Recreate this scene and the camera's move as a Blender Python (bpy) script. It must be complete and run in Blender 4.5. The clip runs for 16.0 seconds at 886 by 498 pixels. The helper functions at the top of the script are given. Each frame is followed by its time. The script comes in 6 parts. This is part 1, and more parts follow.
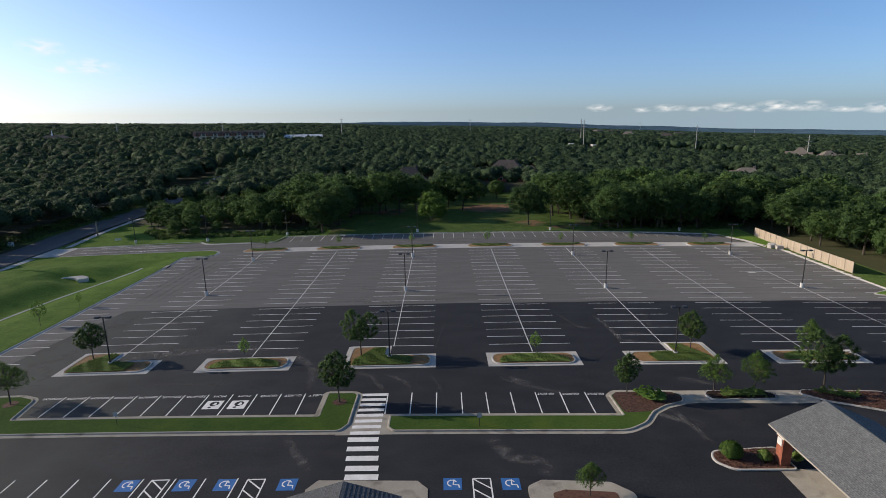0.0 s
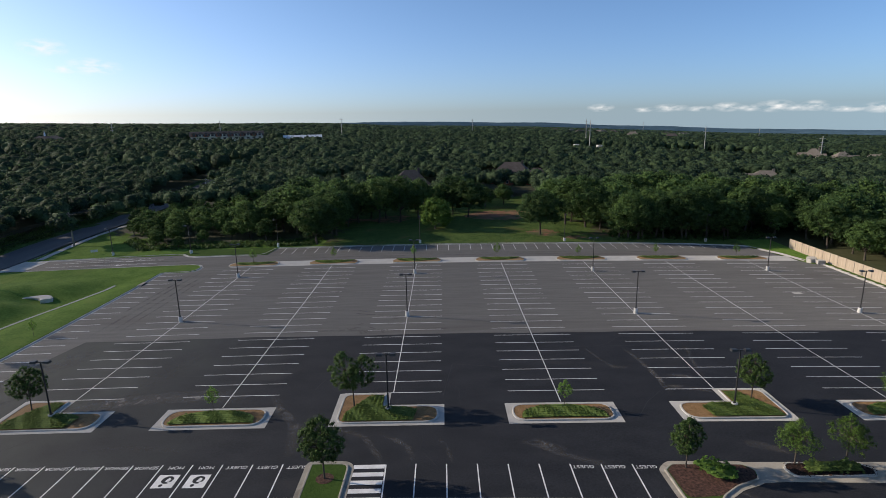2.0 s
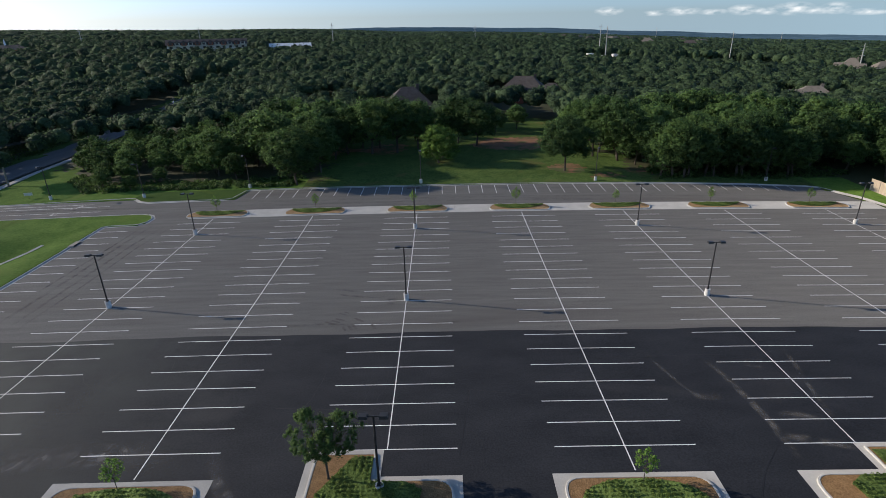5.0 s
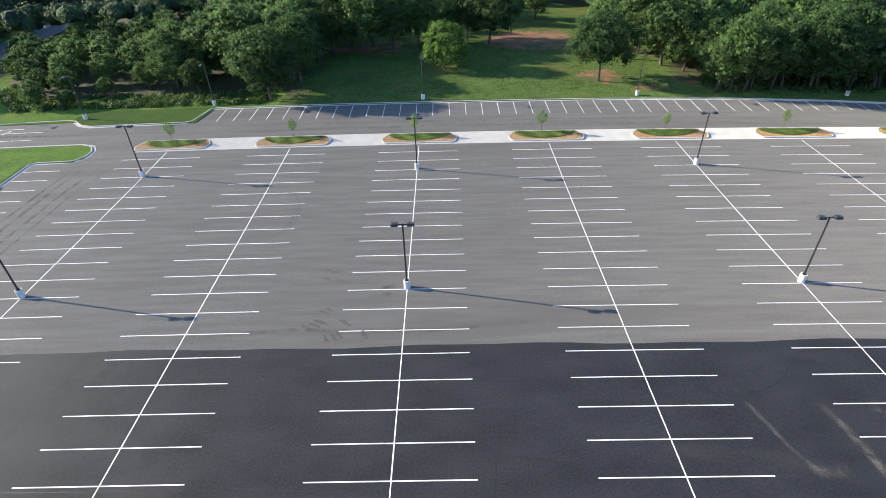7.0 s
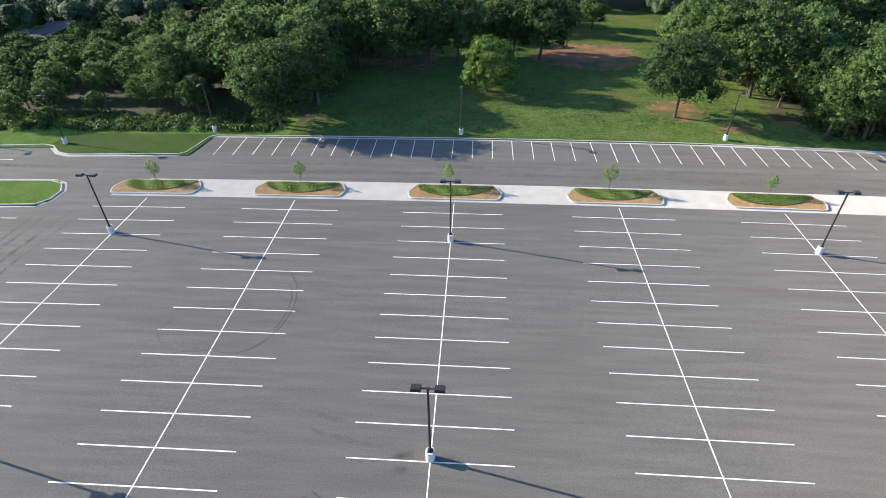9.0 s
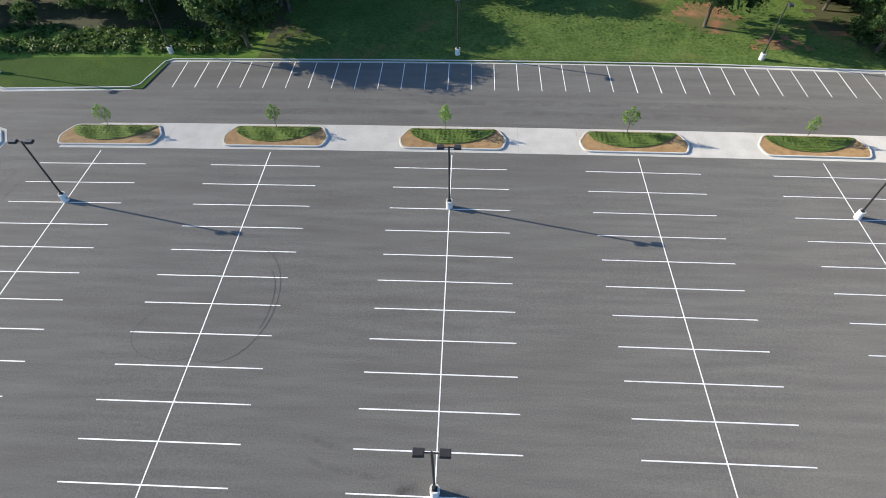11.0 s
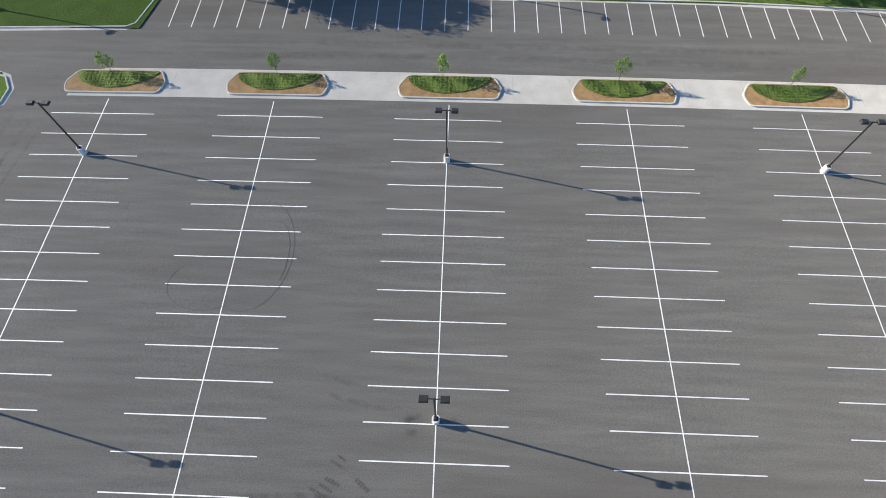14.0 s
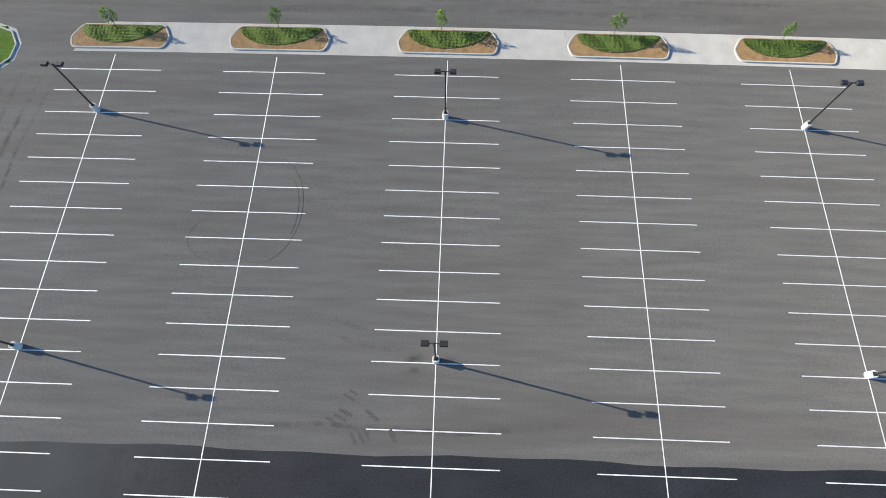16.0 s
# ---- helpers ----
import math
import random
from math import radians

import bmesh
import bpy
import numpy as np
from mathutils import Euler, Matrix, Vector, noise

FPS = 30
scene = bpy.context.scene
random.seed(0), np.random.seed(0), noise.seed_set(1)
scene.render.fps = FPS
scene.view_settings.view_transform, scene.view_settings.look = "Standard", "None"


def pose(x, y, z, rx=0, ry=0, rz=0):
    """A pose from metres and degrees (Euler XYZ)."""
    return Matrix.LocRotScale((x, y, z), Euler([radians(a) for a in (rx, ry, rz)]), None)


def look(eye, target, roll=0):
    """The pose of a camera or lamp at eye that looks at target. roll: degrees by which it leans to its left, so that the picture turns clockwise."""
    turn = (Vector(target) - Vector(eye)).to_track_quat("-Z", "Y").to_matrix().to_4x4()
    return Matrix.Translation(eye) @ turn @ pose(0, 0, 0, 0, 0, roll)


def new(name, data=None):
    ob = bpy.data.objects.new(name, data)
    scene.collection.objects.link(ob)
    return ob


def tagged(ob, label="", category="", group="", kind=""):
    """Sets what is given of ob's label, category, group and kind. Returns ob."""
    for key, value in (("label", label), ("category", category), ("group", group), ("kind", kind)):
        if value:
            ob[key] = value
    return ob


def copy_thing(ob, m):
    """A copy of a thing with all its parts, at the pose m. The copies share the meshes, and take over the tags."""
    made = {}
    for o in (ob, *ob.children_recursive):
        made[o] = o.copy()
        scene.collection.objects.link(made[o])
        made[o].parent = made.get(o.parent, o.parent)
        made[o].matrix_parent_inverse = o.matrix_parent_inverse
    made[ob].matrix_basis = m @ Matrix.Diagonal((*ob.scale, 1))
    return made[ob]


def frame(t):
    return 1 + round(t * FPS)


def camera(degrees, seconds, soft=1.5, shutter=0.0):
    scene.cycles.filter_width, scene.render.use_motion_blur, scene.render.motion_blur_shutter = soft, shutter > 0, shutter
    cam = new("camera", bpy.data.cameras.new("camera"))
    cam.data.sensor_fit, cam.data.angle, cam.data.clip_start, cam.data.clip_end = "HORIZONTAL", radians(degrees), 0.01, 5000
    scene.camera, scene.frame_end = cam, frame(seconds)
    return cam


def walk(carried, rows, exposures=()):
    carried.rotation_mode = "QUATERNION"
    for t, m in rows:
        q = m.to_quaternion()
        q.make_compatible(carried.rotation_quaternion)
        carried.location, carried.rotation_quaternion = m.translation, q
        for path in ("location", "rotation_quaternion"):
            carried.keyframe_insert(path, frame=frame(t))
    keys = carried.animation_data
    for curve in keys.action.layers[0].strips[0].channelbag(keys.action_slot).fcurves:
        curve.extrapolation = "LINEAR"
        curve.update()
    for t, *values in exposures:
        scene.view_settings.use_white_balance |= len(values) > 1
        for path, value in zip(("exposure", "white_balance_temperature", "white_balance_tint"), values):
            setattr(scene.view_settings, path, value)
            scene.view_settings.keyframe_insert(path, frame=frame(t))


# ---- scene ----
cam = camera(79.7, 16.0, soft=0.4)
EXPOSURES = [(0, -0.02, 6840, 13.5), (2.3, 0.0, 6840, 13.5), (3.0, -0.18, 6640, 11.5), (4.0, -0.18, 6650, 11.5), (4.5, -0.14, 6780, 12.5), (5.0, 0.14, 6620, 12), (5.2, 0.20, 6610, 11.5), (7.3, 1.48, 6760, 10), (8.7, 1.42, 6780, 10.5), (10.8, 1.12, 6720, 9), (13.5, 0.99, 6710, 8.5), (16, 0.99, 6710, 7)]
PATH = [
    (0, (6.9, -92.132, 29.104), (6.901, -90.183, 28.651), -1.1),
    (0.5, (6.66, -89.303, 29.172), (6.659, -87.355, 28.719), -1.1),
    (1, (6.44, -86.321, 29.258), (6.437, -84.374, 28.803), -1.0),
    (1.5, (6.226, -83.115, 29.371), (6.222, -81.167, 28.918), -1.0),
    (2, (6.015, -79.81, 29.505), (6.012, -77.862, 29.052), -1.1),
    (2.5, (5.814, -76.248, 29.59), (5.812, -74.29, 29.179), -1.1),
    (3, (5.594, -72.754, 29.634), (5.594, -70.772, 29.371), -1.1),
    (3.5, (5.374, -69.274, 29.682), (5.375, -67.291, 29.42), -1.1),
    (4, (5.29, -65.388, 29.772), (5.29, -63.41, 29.473), -1.3),
    (4.5, (5.078, -61.235, 29.875), (5.074, -59.305, 29.349), -1.3),
    (5, (4.827, -57.01, 30.03), (4.819, -55.159, 29.271), -1.3),
    (5.2, (4.713, -55.225, 30.05), (4.704, -53.413, 29.205), -1.3),
    (7.3, (3.742, -35.564, 30.775), (3.719, -33.915, 29.645), -1.6),
    (7.5, (3.612, -33.626, 30.787), (3.583, -31.976, 29.657), -1.5),
    (8, (3.227, -28.662, 30.746), (3.143, -27.018, 29.61), -1.3),
    (8.5, (2.769, -23.866, 30.772), (2.638, -22.229, 29.63), -1.1),
    (8.7, (2.623, -22.191, 30.841), (2.496, -20.552, 29.702), -0.9),
    (10.8, (1.413, -10.019, 34.395), (1.339, -8.715, 32.88), -1.0),
    (11, (1.362, -9.562, 34.589), (1.286, -8.262, 33.07), -1.1),
    (11.5, (1.278, -9.428, 35.508), (1.207, -8.206, 33.927), -1.0),
    (12, (1.153, -9.234, 36.496), (1.098, -8.26, 34.75), -0.9),
    (12.5, (1.125, -8.939, 37.669), (1.076, -7.965, 35.923), -0.8),
    (13, (1.112, -8.594, 38.956), (1.065, -7.619, 37.21), -0.8),
    (13.5, (1.095, -8.217, 40.165), (1.049, -7.243, 38.419), -0.7),
    (14, (1.075, -7.951, 41.326), (1.029, -6.975, 39.58), -0.7),
    (14.5, (1.014, -7.844, 42.438), (0.976, -6.959, 40.645), -0.6),
    (15, (0.973, -7.636, 43.47), (0.94, -6.906, 41.608), -0.7),
    (15.5, (1.043, -7.7, 44.536), (1.006, -6.963, 42.678), -0.9),
    (16, (1.156, -7.947, 45.46), (1.119, -7.195, 43.608), -0.9),
]
walk(cam, [(t, look(eye, target, roll)) for t, eye, target, roll in PATH], EXPOSURES)

# ---- world and sun ----
SUN_FROM = Vector((-17.05, 3.82, 6.9)).normalized()
sun_data = bpy.data.lights.new("sun", "SUN")
sun_data.energy, sun_data.angle, sun_data.color = 5.0, radians(0.35), (1.0, 0.90, 0.76)
sun = new("sun", sun_data)
sun.matrix_world = look((0, 0, 200), Vector((0, 0, 200)) - SUN_FROM)

world = bpy.data.worlds.new("sky")
scene.world = world
world.use_nodes = True
wn, wl = world.node_tree.nodes, world.node_tree.links
wn.clear()
w_out, w_bg = wn.new("ShaderNodeOutputWorld"), wn.new("ShaderNodeBackground")
w_sky = wn.new("ShaderNodeTexSky")
w_sky.sky_type, w_sky.sun_disc = "NISHITA", False
w_sky.sun_elevation = math.asin(SUN_FROM.z)
w_sky.sun_rotation = math.atan2(SUN_FROM.x, SUN_FROM.y)
w_sky.air_density, w_sky.dust_density, w_sky.ozone_density = 0.9, 1.0, 3.0
w_bg.inputs["Strength"].default_value = 0.15
# small fair-weather clouds low over the horizon: direction and half size of each
CLOUDS = (((-0.572, 0.811, 0.1205), (0.028, 0.2, 0.0150)),
          ((-0.525, 0.846, 0.0965), (0.036, 0.2, 0.0140)),
          ((-0.557, 0.826, 0.0915), (0.022, 0.2, 0.0070)),
          ((0.279, 0.960, 0.0253), (0.024, 0.2, 0.0075)),
          ((0.347, 0.938, 0.0201), (0.020, 0.2, 0.0050)),
          ((0.384, 0.923, 0.0218), (0.030, 0.2, 0.0075)),
          ((0.426, 0.905, 0.0192), (0.022, 0.2, 0.0050)),
          ((0.463, 0.886, 0.0209), (0.022, 0.2, 0.0085)),
          ((0.491, 0.871, 0.0183), (0.022, 0.2, 0.0060)),
          ((0.519, 0.854, 0.0201), (0.026, 0.2, 0.0105)),
          ((0.545, 0.839, 0.0166), (0.020, 0.2, 0.0060)),
          ((0.563, 0.826, 0.0192), (0.018, 0.2, 0.0090)),
          ((0.595, 0.804, 0.0131), (0.025, 0.2, 0.0050)),
          ((0.628, 0.778, 0.0140), (0.022, 0.2, 0.0090)))
w_tc, w_map, w_noise, w_ramp = wn.new("ShaderNodeTexCoord"), wn.new("ShaderNodeMapping"), wn.new("ShaderNodeTexNoise"), wn.new("ShaderNodeValToRGB")
w_map.inputs["Scale"].default_value = (34, 34, 95)
w_noise.inputs["Scale"].default_value, w_noise.inputs["Detail"].default_value = 1.6, 7
w_ramp.color_ramp.elements[0].position, w_ramp.color_ramp.elements[1].position = 0.36, 0.70
w_sep, banks = wn.new("ShaderNodeSeparateXYZ"), []
for centre, size in CLOUDS:
    place_m, length, ramp_m = wn.new("ShaderNodeMapping"), wn.new("ShaderNodeVectorMath"), wn.new("ShaderNodeValToRGB")
    place_m.vector_type = "POINT"
    place_m.inputs["Scale"].default_value = [1 / v for v in size]
    place_m.inputs["Location"].default_value = [-c / v for c, v in zip(centre, size)]
    length.operation = "LENGTH"
    ramp_m.color_ramp.elements[0].color, ramp_m.color_ramp.elements[1].color = (1, 1, 1, 1), (0, 0, 0, 1)
    ramp_m.color_ramp.elements[0].position, ramp_m.color_ramp.elements[1].position = 0.15, 1.0
    wl.new(w_tc.outputs["Generated"], place_m.inputs["Vector"])
    wl.new(place_m.outputs["Vector"], length.inputs[0])
    wl.new(length.outputs["Value"], ramp_m.inputs["Fac"])
    banks.append(ramp_m.outputs["Color"])
w_band = banks[0]
for bank in banks[1:]:
    join = wn.new("ShaderNodeMath")
    join.operation = "MAXIMUM"
    wl.new(w_band, join.inputs[0])
    wl.new(bank, join.inputs[1])
    w_band = join.outputs[0]
w_mul, w_mix = wn.new("ShaderNodeMath"), wn.new("ShaderNodeMixRGB")
w_mul.operation = "MULTIPLY"
w_mix.inputs["Color2"].default_value = (6.2, 6.5, 6.6, 1)
wl.new(w_tc.outputs["Generated"], w_map.inputs["Vector"])
wl.new(w_map.outputs["Vector"], w_noise.inputs["Vector"])
wl.new(w_noise.outputs["Fac"], w_ramp.inputs["Fac"])
wl.new(w_tc.outputs["Generated"], w_sep.inputs["Vector"])
wl.new(w_ramp.outputs["Color"], w_mul.inputs[0])
wl.new(w_band, w_mul.inputs[1])
wl.new(w_mul.outputs["Value"], w_mix.inputs["Fac"])
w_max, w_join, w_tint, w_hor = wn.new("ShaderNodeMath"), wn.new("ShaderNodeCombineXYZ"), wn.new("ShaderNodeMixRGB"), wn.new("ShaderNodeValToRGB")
w_max.operation, w_max.inputs[1].default_value = "MAXIMUM", 0.025
wl.new(w_sep.outputs["Z"], w_max.inputs[0])
for k in ("X", "Y"):
    wl.new(w_sep.outputs[k], w_join.inputs[k])
wl.new(w_max.outputs[0], w_join.inputs["Z"])
wl.new(w_join.outputs["Vector"], w_sky.inputs["Vector"])
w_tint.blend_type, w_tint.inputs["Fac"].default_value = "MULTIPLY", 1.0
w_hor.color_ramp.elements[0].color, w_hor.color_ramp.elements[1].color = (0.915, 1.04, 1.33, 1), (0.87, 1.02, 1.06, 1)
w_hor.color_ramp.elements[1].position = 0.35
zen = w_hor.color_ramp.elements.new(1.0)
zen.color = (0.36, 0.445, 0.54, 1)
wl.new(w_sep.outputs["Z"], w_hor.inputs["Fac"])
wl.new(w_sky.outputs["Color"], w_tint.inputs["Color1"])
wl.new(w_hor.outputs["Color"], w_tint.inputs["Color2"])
w_side, w_range, w_az = wn.new("ShaderNodeMixRGB"), wn.new("ShaderNodeMapRange"), wn.new("ShaderNodeValToRGB")
w_range.inputs["From Min"].default_value, w_range.inputs["From Max"].default_value = -0.65, 0.65
w_az.color_ramp.elements[0].color, w_az.color_ramp.elements[1].color = (0.97, 0.955, 0.985, 1), (0.74, 0.84, 0.93, 1)
w_side.blend_type, w_side.inputs["Fac"].default_value = "MULTIPLY", 1.0
wl.new(w_sep.outputs["X"], w_range.inputs["Value"])
wl.new(w_range.outputs["Result"], w_az.inputs["Fac"])
wl.new(w_tint.outputs["Color"], w_side.inputs["Color1"])
wl.new(w_az.outputs["Color"], w_side.inputs["Color2"])
wl.new(w_side.outputs["Color"], w_mix.inputs["Color1"])
wl.new(w_mix.outputs["Color"], w_bg.inputs["Color"])
wl.new(w_bg.outputs["Background"], w_out.inputs["Surface"])

# ---- materials ----


def material(name, low, high, scale=0.4, fine=8.0, rough=0.9, bump=0.3, stretch=(1, 1, 1), fine_mix=0.35, rand=0.0,
             island=0.0, stain=None, stain_scale=0.05, stain_at=(0.55, 0.7), translucent=0.0, metal=0.0, spec=0.3, grain=False):
    """Two scales of noise between two colours in world metres, fine relief, and stains of their own shape."""
    m = bpy.data.materials.new(name)
    m.use_nodes = True
    n, l = m.node_tree.nodes, m.node_tree.links
    b = n["Principled BSDF"]
    b.inputs["Roughness"].default_value, b.inputs["Metallic"].default_value = rough, metal
    b.inputs["Specular IOR Level"].default_value = spec
    b.inputs["Diffuse Roughness"].default_value = 0.5 if rough >= 0.85 else 0.0
    geo, mp = n.new("ShaderNodeNewGeometry"), n.new("ShaderNodeMapping")
    mp.inputs["Scale"].default_value = stretch
    l.new(geo.outputs["Position"], mp.inputs["Vector"])
    n1, n2 = n.new("ShaderNodeTexNoise"), n.new("ShaderNodeTexNoise")
    n1.inputs["Scale"].default_value, n1.inputs["Detail"].default_value = scale, 5
    n2.inputs["Scale"].default_value, n2.inputs["Detail"].default_value = fine, 3
    l.new(mp.outputs["Vector"], n1.inputs["Vector"])
    l.new((geo if grain or stretch == (1, 1, 1) else mp).outputs[0], n2.inputs["Vector"])
    add = n.new("ShaderNodeMix")
    add.data_type = "FLOAT"
    add.inputs[0].default_value = fine_mix
    l.new(n1.outputs["Fac"], add.inputs[2])
    l.new(n2.outputs["Fac"], add.inputs[3])
    value = add.outputs[0]
    for amount, source in ((rand, "object"), (island, "island")):
        if amount:
            src = n.new("ShaderNodeObjectInfo").outputs["Random"] if source == "object" else geo.outputs["Random Per Island"]
            sub, mad = n.new("ShaderNodeMath"), n.new("ShaderNodeMath")
            sub.operation, sub.inputs[1].default_value = "SUBTRACT", 0.5
            mad.operation, mad.inputs[1].default_value = "MULTIPLY_ADD", amount
            l.new(src, sub.inputs[0])
            l.new(sub.outputs[0], mad.inputs[0])
            l.new(value, mad.inputs[2])
            value = mad.outputs[0]
    ramp = n.new("ShaderNodeValToRGB")
    ramp.color_ramp.elements[0].position, ramp.color_ramp.elements[1].position = 0.3, 0.7
    ramp.color_ramp.elements[0].color, ramp.color_ramp.elements[1].color = (*low, 1), (*high, 1)
    l.new(value, ramp.inputs["Fac"])
    colour = ramp.outputs["Color"]
    if stain:
        n3, r3, mx = n.new("ShaderNodeTexNoise"), n.new("ShaderNodeValToRGB"), n.new("ShaderNodeMixRGB")
        n3.inputs["Scale"].default_value, n3.inputs["Detail"].default_value, n3.inputs["Distortion"].default_value = stain_scale, 6, 0.6
        r3.color_ramp.elements[0].position, r3.color_ramp.elements[1].position = stain_at
        l.new(mp.outputs["Vector"], n3.inputs["Vector"])
        l.new(n3.outputs["Fac"], r3.inputs["Fac"])
        l.new(r3.outputs["Color"], mx.inputs["Fac"])
        l.new(colour, mx.inputs["Color1"])
        mx.inputs["Color2"].default_value = (*stain, 1)
        colour = mx.outputs["Color"]
    l.new(colour, b.inputs["Base Color"])
    if bump:
        bp = n.new("ShaderNodeBump")
        bp.inputs["Strength"].default_value, bp.inputs["Distance"].default_value = bump, (0.6 / fine if translucent else 0.05)
        l.new(n2.outputs["Fac"], bp.inputs["Height"])
        l.new(bp.outputs["Normal"], b.inputs["Normal"])
    if translucent:
        tr, ms = n.new("ShaderNodeBsdfTranslucent"), n.new("ShaderNodeMixShader")
        ms.inputs["Fac"].default_value = translucent
        l.new(colour, tr.inputs["Color"])
        l.new(b.outputs["BSDF"], ms.inputs[1])
        l.new(tr.outputs["BSDF"], ms.inputs[2])
        l.new(ms.outputs["Shader"], n["Material Output"].inputs["Surface"])
    return m


M_OLD = material("worn_asphalt", (0.091, 0.0885, 0.0835), (0.163, 0.157, 0.147), 0.9, 8.5, 0.88, 0.5, (0.16, 1.5, 1), 0.52,
                 stain=(0.092, 0.084, 0.077), stain_scale=0.10, stain_at=(0.52, 0.80), grain=True)
M_NEW = material("sealed_asphalt", (0.0150, 0.0165, 0.0198), (0.0362, 0.0384, 0.0440), 0.4, 7, 0.80, 0.25, (0.5, 1.0, 1), 0.55,
                 stain=(0.055, 0.053, 0.053), stain_scale=0.14, stain_at=(0.60, 0.92), spec=0.12, grain=True)


def worn_sealer(m):
    """The sealer has worn thin and grey towards the west end of the lot."""
    n, l = m.node_tree.nodes, m.node_tree.links
    ge, se, ra, no, ad, cl, mx = (n.new("ShaderNode" + k) for k in ("NewGeometry", "SeparateXYZ", "MapRange", "TexNoise", "Math", "ValToRGB", "MixRGB"))
    l.new(ge.outputs["Position"], se.inputs["Vector"])
    l.new(se.outputs["X"], ra.inputs["Value"])
    ra.inputs["From Min"].default_value, ra.inputs["From Max"].default_value = -9.0, -42.0
    no.inputs["Scale"].default_value, no.inputs["Detail"].default_value = 0.16, 7
    l.new(ge.outputs["Position"], no.inputs["Vector"])
    ad.operation = "MULTIPLY"
    l.new(ra.outputs["Result"], ad.inputs[0])
    l.new(no.outputs["Fac"], ad.inputs[1])
    cl.color_ramp.elements[0].position, cl.color_ramp.elements[1].position = 0.08, 0.52
    l.new(ad.outputs[0], cl.inputs["Fac"])
    b = n["Principled BSDF"]
    l.new(cl.outputs["Color"], mx.inputs["Fac"])
    l.new(b.inputs["Base Color"].links[0].from_socket, mx.inputs["Color1"])
    mx.inputs["Color2"].default_value = (0.053, 0.058, 0.057, 1)
    l.new(mx.outputs["Color"], b.inputs["Base Color"])


worn_sealer(M_NEW)
M_RESEAL = material("fresh_sealer", (0.024, 0.026, 0.029), (0.046, 0.049, 0.052), 0.5, 6, 0.78, 0.25, spec=0.12)
M_ROAD = material("road_asphalt", (0.09, 0.09, 0.092), (0.14, 0.138, 0.14), 0.3, 10, 0.85, 0.2, (1, 0.1, 1))
M_CONC = material("pale_concrete", (0.39, 0.375, 0.345), (0.53, 0.51, 0.47), 0.5, 7, 0.85, 0.15, stain=(0.39, 0.375, 0.345), stain_scale=0.3, stain_at=(0.58, 0.85))
M_CONC2 = material("weathered_concrete", (0.30, 0.27, 0.22), (0.42, 0.39, 0.33), 0.6, 8, 0.9, 0.2, stain=(0.2, 0.18, 0.15), stain_scale=0.4)
M_PAINT = material("white_paint", (0.55, 0.55, 0.545), (0.78, 0.78, 0.775), 1.2, 18, 0.7, 0.1, stain=(0.40, 0.39, 0.38), stain_scale=0.8, stain_at=(0.64, 0.85))
M_BLUE = material("blue_paint", (0.02, 0.10, 0.30), (0.035, 0.15, 0.40), 1.5, 12, 0.7, 0.1)
M_LAWN = material("mown_grass", (0.056, 0.118, 0.019), (0.150, 0.234, 0.048), 0.35, 2.6, 0.95, 1.0, fine_mix=0.5, stain=(0.135, 0.192, 0.043), stain_scale=0.12, spec=0.04)
M_TURF = material("dense_turf", (0.037, 0.076, 0.017), (0.076, 0.124, 0.029), 0.35, 4, 0.95, 1.0, fine_mix=0.5, stain=(0.085, 0.125, 0.024), stain_scale=0.12, spec=0.04)
M_MEADOW = material("rough_meadow_grass", (0.031, 0.068, 0.017), (0.118, 0.164, 0.047), 0.5, 2.6, 0.95, 1.0, fine_mix=0.62, stain=(0.15, 0.12, 0.05), stain_scale=0.12, stain_at=(0.58, 0.75), spec=0.04)
M_DIRT = material("red_dirt", (0.16, 0.075, 0.038), (0.26, 0.13, 0.07), 0.4, 4, 0.95, 0.6, stain=(0.07, 0.085, 0.025), stain_scale=0.22, stain_at=(0.5, 0.62))
M_FLOOR = material("forest_floor", (0.030, 0.040, 0.014), (0.060, 0.058, 0.026), 0.2, 2, 0.95, 1.0)
M_STRAW = material("pine_straw_mulch", (0.22, 0.135, 0.06), (0.40, 0.255, 0.125), 1.5, 14, 0.95, 1.0)
M_RUST = material("rust_brown_pine_straw", (0.13, 0.070, 0.028), (0.36, 0.215, 0.098), 1.5, 9, 0.95, 1.0, fine_mix=0.6)
M_BARK_MULCH = material("dark_bark_mulch", (0.017, 0.009, 0.007), (0.125, 0.062, 0.043), 1.5, 4.2, 0.95, 1.0, fine_mix=0.85, island=0.5)
M_LEAF_OAK = material("oak_leaves", (0.048, 0.093, 0.034), (0.126, 0.212, 0.066), 0.12, 5.5, 0.7, 1.0, fine_mix=0.6, rand=0.5, island=0.45, translucent=0.45, spec=0.14)
M_LEAF_BRIGHT = material("bright_oak_leaves", (0.060, 0.125, 0.028), (0.160, 0.272, 0.058), 0.12, 5.5, 0.7, 1.0, fine_mix=0.6, island=0.3, translucent=0.32, spec=0.12)
# haze over the farther woods is put into this bluer base colour
M_LEAF_FAR = material("haze_tinted_oak_leaves", (0.034, 0.058, 0.034), (0.086, 0.134, 0.064), 0.06, 1.6, 0.8, 0, fine_mix=0.30, island=0.55, translucent=0.36, spec=0.12)
M_LEAF_YOUNG = material("young_leaves", (0.075, 0.15, 0.028), (0.19, 0.32, 0.07), 0.3, 7, 0.6, 0.6, rand=0.3, island=0.5, translucent=0.4, spec=0.12)
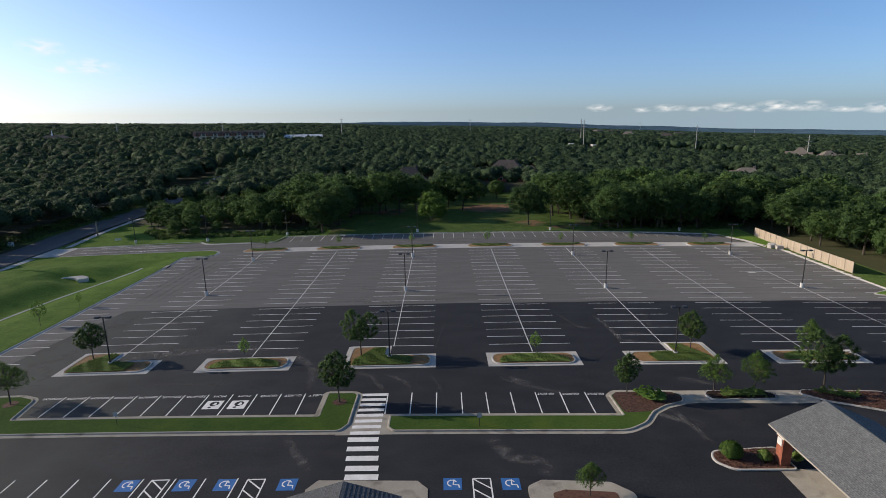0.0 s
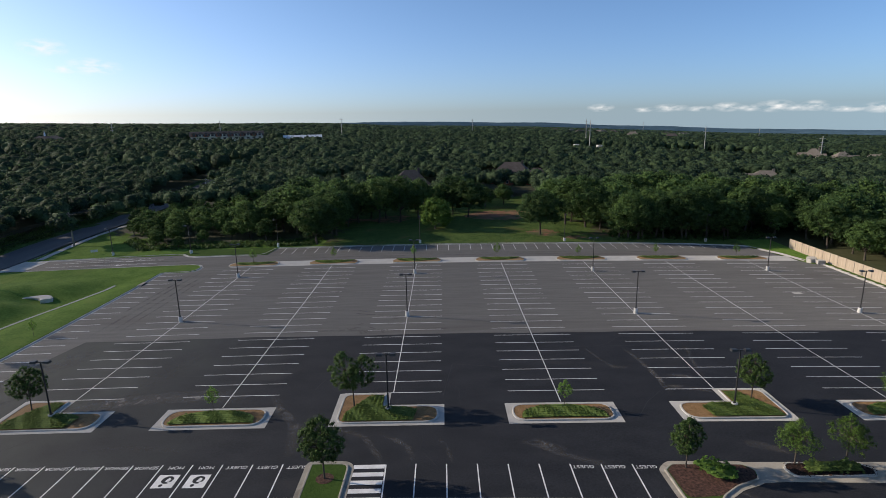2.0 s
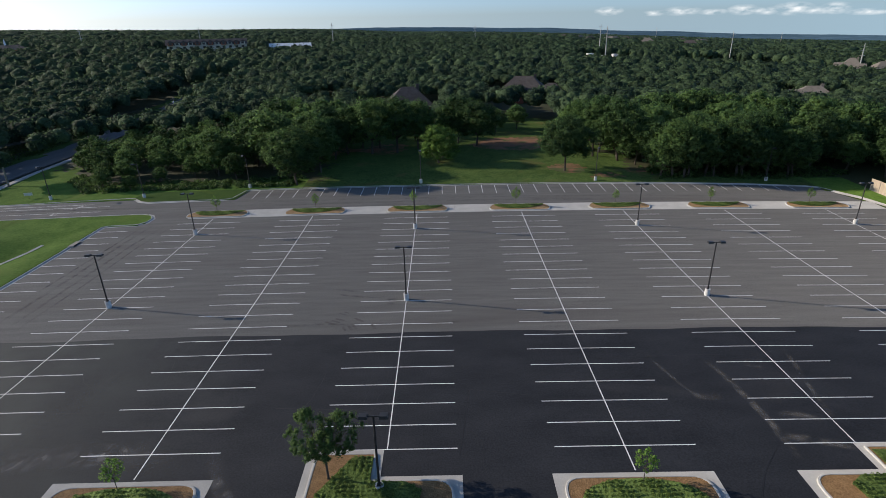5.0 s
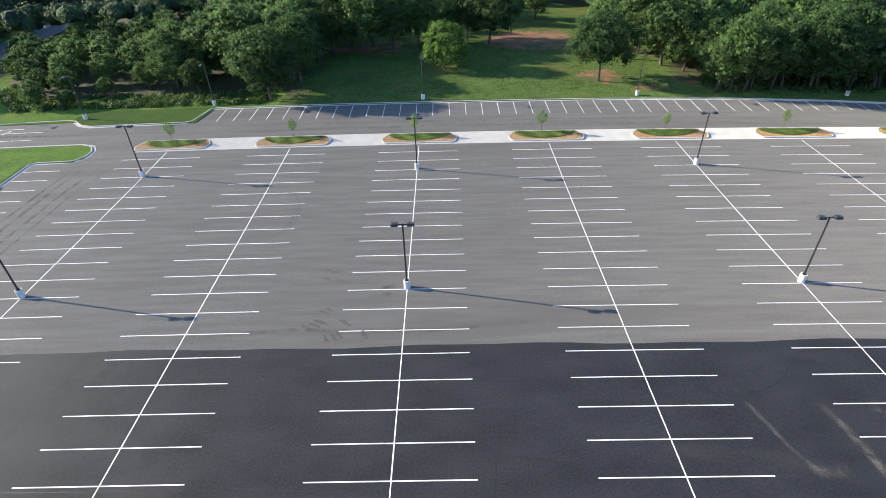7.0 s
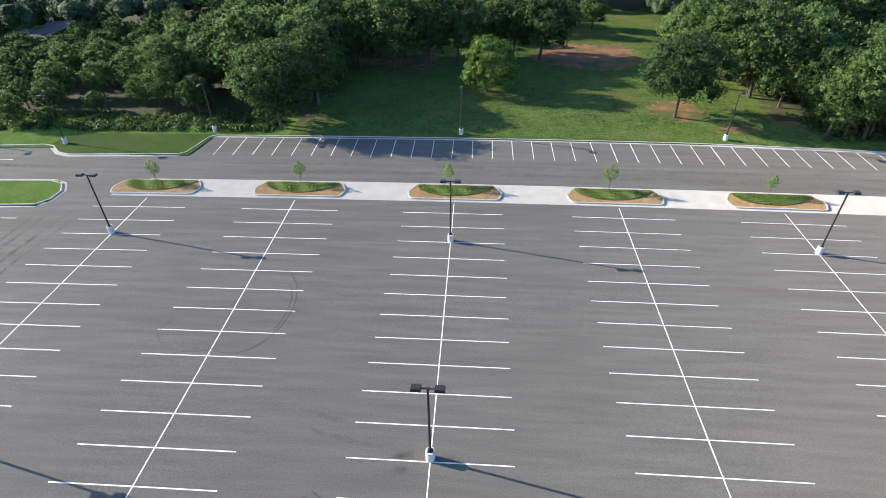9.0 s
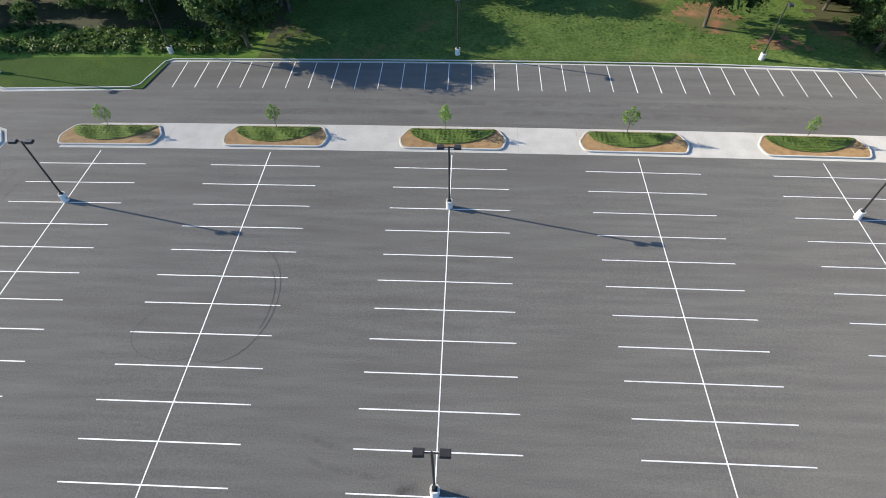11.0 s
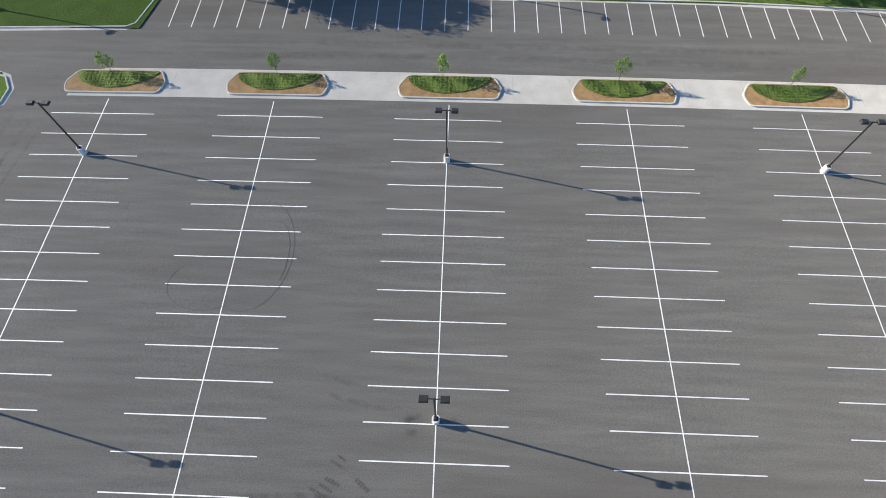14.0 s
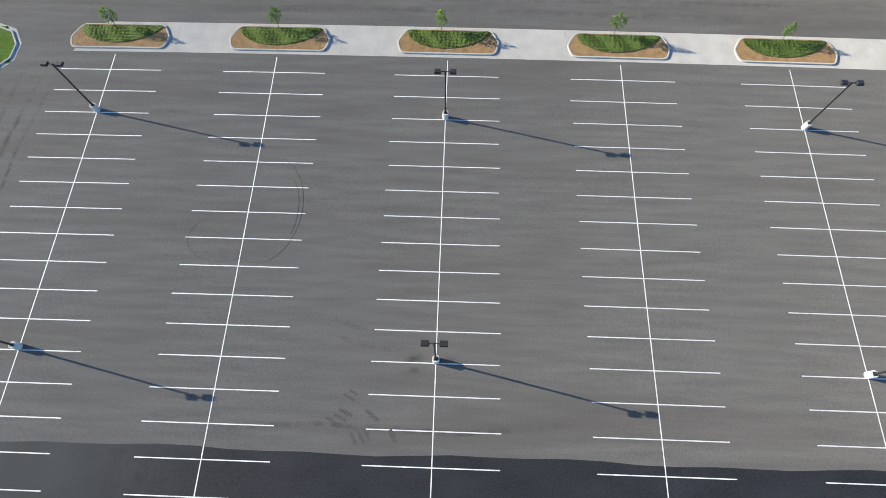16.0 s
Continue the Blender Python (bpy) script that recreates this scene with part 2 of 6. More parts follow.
M_LEAF_MID = material("mid_green_leaves", (0.042, 0.085, 0.018), (0.125, 0.205, 0.045), 0.3, 4, 0.6, 0, rand=0.2, island=0.45, translucent=0.35, spec=0.12)
M_LEAF_DARK = material("dark_green_leaves", (0.028, 0.056, 0.018), (0.088, 0.145, 0.042), 0.3, 4, 0.6, 0, rand=0.2, island=0.5, translucent=0.35, spec=0.12)
M_COVER = material("groundcover_leaves", (0.060, 0.102, 0.027), (0.23, 0.32, 0.085), 0.6, 6, 0.7, 1.0, fine_mix=0.6, island=0.35, translucent=0.35, spec=0.12)
# blue distance haze is painted into the ridge's base colour
M_RIDGE = material("haze_blue_ridge", (0.040, 0.078, 0.105), (0.085, 0.140, 0.185), 0.006, 0.03, 0.95, 0, (1, 1, 14), spec=0.0)
M_BARK = material("bark", (0.045, 0.035, 0.027), (0.12, 0.10, 0.08), 1.0, 9, 0.95, 0.8)
M_POLE = material("bronze_painted_steel", (0.016, 0.016, 0.017), (0.030, 0.029, 0.029), 1.0, 6, 0.45, 0.05, spec=0.5)
M_LENS = material("lamp_glass", (0.35, 0.36, 0.37), (0.45, 0.46, 0.47), 2, 8, 0.25, 0)
M_PED = material("painted_concrete_base", (0.50, 0.49, 0.46), (0.66, 0.65, 0.62), 1.0, 8, 0.85, 0.2, stain=(0.28, 0.26, 0.23), stain_scale=1.4, stain_at=(0.6, 0.75))
M_FENCE = material("cedar_boards", (0.40, 0.32, 0.235), (0.53, 0.44, 0.335), 0.8, 6, 0.85, 0.3, (3, 3, 0.4), rand=0.18)
M_SHINGLE = material("grey_shingles", (0.086, 0.093, 0.098), (0.176, 0.184, 0.188), 1.5, 7, 0.9, 0.5, fine_mix=0.7, rand=0.2)


def shingled(m, along, up):
    """Rows of tabs in slightly different greys on a roof material."""
    n, l = m.node_tree.nodes, m.node_tree.links
    br, co, se, ge = n.new("ShaderNodeTexBrick"), n.new("ShaderNodeCombineXYZ"), n.new("ShaderNodeSeparateXYZ"), n.new("ShaderNodeNewGeometry")
    l.new(ge.outputs["Position"], se.inputs["Vector"])
    l.new(se.outputs[along], co.inputs["X"])
    l.new(se.outputs[up], co.inputs["Y"])
    l.new(co.outputs["Vector"], br.inputs["Vector"])
    br.inputs["Scale"].default_value, br.inputs["Brick Width"].default_value, br.inputs["Row Height"].default_value = 1.0, 0.30, 0.13
    br.inputs["Mortar Size"].default_value, br.inputs["Bias"].default_value = 0.012, 0.0
    br.inputs["Color1"].default_value, br.inputs["Color2"].default_value, br.inputs["Mortar"].default_value = (0.86, 0.86, 0.86, 1), (1.08, 1.08, 1.08, 1), (0.62, 0.62, 0.62, 1)
    mx = n.new("ShaderNodeMixRGB")
    mx.blend_type, mx.inputs["Fac"].default_value = "MULTIPLY", 1.0
    b = n["Principled BSDF"]
    old = b.inputs["Base Color"].links[0].from_socket
    l.new(old, mx.inputs["Color1"])
    l.new(br.outputs["Color"], mx.inputs["Color2"])
    l.new(mx.outputs["Color"], b.inputs["Base Color"])


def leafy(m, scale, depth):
    """Leaf clumps with shade painted into the gaps between, and relief of the same clumps."""
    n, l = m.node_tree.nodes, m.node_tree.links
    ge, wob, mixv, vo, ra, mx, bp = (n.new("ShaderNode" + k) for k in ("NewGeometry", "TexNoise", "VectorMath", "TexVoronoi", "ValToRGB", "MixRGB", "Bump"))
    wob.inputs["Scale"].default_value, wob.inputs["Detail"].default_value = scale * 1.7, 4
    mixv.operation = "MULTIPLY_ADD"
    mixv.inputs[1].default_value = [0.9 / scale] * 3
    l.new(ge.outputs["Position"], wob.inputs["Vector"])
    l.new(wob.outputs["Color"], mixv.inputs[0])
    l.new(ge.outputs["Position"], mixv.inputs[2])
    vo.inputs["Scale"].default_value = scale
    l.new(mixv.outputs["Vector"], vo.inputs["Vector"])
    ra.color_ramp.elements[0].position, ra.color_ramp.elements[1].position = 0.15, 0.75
    # occlusion shade in the colour: lighter clump centres, darker cool gaps
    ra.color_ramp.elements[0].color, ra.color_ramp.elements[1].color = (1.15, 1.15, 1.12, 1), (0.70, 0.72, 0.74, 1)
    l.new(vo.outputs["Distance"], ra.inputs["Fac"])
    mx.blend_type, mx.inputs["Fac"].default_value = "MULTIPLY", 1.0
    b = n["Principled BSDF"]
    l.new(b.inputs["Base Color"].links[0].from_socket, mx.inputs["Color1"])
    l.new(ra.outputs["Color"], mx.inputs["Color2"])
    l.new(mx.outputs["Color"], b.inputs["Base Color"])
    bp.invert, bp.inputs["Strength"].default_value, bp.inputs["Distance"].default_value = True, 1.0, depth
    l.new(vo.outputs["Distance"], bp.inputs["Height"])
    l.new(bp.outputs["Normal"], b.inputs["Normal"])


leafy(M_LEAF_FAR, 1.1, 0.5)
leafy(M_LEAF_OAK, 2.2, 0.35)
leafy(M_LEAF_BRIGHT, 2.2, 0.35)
shingled(M_SHINGLE, "Y", "X")

M_ROOF_BROWN = material("brown_shingles", (0.055, 0.045, 0.042), (0.11, 0.095, 0.088), 0.8, 4, 0.9, 0.3)
M_ROOF_TAN = material("tan_shingles", (0.135, 0.118, 0.10), (0.21, 0.188, 0.162), 0.8, 4, 0.9, 0.3)
M_BRICK = material("red_brick", (0.20, 0.06, 0.035), (0.33, 0.11, 0.065), 2.0, 9, 0.9, 0.3, rand=0.4)
M_WALL = material("cream_stucco", (0.50, 0.46, 0.39), (0.66, 0.62, 0.54), 0.5, 5, 0.9, 0.1)
M_WHITE = material("white_metal_roof", (0.55, 0.60, 0.64), (0.68, 0.72, 0.75), 0.4, 3, 0.4, 0.05)
M_WOOD = material("weathered_pole_wood", (0.17, 0.15, 0.125), (0.30, 0.27, 0.23), 0.8, 6, 0.95, 0.4, (4, 4, 0.5))
M_GLASS = material("dark_window_glass", (0.015, 0.018, 0.022), (0.03, 0.034, 0.04), 0.5, 2, 0.1, 0, spec=0.6)
M_WIRE = material("black_cable", (0.01, 0.01, 0.01), (0.02, 0.02, 0.02), 1, 4, 0.6, 0)
M_TYRE = material("tyre_rubber_mark", (0.068, 0.063, 0.059), (0.128, 0.120, 0.111), 2.5, 7, 0.9, 0.1)
M_STONE = material("rough_limestone", (0.35, 0.33, 0.29), (0.55, 0.52, 0.47), 1.5, 7, 0.9, 0.6)

# ---- ground heights ----
SKYLINE = ((-60, 1.0), (-38, 0.92), (-26, 0.70), (-16, 0.62), (0, 0.42), (10, 0.12), (18, -0.28), (28, -0.74), (40, -1.08), (60, -1.4))


def smooth(a, b, v):
    u = np.clip((v - a) / (b - a), 0, 1)
    return u * u * (3 - 2 * u)


def gz(x, y):
    """The paved lot: crowned from side to side, rising slightly to the far end."""
    return -1.6e-4 * x * x + 3e-4 * max(0.0, min(y, 60.0)) ** 2


def terrain(x, y):
    """Height of the open land, numpy arrays."""
    lot = -1.6e-4 * np.clip(x, -95, 95) ** 2 + 3e-4 * np.clip(y, 0, 60) ** 2
    plane = -0.0306 * np.clip(x, -2000, 2000) - 0.014 * np.clip(x - 90, 0, 700) + 0.0247 * np.clip(y - 60, -120, 4000)
    d = np.maximum(np.maximum(np.abs(x - 16) - 75, y - 50), 0)
    near = lot + (plane - lot) * smooth(30, 260, d)
    r = np.hypot(x - 6, y + 92)
    az = np.degrees(np.arctan2(x - 6, y + 92))
    el = np.interp(az, [a for a, _ in SKYLINE], [b for _, b in SKYLINE])
    side = smooth(-2, -14, az)
    far = 29 + r * np.tan(np.radians(el - 0.28 + 0.24 * side)) - 17 + 6 * side
    return near + (far - near) * smooth(650, 1500, r)


def flume_x(y):
    """The bottom line of the drainage swale."""
    return np.interp(y, (-30, -5.0, 1.8, 12.0, 19.0, 23.0, 27), (-70.5, -67.2, -66.3, -63.8, -61.9, -60.8, -60.0))


def basin(x, y):
    """The drainage swale beside the lot, with a steep grassy bank on its west side."""
    d = x - flume_x(y)
    bank = 1.6 * smooth(-0.3, -9.0, d) * smooth(29, 17, y)
    dip = -0.75 * np.exp(-(np.minimum(d, 0) / 9) ** 2 - (np.maximum(d, 0) / 3.2) ** 2) * smooth(30, 20, y)
    cut = -1.6 * np.exp(-((x + 71.0) / 4.2) ** 2 - ((y - 14.6) / 3.6) ** 2)
    return (bank + dip + cut) * smooth(-55.2, -57.2, x) * smooth(-95, -86, x)


PAVED = ((-54.4, 87.2, -140, 29.9), (-47.6, 85.0, 29.9, 43.0), (-36.2, 79.5, 43.0, 49.0), (-95.3, -47.6, 35.9, 45.0), (-48.4, -47.6, 33.6, 35.9), (-49.4, -48.4, 34.7, 35.9), (-48.4, -47.6, 29.9, 30.8), (-107, -95.3, -260, 210))


def part(name, bm_or_mesh, mat, parent=None, label=""):
    """Links a bmesh or mesh as one object under parent."""
    if isinstance(bm_or_mesh, bmesh.types.BMesh):
        me = bpy.data.meshes.new(name)
        bm_or_mesh.to_mesh(me)
        bm_or_mesh.free()
    else:
        me = bm_or_mesh
    for mt in (mat if isinstance(mat, (list, tuple)) else [mat]):
        me.materials.append(mt)
    ob = new(name, me)
    if parent is not None:
        ob.parent = parent
    if label:
        ob["label"] = label
    return ob


def root(name, x, y, z, label, category, group="", rz=0.0):
    ob = new(name)
    ob.empty_display_size = 0.3
    ob.matrix_basis = pose(x, y, z, 0, 0, rz)
    return tagged(ob, label, category, group)


def pymesh(name, verts, faces):
    me = bpy.data.meshes.new(name)
    me.from_pydata([tuple(map(float, v)) for v in verts], [], [tuple(map(int, f)) for f in faces])
    me.update()
    return me


def quads_mesh(name, v, quads, normals=None):
    """Mesh from numpy vertices and quads, fast; normals, one a vertex, round the shading of leaf masses."""
    me = bpy.data.meshes.new(name)
    me.vertices.add(len(v))
    me.vertices.foreach_set("co", np.asarray(v, dtype=np.float32).ravel())
    me.loops.add(quads.size)
    me.loops.foreach_set("vertex_index", quads.astype(np.int32).ravel())
    me.polygons.add(len(quads))
    me.polygons.foreach_set("loop_start", np.arange(0, quads.size, 4, dtype=np.int32))
    me.update(calc_edges=True)
    me.validate()
    if normals is not None:
        me.polygons.foreach_set("use_smooth", np.ones(len(quads), dtype=bool))
        at = me.attributes.new("custom_normal", "FLOAT_VECTOR", "POINT")
        at.data.foreach_set("vector", np.asarray(normals, dtype=np.float32).ravel())
    return me


def sheet(name, poly, mat, dz, parent=None, label="", thick=0.0, step=4.0, dome=0.0):
    """A flat surface on the lot with the outline poly, lying dz over the crowned paving."""
    bm = bmesh.new()
    f = bm.faces.new([bm.verts.new((x, y, 0)) for x, y in poly])
    if f.normal.z < 0 or f.calc_area() and sum((a[0] - b[0]) * (a[1] + b[1]) for a, b in zip(poly, poly[1:] + poly[:1])) > 0:
        bmesh.ops.reverse_faces(bm, faces=[f])
    xs, ys = [p[0] for p in poly], [p[1] for p in poly]
    for lo, hi, no in ((min(xs), max(xs), (1, 0, 0)), (min(ys), max(ys), (0, 1, 0))):
        k = math.floor(lo / step) + 1
        while k * step < hi:
            co = (k * step, 0, 0) if no[0] else (0, k * step, 0)
            bmesh.ops.bisect_plane(bm, geom=bm.verts[:] + bm.edges[:] + bm.faces[:], plane_co=co, plane_no=no)
            k += 1
    bmesh.ops.triangulate(bm, faces=bm.faces[:])
    if thick:
        ext = bmesh.ops.extrude_face_region(bm, geom=bm.faces[:])
        low = set(bm.verts) - {g for g in ext["geom"] if isinstance(g, bmesh.types.BMVert)}
        for v in low:
            v.co.z = -thick
    for v in bm.verts:
        v.co.z += gz(v.co.x, v.co.y) + dz
    bmesh.ops.recalc_face_normals(bm, faces=bm.faces[:])
    return part(name, bm, mat, parent, label)


def rounded(poly, r, n=5):
    """The outline with its corners rounded by r metres (one value, or one for each corner)."""
    out = []
    for i, p in enumerate(poly):
        rr = r[i] if isinstance(r, (list, tuple)) else r
        a, b, c = Vector(poly[i - 1]), Vector(p), Vector(poly[(i + 1) % len(poly)])
        if rr <= 0.01:
            out.append(tuple(b))
            continue
        u, w = (a - b), (c - b)
        ang = u.angle(w)
        d = min(rr / math.tan(ang / 2), 0.48 * u.length, 0.48 * w.length)
        s, e = b + u.normalized() * d, b + w.normalized() * d
        for k in range(n + 1):
            t = k / n
            q = s * (1 - t) ** 2 + b * 2 * t * (1 - t) + e * t * t
            out.append((q.x, q.y))
    return out


def resample(path, step, closed):
    pts = path + [path[0]] if closed else path
    out = []
    for a, b in zip(pts, pts[1:]):
        n = max(1, int(math.dist(a, b) / step))
        out += [(a[0] + (b[0] - a[0]) * k / n, a[1] + (b[1] - a[1]) * k / n) for k in range(n)]
    return out if closed else out + [pts[-1]]


def sweep(name, path, profile, mat, closed=False, parent=None, label="", base=None):
    """A profile of (sideways to the left, up) drawn along a path on the ground."""
    path = resample(path, 3.0, closed)
    n = len(path)
    bm = bmesh.new()
    rings = []
    for i in range(n):
        p = Vector(path[i])
        a = Vector(path[i - 1]) if closed or i else p
        b = Vector(path[(i + 1) % n]) if closed or i < n - 1 else p
        d1, d2 = (p - a), (b - p)
        d1 = d1.normalized() if d1.length > 1e-6 else d2.normalized()
        d2 = d2.normalized() if d2.length > 1e-6 else d1
        t = (d1 + d2).normalized()
        nrm = Vector((-t.y, t.x))
        k = 1 / max(0.5, nrm.dot(Vector((-d1.y, d1.x))))
        ring = []
        for off, up in profile:
            q = p + nrm * off * k
            z = (base(q.x, q.y) if base else gz(q.x, q.y)) + up
            ring.append(bm.verts.new((q.x, q.y, z)))
        rings.append(ring)
    for i in range(n if closed else n - 1):
        r1, r2 = rings[i], rings[(i + 1) % n]
        for j in range(len(profile) - 1):
            bm.faces.new((r1[j], r2[j], r2[j + 1], r1[j + 1]))
    if not closed:
        bm.faces.new(rings[0])
        bm.faces.new(rings[-1][::-1])
    bmesh.ops.recalc_face_normals(bm, faces=bm.faces[:])
    return part(name, bm, mat, parent, label)


KERB = [(-0.42, -0.12), (-0.42, 0.012), (-0.03, 0.012), (0.0, 0.13), (0.03, 0.15), (0.16, 0.15), (0.19, 0.13), (0.19, -0.12)]
KERB_ONLY = [(-0.02, -0.12), (0.0, 0.12), (0.03, 0.15), (0.16, 0.15), (0.19, 0.12), (0.19, -0.12)]


def box(bm, x0, x1, y0, y1, z0, z1):
    v = [bm.verts.new((x, y, z)) for z in (z0, z1) for x, y in ((x0, y0), (x1, y0), (x1, y1), (x0, y1))]
    for f in ((3, 2, 1, 0), (4, 5, 6, 7), (0, 1, 5, 4), (1, 2, 6, 5), (2, 3, 7, 6), (3, 0, 4, 7)):
        bm.faces.new([v[i] for i in f])
    return v


def tube(bm, a, b, r0, r1, seg=8, caps=True):
    a, b = Vector(a), Vector(b)
    q = (b - a).to_track_quat("Z", "Y").to_matrix()
    rings = []
    for c, r in ((a, r0), (b, r1)):
        rings.append([bm.verts.new(c + q @ Vector((r * math.cos(2 * math.pi * k / seg), r * math.sin(2 * math.pi * k / seg), 0))) for k in range(seg)])
    for k in range(seg):
        bm.faces.new((rings[0][k], rings[0][(k + 1) % seg], rings[1][(k + 1) % seg], rings[1][k]))
    if caps:
        bm.faces.new(rings[0][::-1])
        bm.faces.new(rings[1])


def bevelled(bm, width=0.02, seg=1):
    bmesh.ops.bevel(bm, geom=[e for e in bm.edges if len(e.link_faces) == 2 and e.calc_face_angle(0) > 0.6], offset=width, segments=seg, affect="EDGES")
    return bm


# ---- the land: one sheet to the horizon ----


def axis(lo, hi, step, far, cuts):
    a = list(np.arange(lo, hi, step))
    d, p = step, hi
    while p < far:
        a.append(p)
        d *= 1.22
        p += d
    a.append(far)
    d, p = step, lo - step
    while p > -far:
        a.append(p)
        d *= 1.22
        p -= d
    a.append(-far)
    for c in cuts:
        a = [v for v in a if abs(v - c) > 0.3] + [c - 0.06, c + 0.06]
    return np.array(sorted(a))


def land():
    xs = axis(-130, 130, 1.1, 4600, [v for r in PAVED for v in r[:2]])
    ys = axis(-60, 150, 1.2, 4600, sorted({v for r in PAVED for v in r[2:]}))
    X, Y = np.meshgrid(xs, ys)
    Z = terrain(X, Y) + 0.09
    inside = np.zeros(X.shape, bool)
    for x0, x1, y0, y1 in PAVED:
        inside |= (X > x0 - 0.01) & (X < x1 + 0.01) & (Y > y0 - 0.01) & (Y < y1 + 0.01)
    Z += np.where(inside, -0.45, basin(X, Y))
    rough = (np.sin(X * 0.31 + 1.3 * np.sin(Y * 0.17)) * np.sin(Y * 0.27 + np.sin(X * 0.13))) * 0.12
    Z += np.where(inside | (Y < 53), 0, rough * smooth(53, 60, Y))
    v = np.stack([X.ravel(), Y.ravel(), Z.ravel()], 1)
    h, w = X.shape
    i = np.arange(h * w).reshape(h, w)
    q = np.stack([i[:-1, :-1], i[:-1, 1:], i[1:, 1:], i[1:, :-1]], -1).reshape(-1, 4)
    me = quads_mesh("ground", v, q)
    ob = part("ground", me, [M_LAWN, M_MEADOW, M_FLOOR, M_DIRT, M_STRAW])
    c = v[q].mean(1)
    wob = 2.5 * np.sin(c[:, 0] * 0.37 + 2 * np.sin(c[:, 1] * 0.23)) + 1.5 * np.sin(c[:, 1] * 0.71 + c[:, 0] * 0.2) + 1.1 * np.sin(c[:, 0] * 1.9 + 2 * np.sin(c[:, 1] * 1.3)) + 0.9 * np.sin(c[:, 1] * 2.6 + c[:, 0] * 3.1)
    x, y = c[:, 0] + wob, c[:, 1] + wob * 0.7
    kind = np.full(len(q), 2)
    kind[(y > 50) & (y < 112) & (x > -24) & (x < 47)] = 1
    kind[(y > 80) & (y < 89) & (x > -26) & (x < -7)] = 3
    kind[(c[:, 0] > 8) & (c[:, 0] < 50) & (y > 98) & (y < 134)] = 1
    kind[(np.abs(c[:, 0] - (-100.8 - 0.075 * np.maximum(0, c[:, 1] - 45))) < 9) & (c[:, 1] > 50) & (c[:, 1] < 260)] = 1
    kind[np.hypot((x - 46) / 6, (y - 56.5) / 2.0) < 1] = 3
    kind[np.hypot((x - 235) / 50, (y - 418) / 26) < 1] = 1
    kind[np.hypot((x - 143) / 40, (y - 425) / 24) < 1] = 4
    kind[np.hypot((x + 41) / 13, (y - 163) / 14) < 1] = 0
    kind[np.hypot((x + 205) / 60, (y - 430) / 20) < 1] = 0
    kind[(np.hypot((x - 25) / 11, (y - 90) / 9) < 1)] = 3
    kind[(c[:, 1] < 53) & (c[:, 0] > -95.4) & (c[:, 0] < -24)] = 0
    kind[(c[:, 1] < 53) & (c[:, 0] >= -24) & (c[:, 0] < 89)] = 1
    kind[(c[:, 1] < 56.5 + np.maximum(0, -70 - x) * 0.95) & (c[:, 0] > -95.4) & (c[:, 0] < -24)] = 0
    kind[(c[:, 1] < 45) & (c[:, 0] > 87) & (c[:, 0] < 95)] = 1
    kind[np.hypot(c[:, 0] - 32.5, c[:, 1] - 60.5) < 4.2] = 3
    me.polygons.foreach_set("material_index", kind.astype(np.int32))
    me.polygons.foreach_set("use_smooth", np.ones(len(q), bool))
    me.update()
    tagged(ob, "rolling land with mown grass, meadow and forest floor", "ground", kind="structure")


land()

# ---- paving ----
STALL = 2.743
ROWS = {-2: -36.2, -1: -18.45, 0: 0.0, 1: 18.45, 2: 36.4, 3: 54.25, 4: 72.2}
rng = random.Random(5)


def seam(x):
    return -7.35 + 0.12 * math.sin(x * 0.21) + 0.08 * math.sin(x * 0.57 + 1)


OLD_EDGE = [(x, seam(x)) for x in np.arange(-46.5, 87.1, 3.0)]
lot_old = sheet("lot_worn_asphalt", [(-54.4, -31), (-50.5, -30), (-49.5, -22), (-47.5, -12)] + OLD_EDGE + [(87.1, seam(87)), (87.1, 29), (84.6, 30.5), (80, 44), (79.3, 49), (-35.6, 49), (-36.5, 43.4), (-52.5, 43.0), (-54, 43.4), (-56, 45.4), (-58, 46), (-90, 44.4), (-90, 35.2), (-50, 35.2), (-47.9, 33.5), (-48.2, 30.2), (-54.4, 29.8)],
                M_OLD, 0.0)
tagged(lot_old, "sun-faded grey-brown asphalt of the parking lot", "parking lot", kind="structure")
lot_new = sheet("lot_sealed_asphalt", [(-54.4, -70), (87.1, -70)] + [(87.1, seam(87))] + OLD_EDGE[::-1] + [(-47.5, -12), (-49.5, -22), (-50.5, -30), (-54.4, -31)], M_NEW, 0.004)
tagged(lot_new, "freshly sealed black asphalt with dusty scuffs", "parking lot", kind="structure")


def stripe(a, b, w=0.09, dz=0.010, name="stripe", parent=None, mat=None):
    """A painted line from a to b, as a thin slab on the paving."""
    a, b = Vector(a), Vector(b)
    n = max(1, int((b - a).length / 5))
    side = Vector((-(b - a).y, (b - a).x)).normalized() * w / 2
    vs, fs = [], []
    for k in range(n + 1):
        p = a.lerp(b, k / n)
        for q in (p - side, p + side):
            vs.append((q.x, q.y, gz(q.x, q.y) + dz))
    for k in range(n):
        fs.append((2 * k, 2 * k + 2, 2 * k + 3, 2 * k + 1))
    m = len(vs)
    vs += [(x, y, z - 0.012) for x, y, z in vs]
    rim = [2 * k for k in range(n + 1)] + [2 * k + 1 for k in range(n, -1, -1)]
    for i in range(len(rim)):
        i0, i1 = rim[i], rim[(i + 1) % len(rim)]
        fs.append((i0, i0 + m, i1 + m, i1))
    return part(name, pymesh(name, vs, fs), mat or M_PAINT, parent)


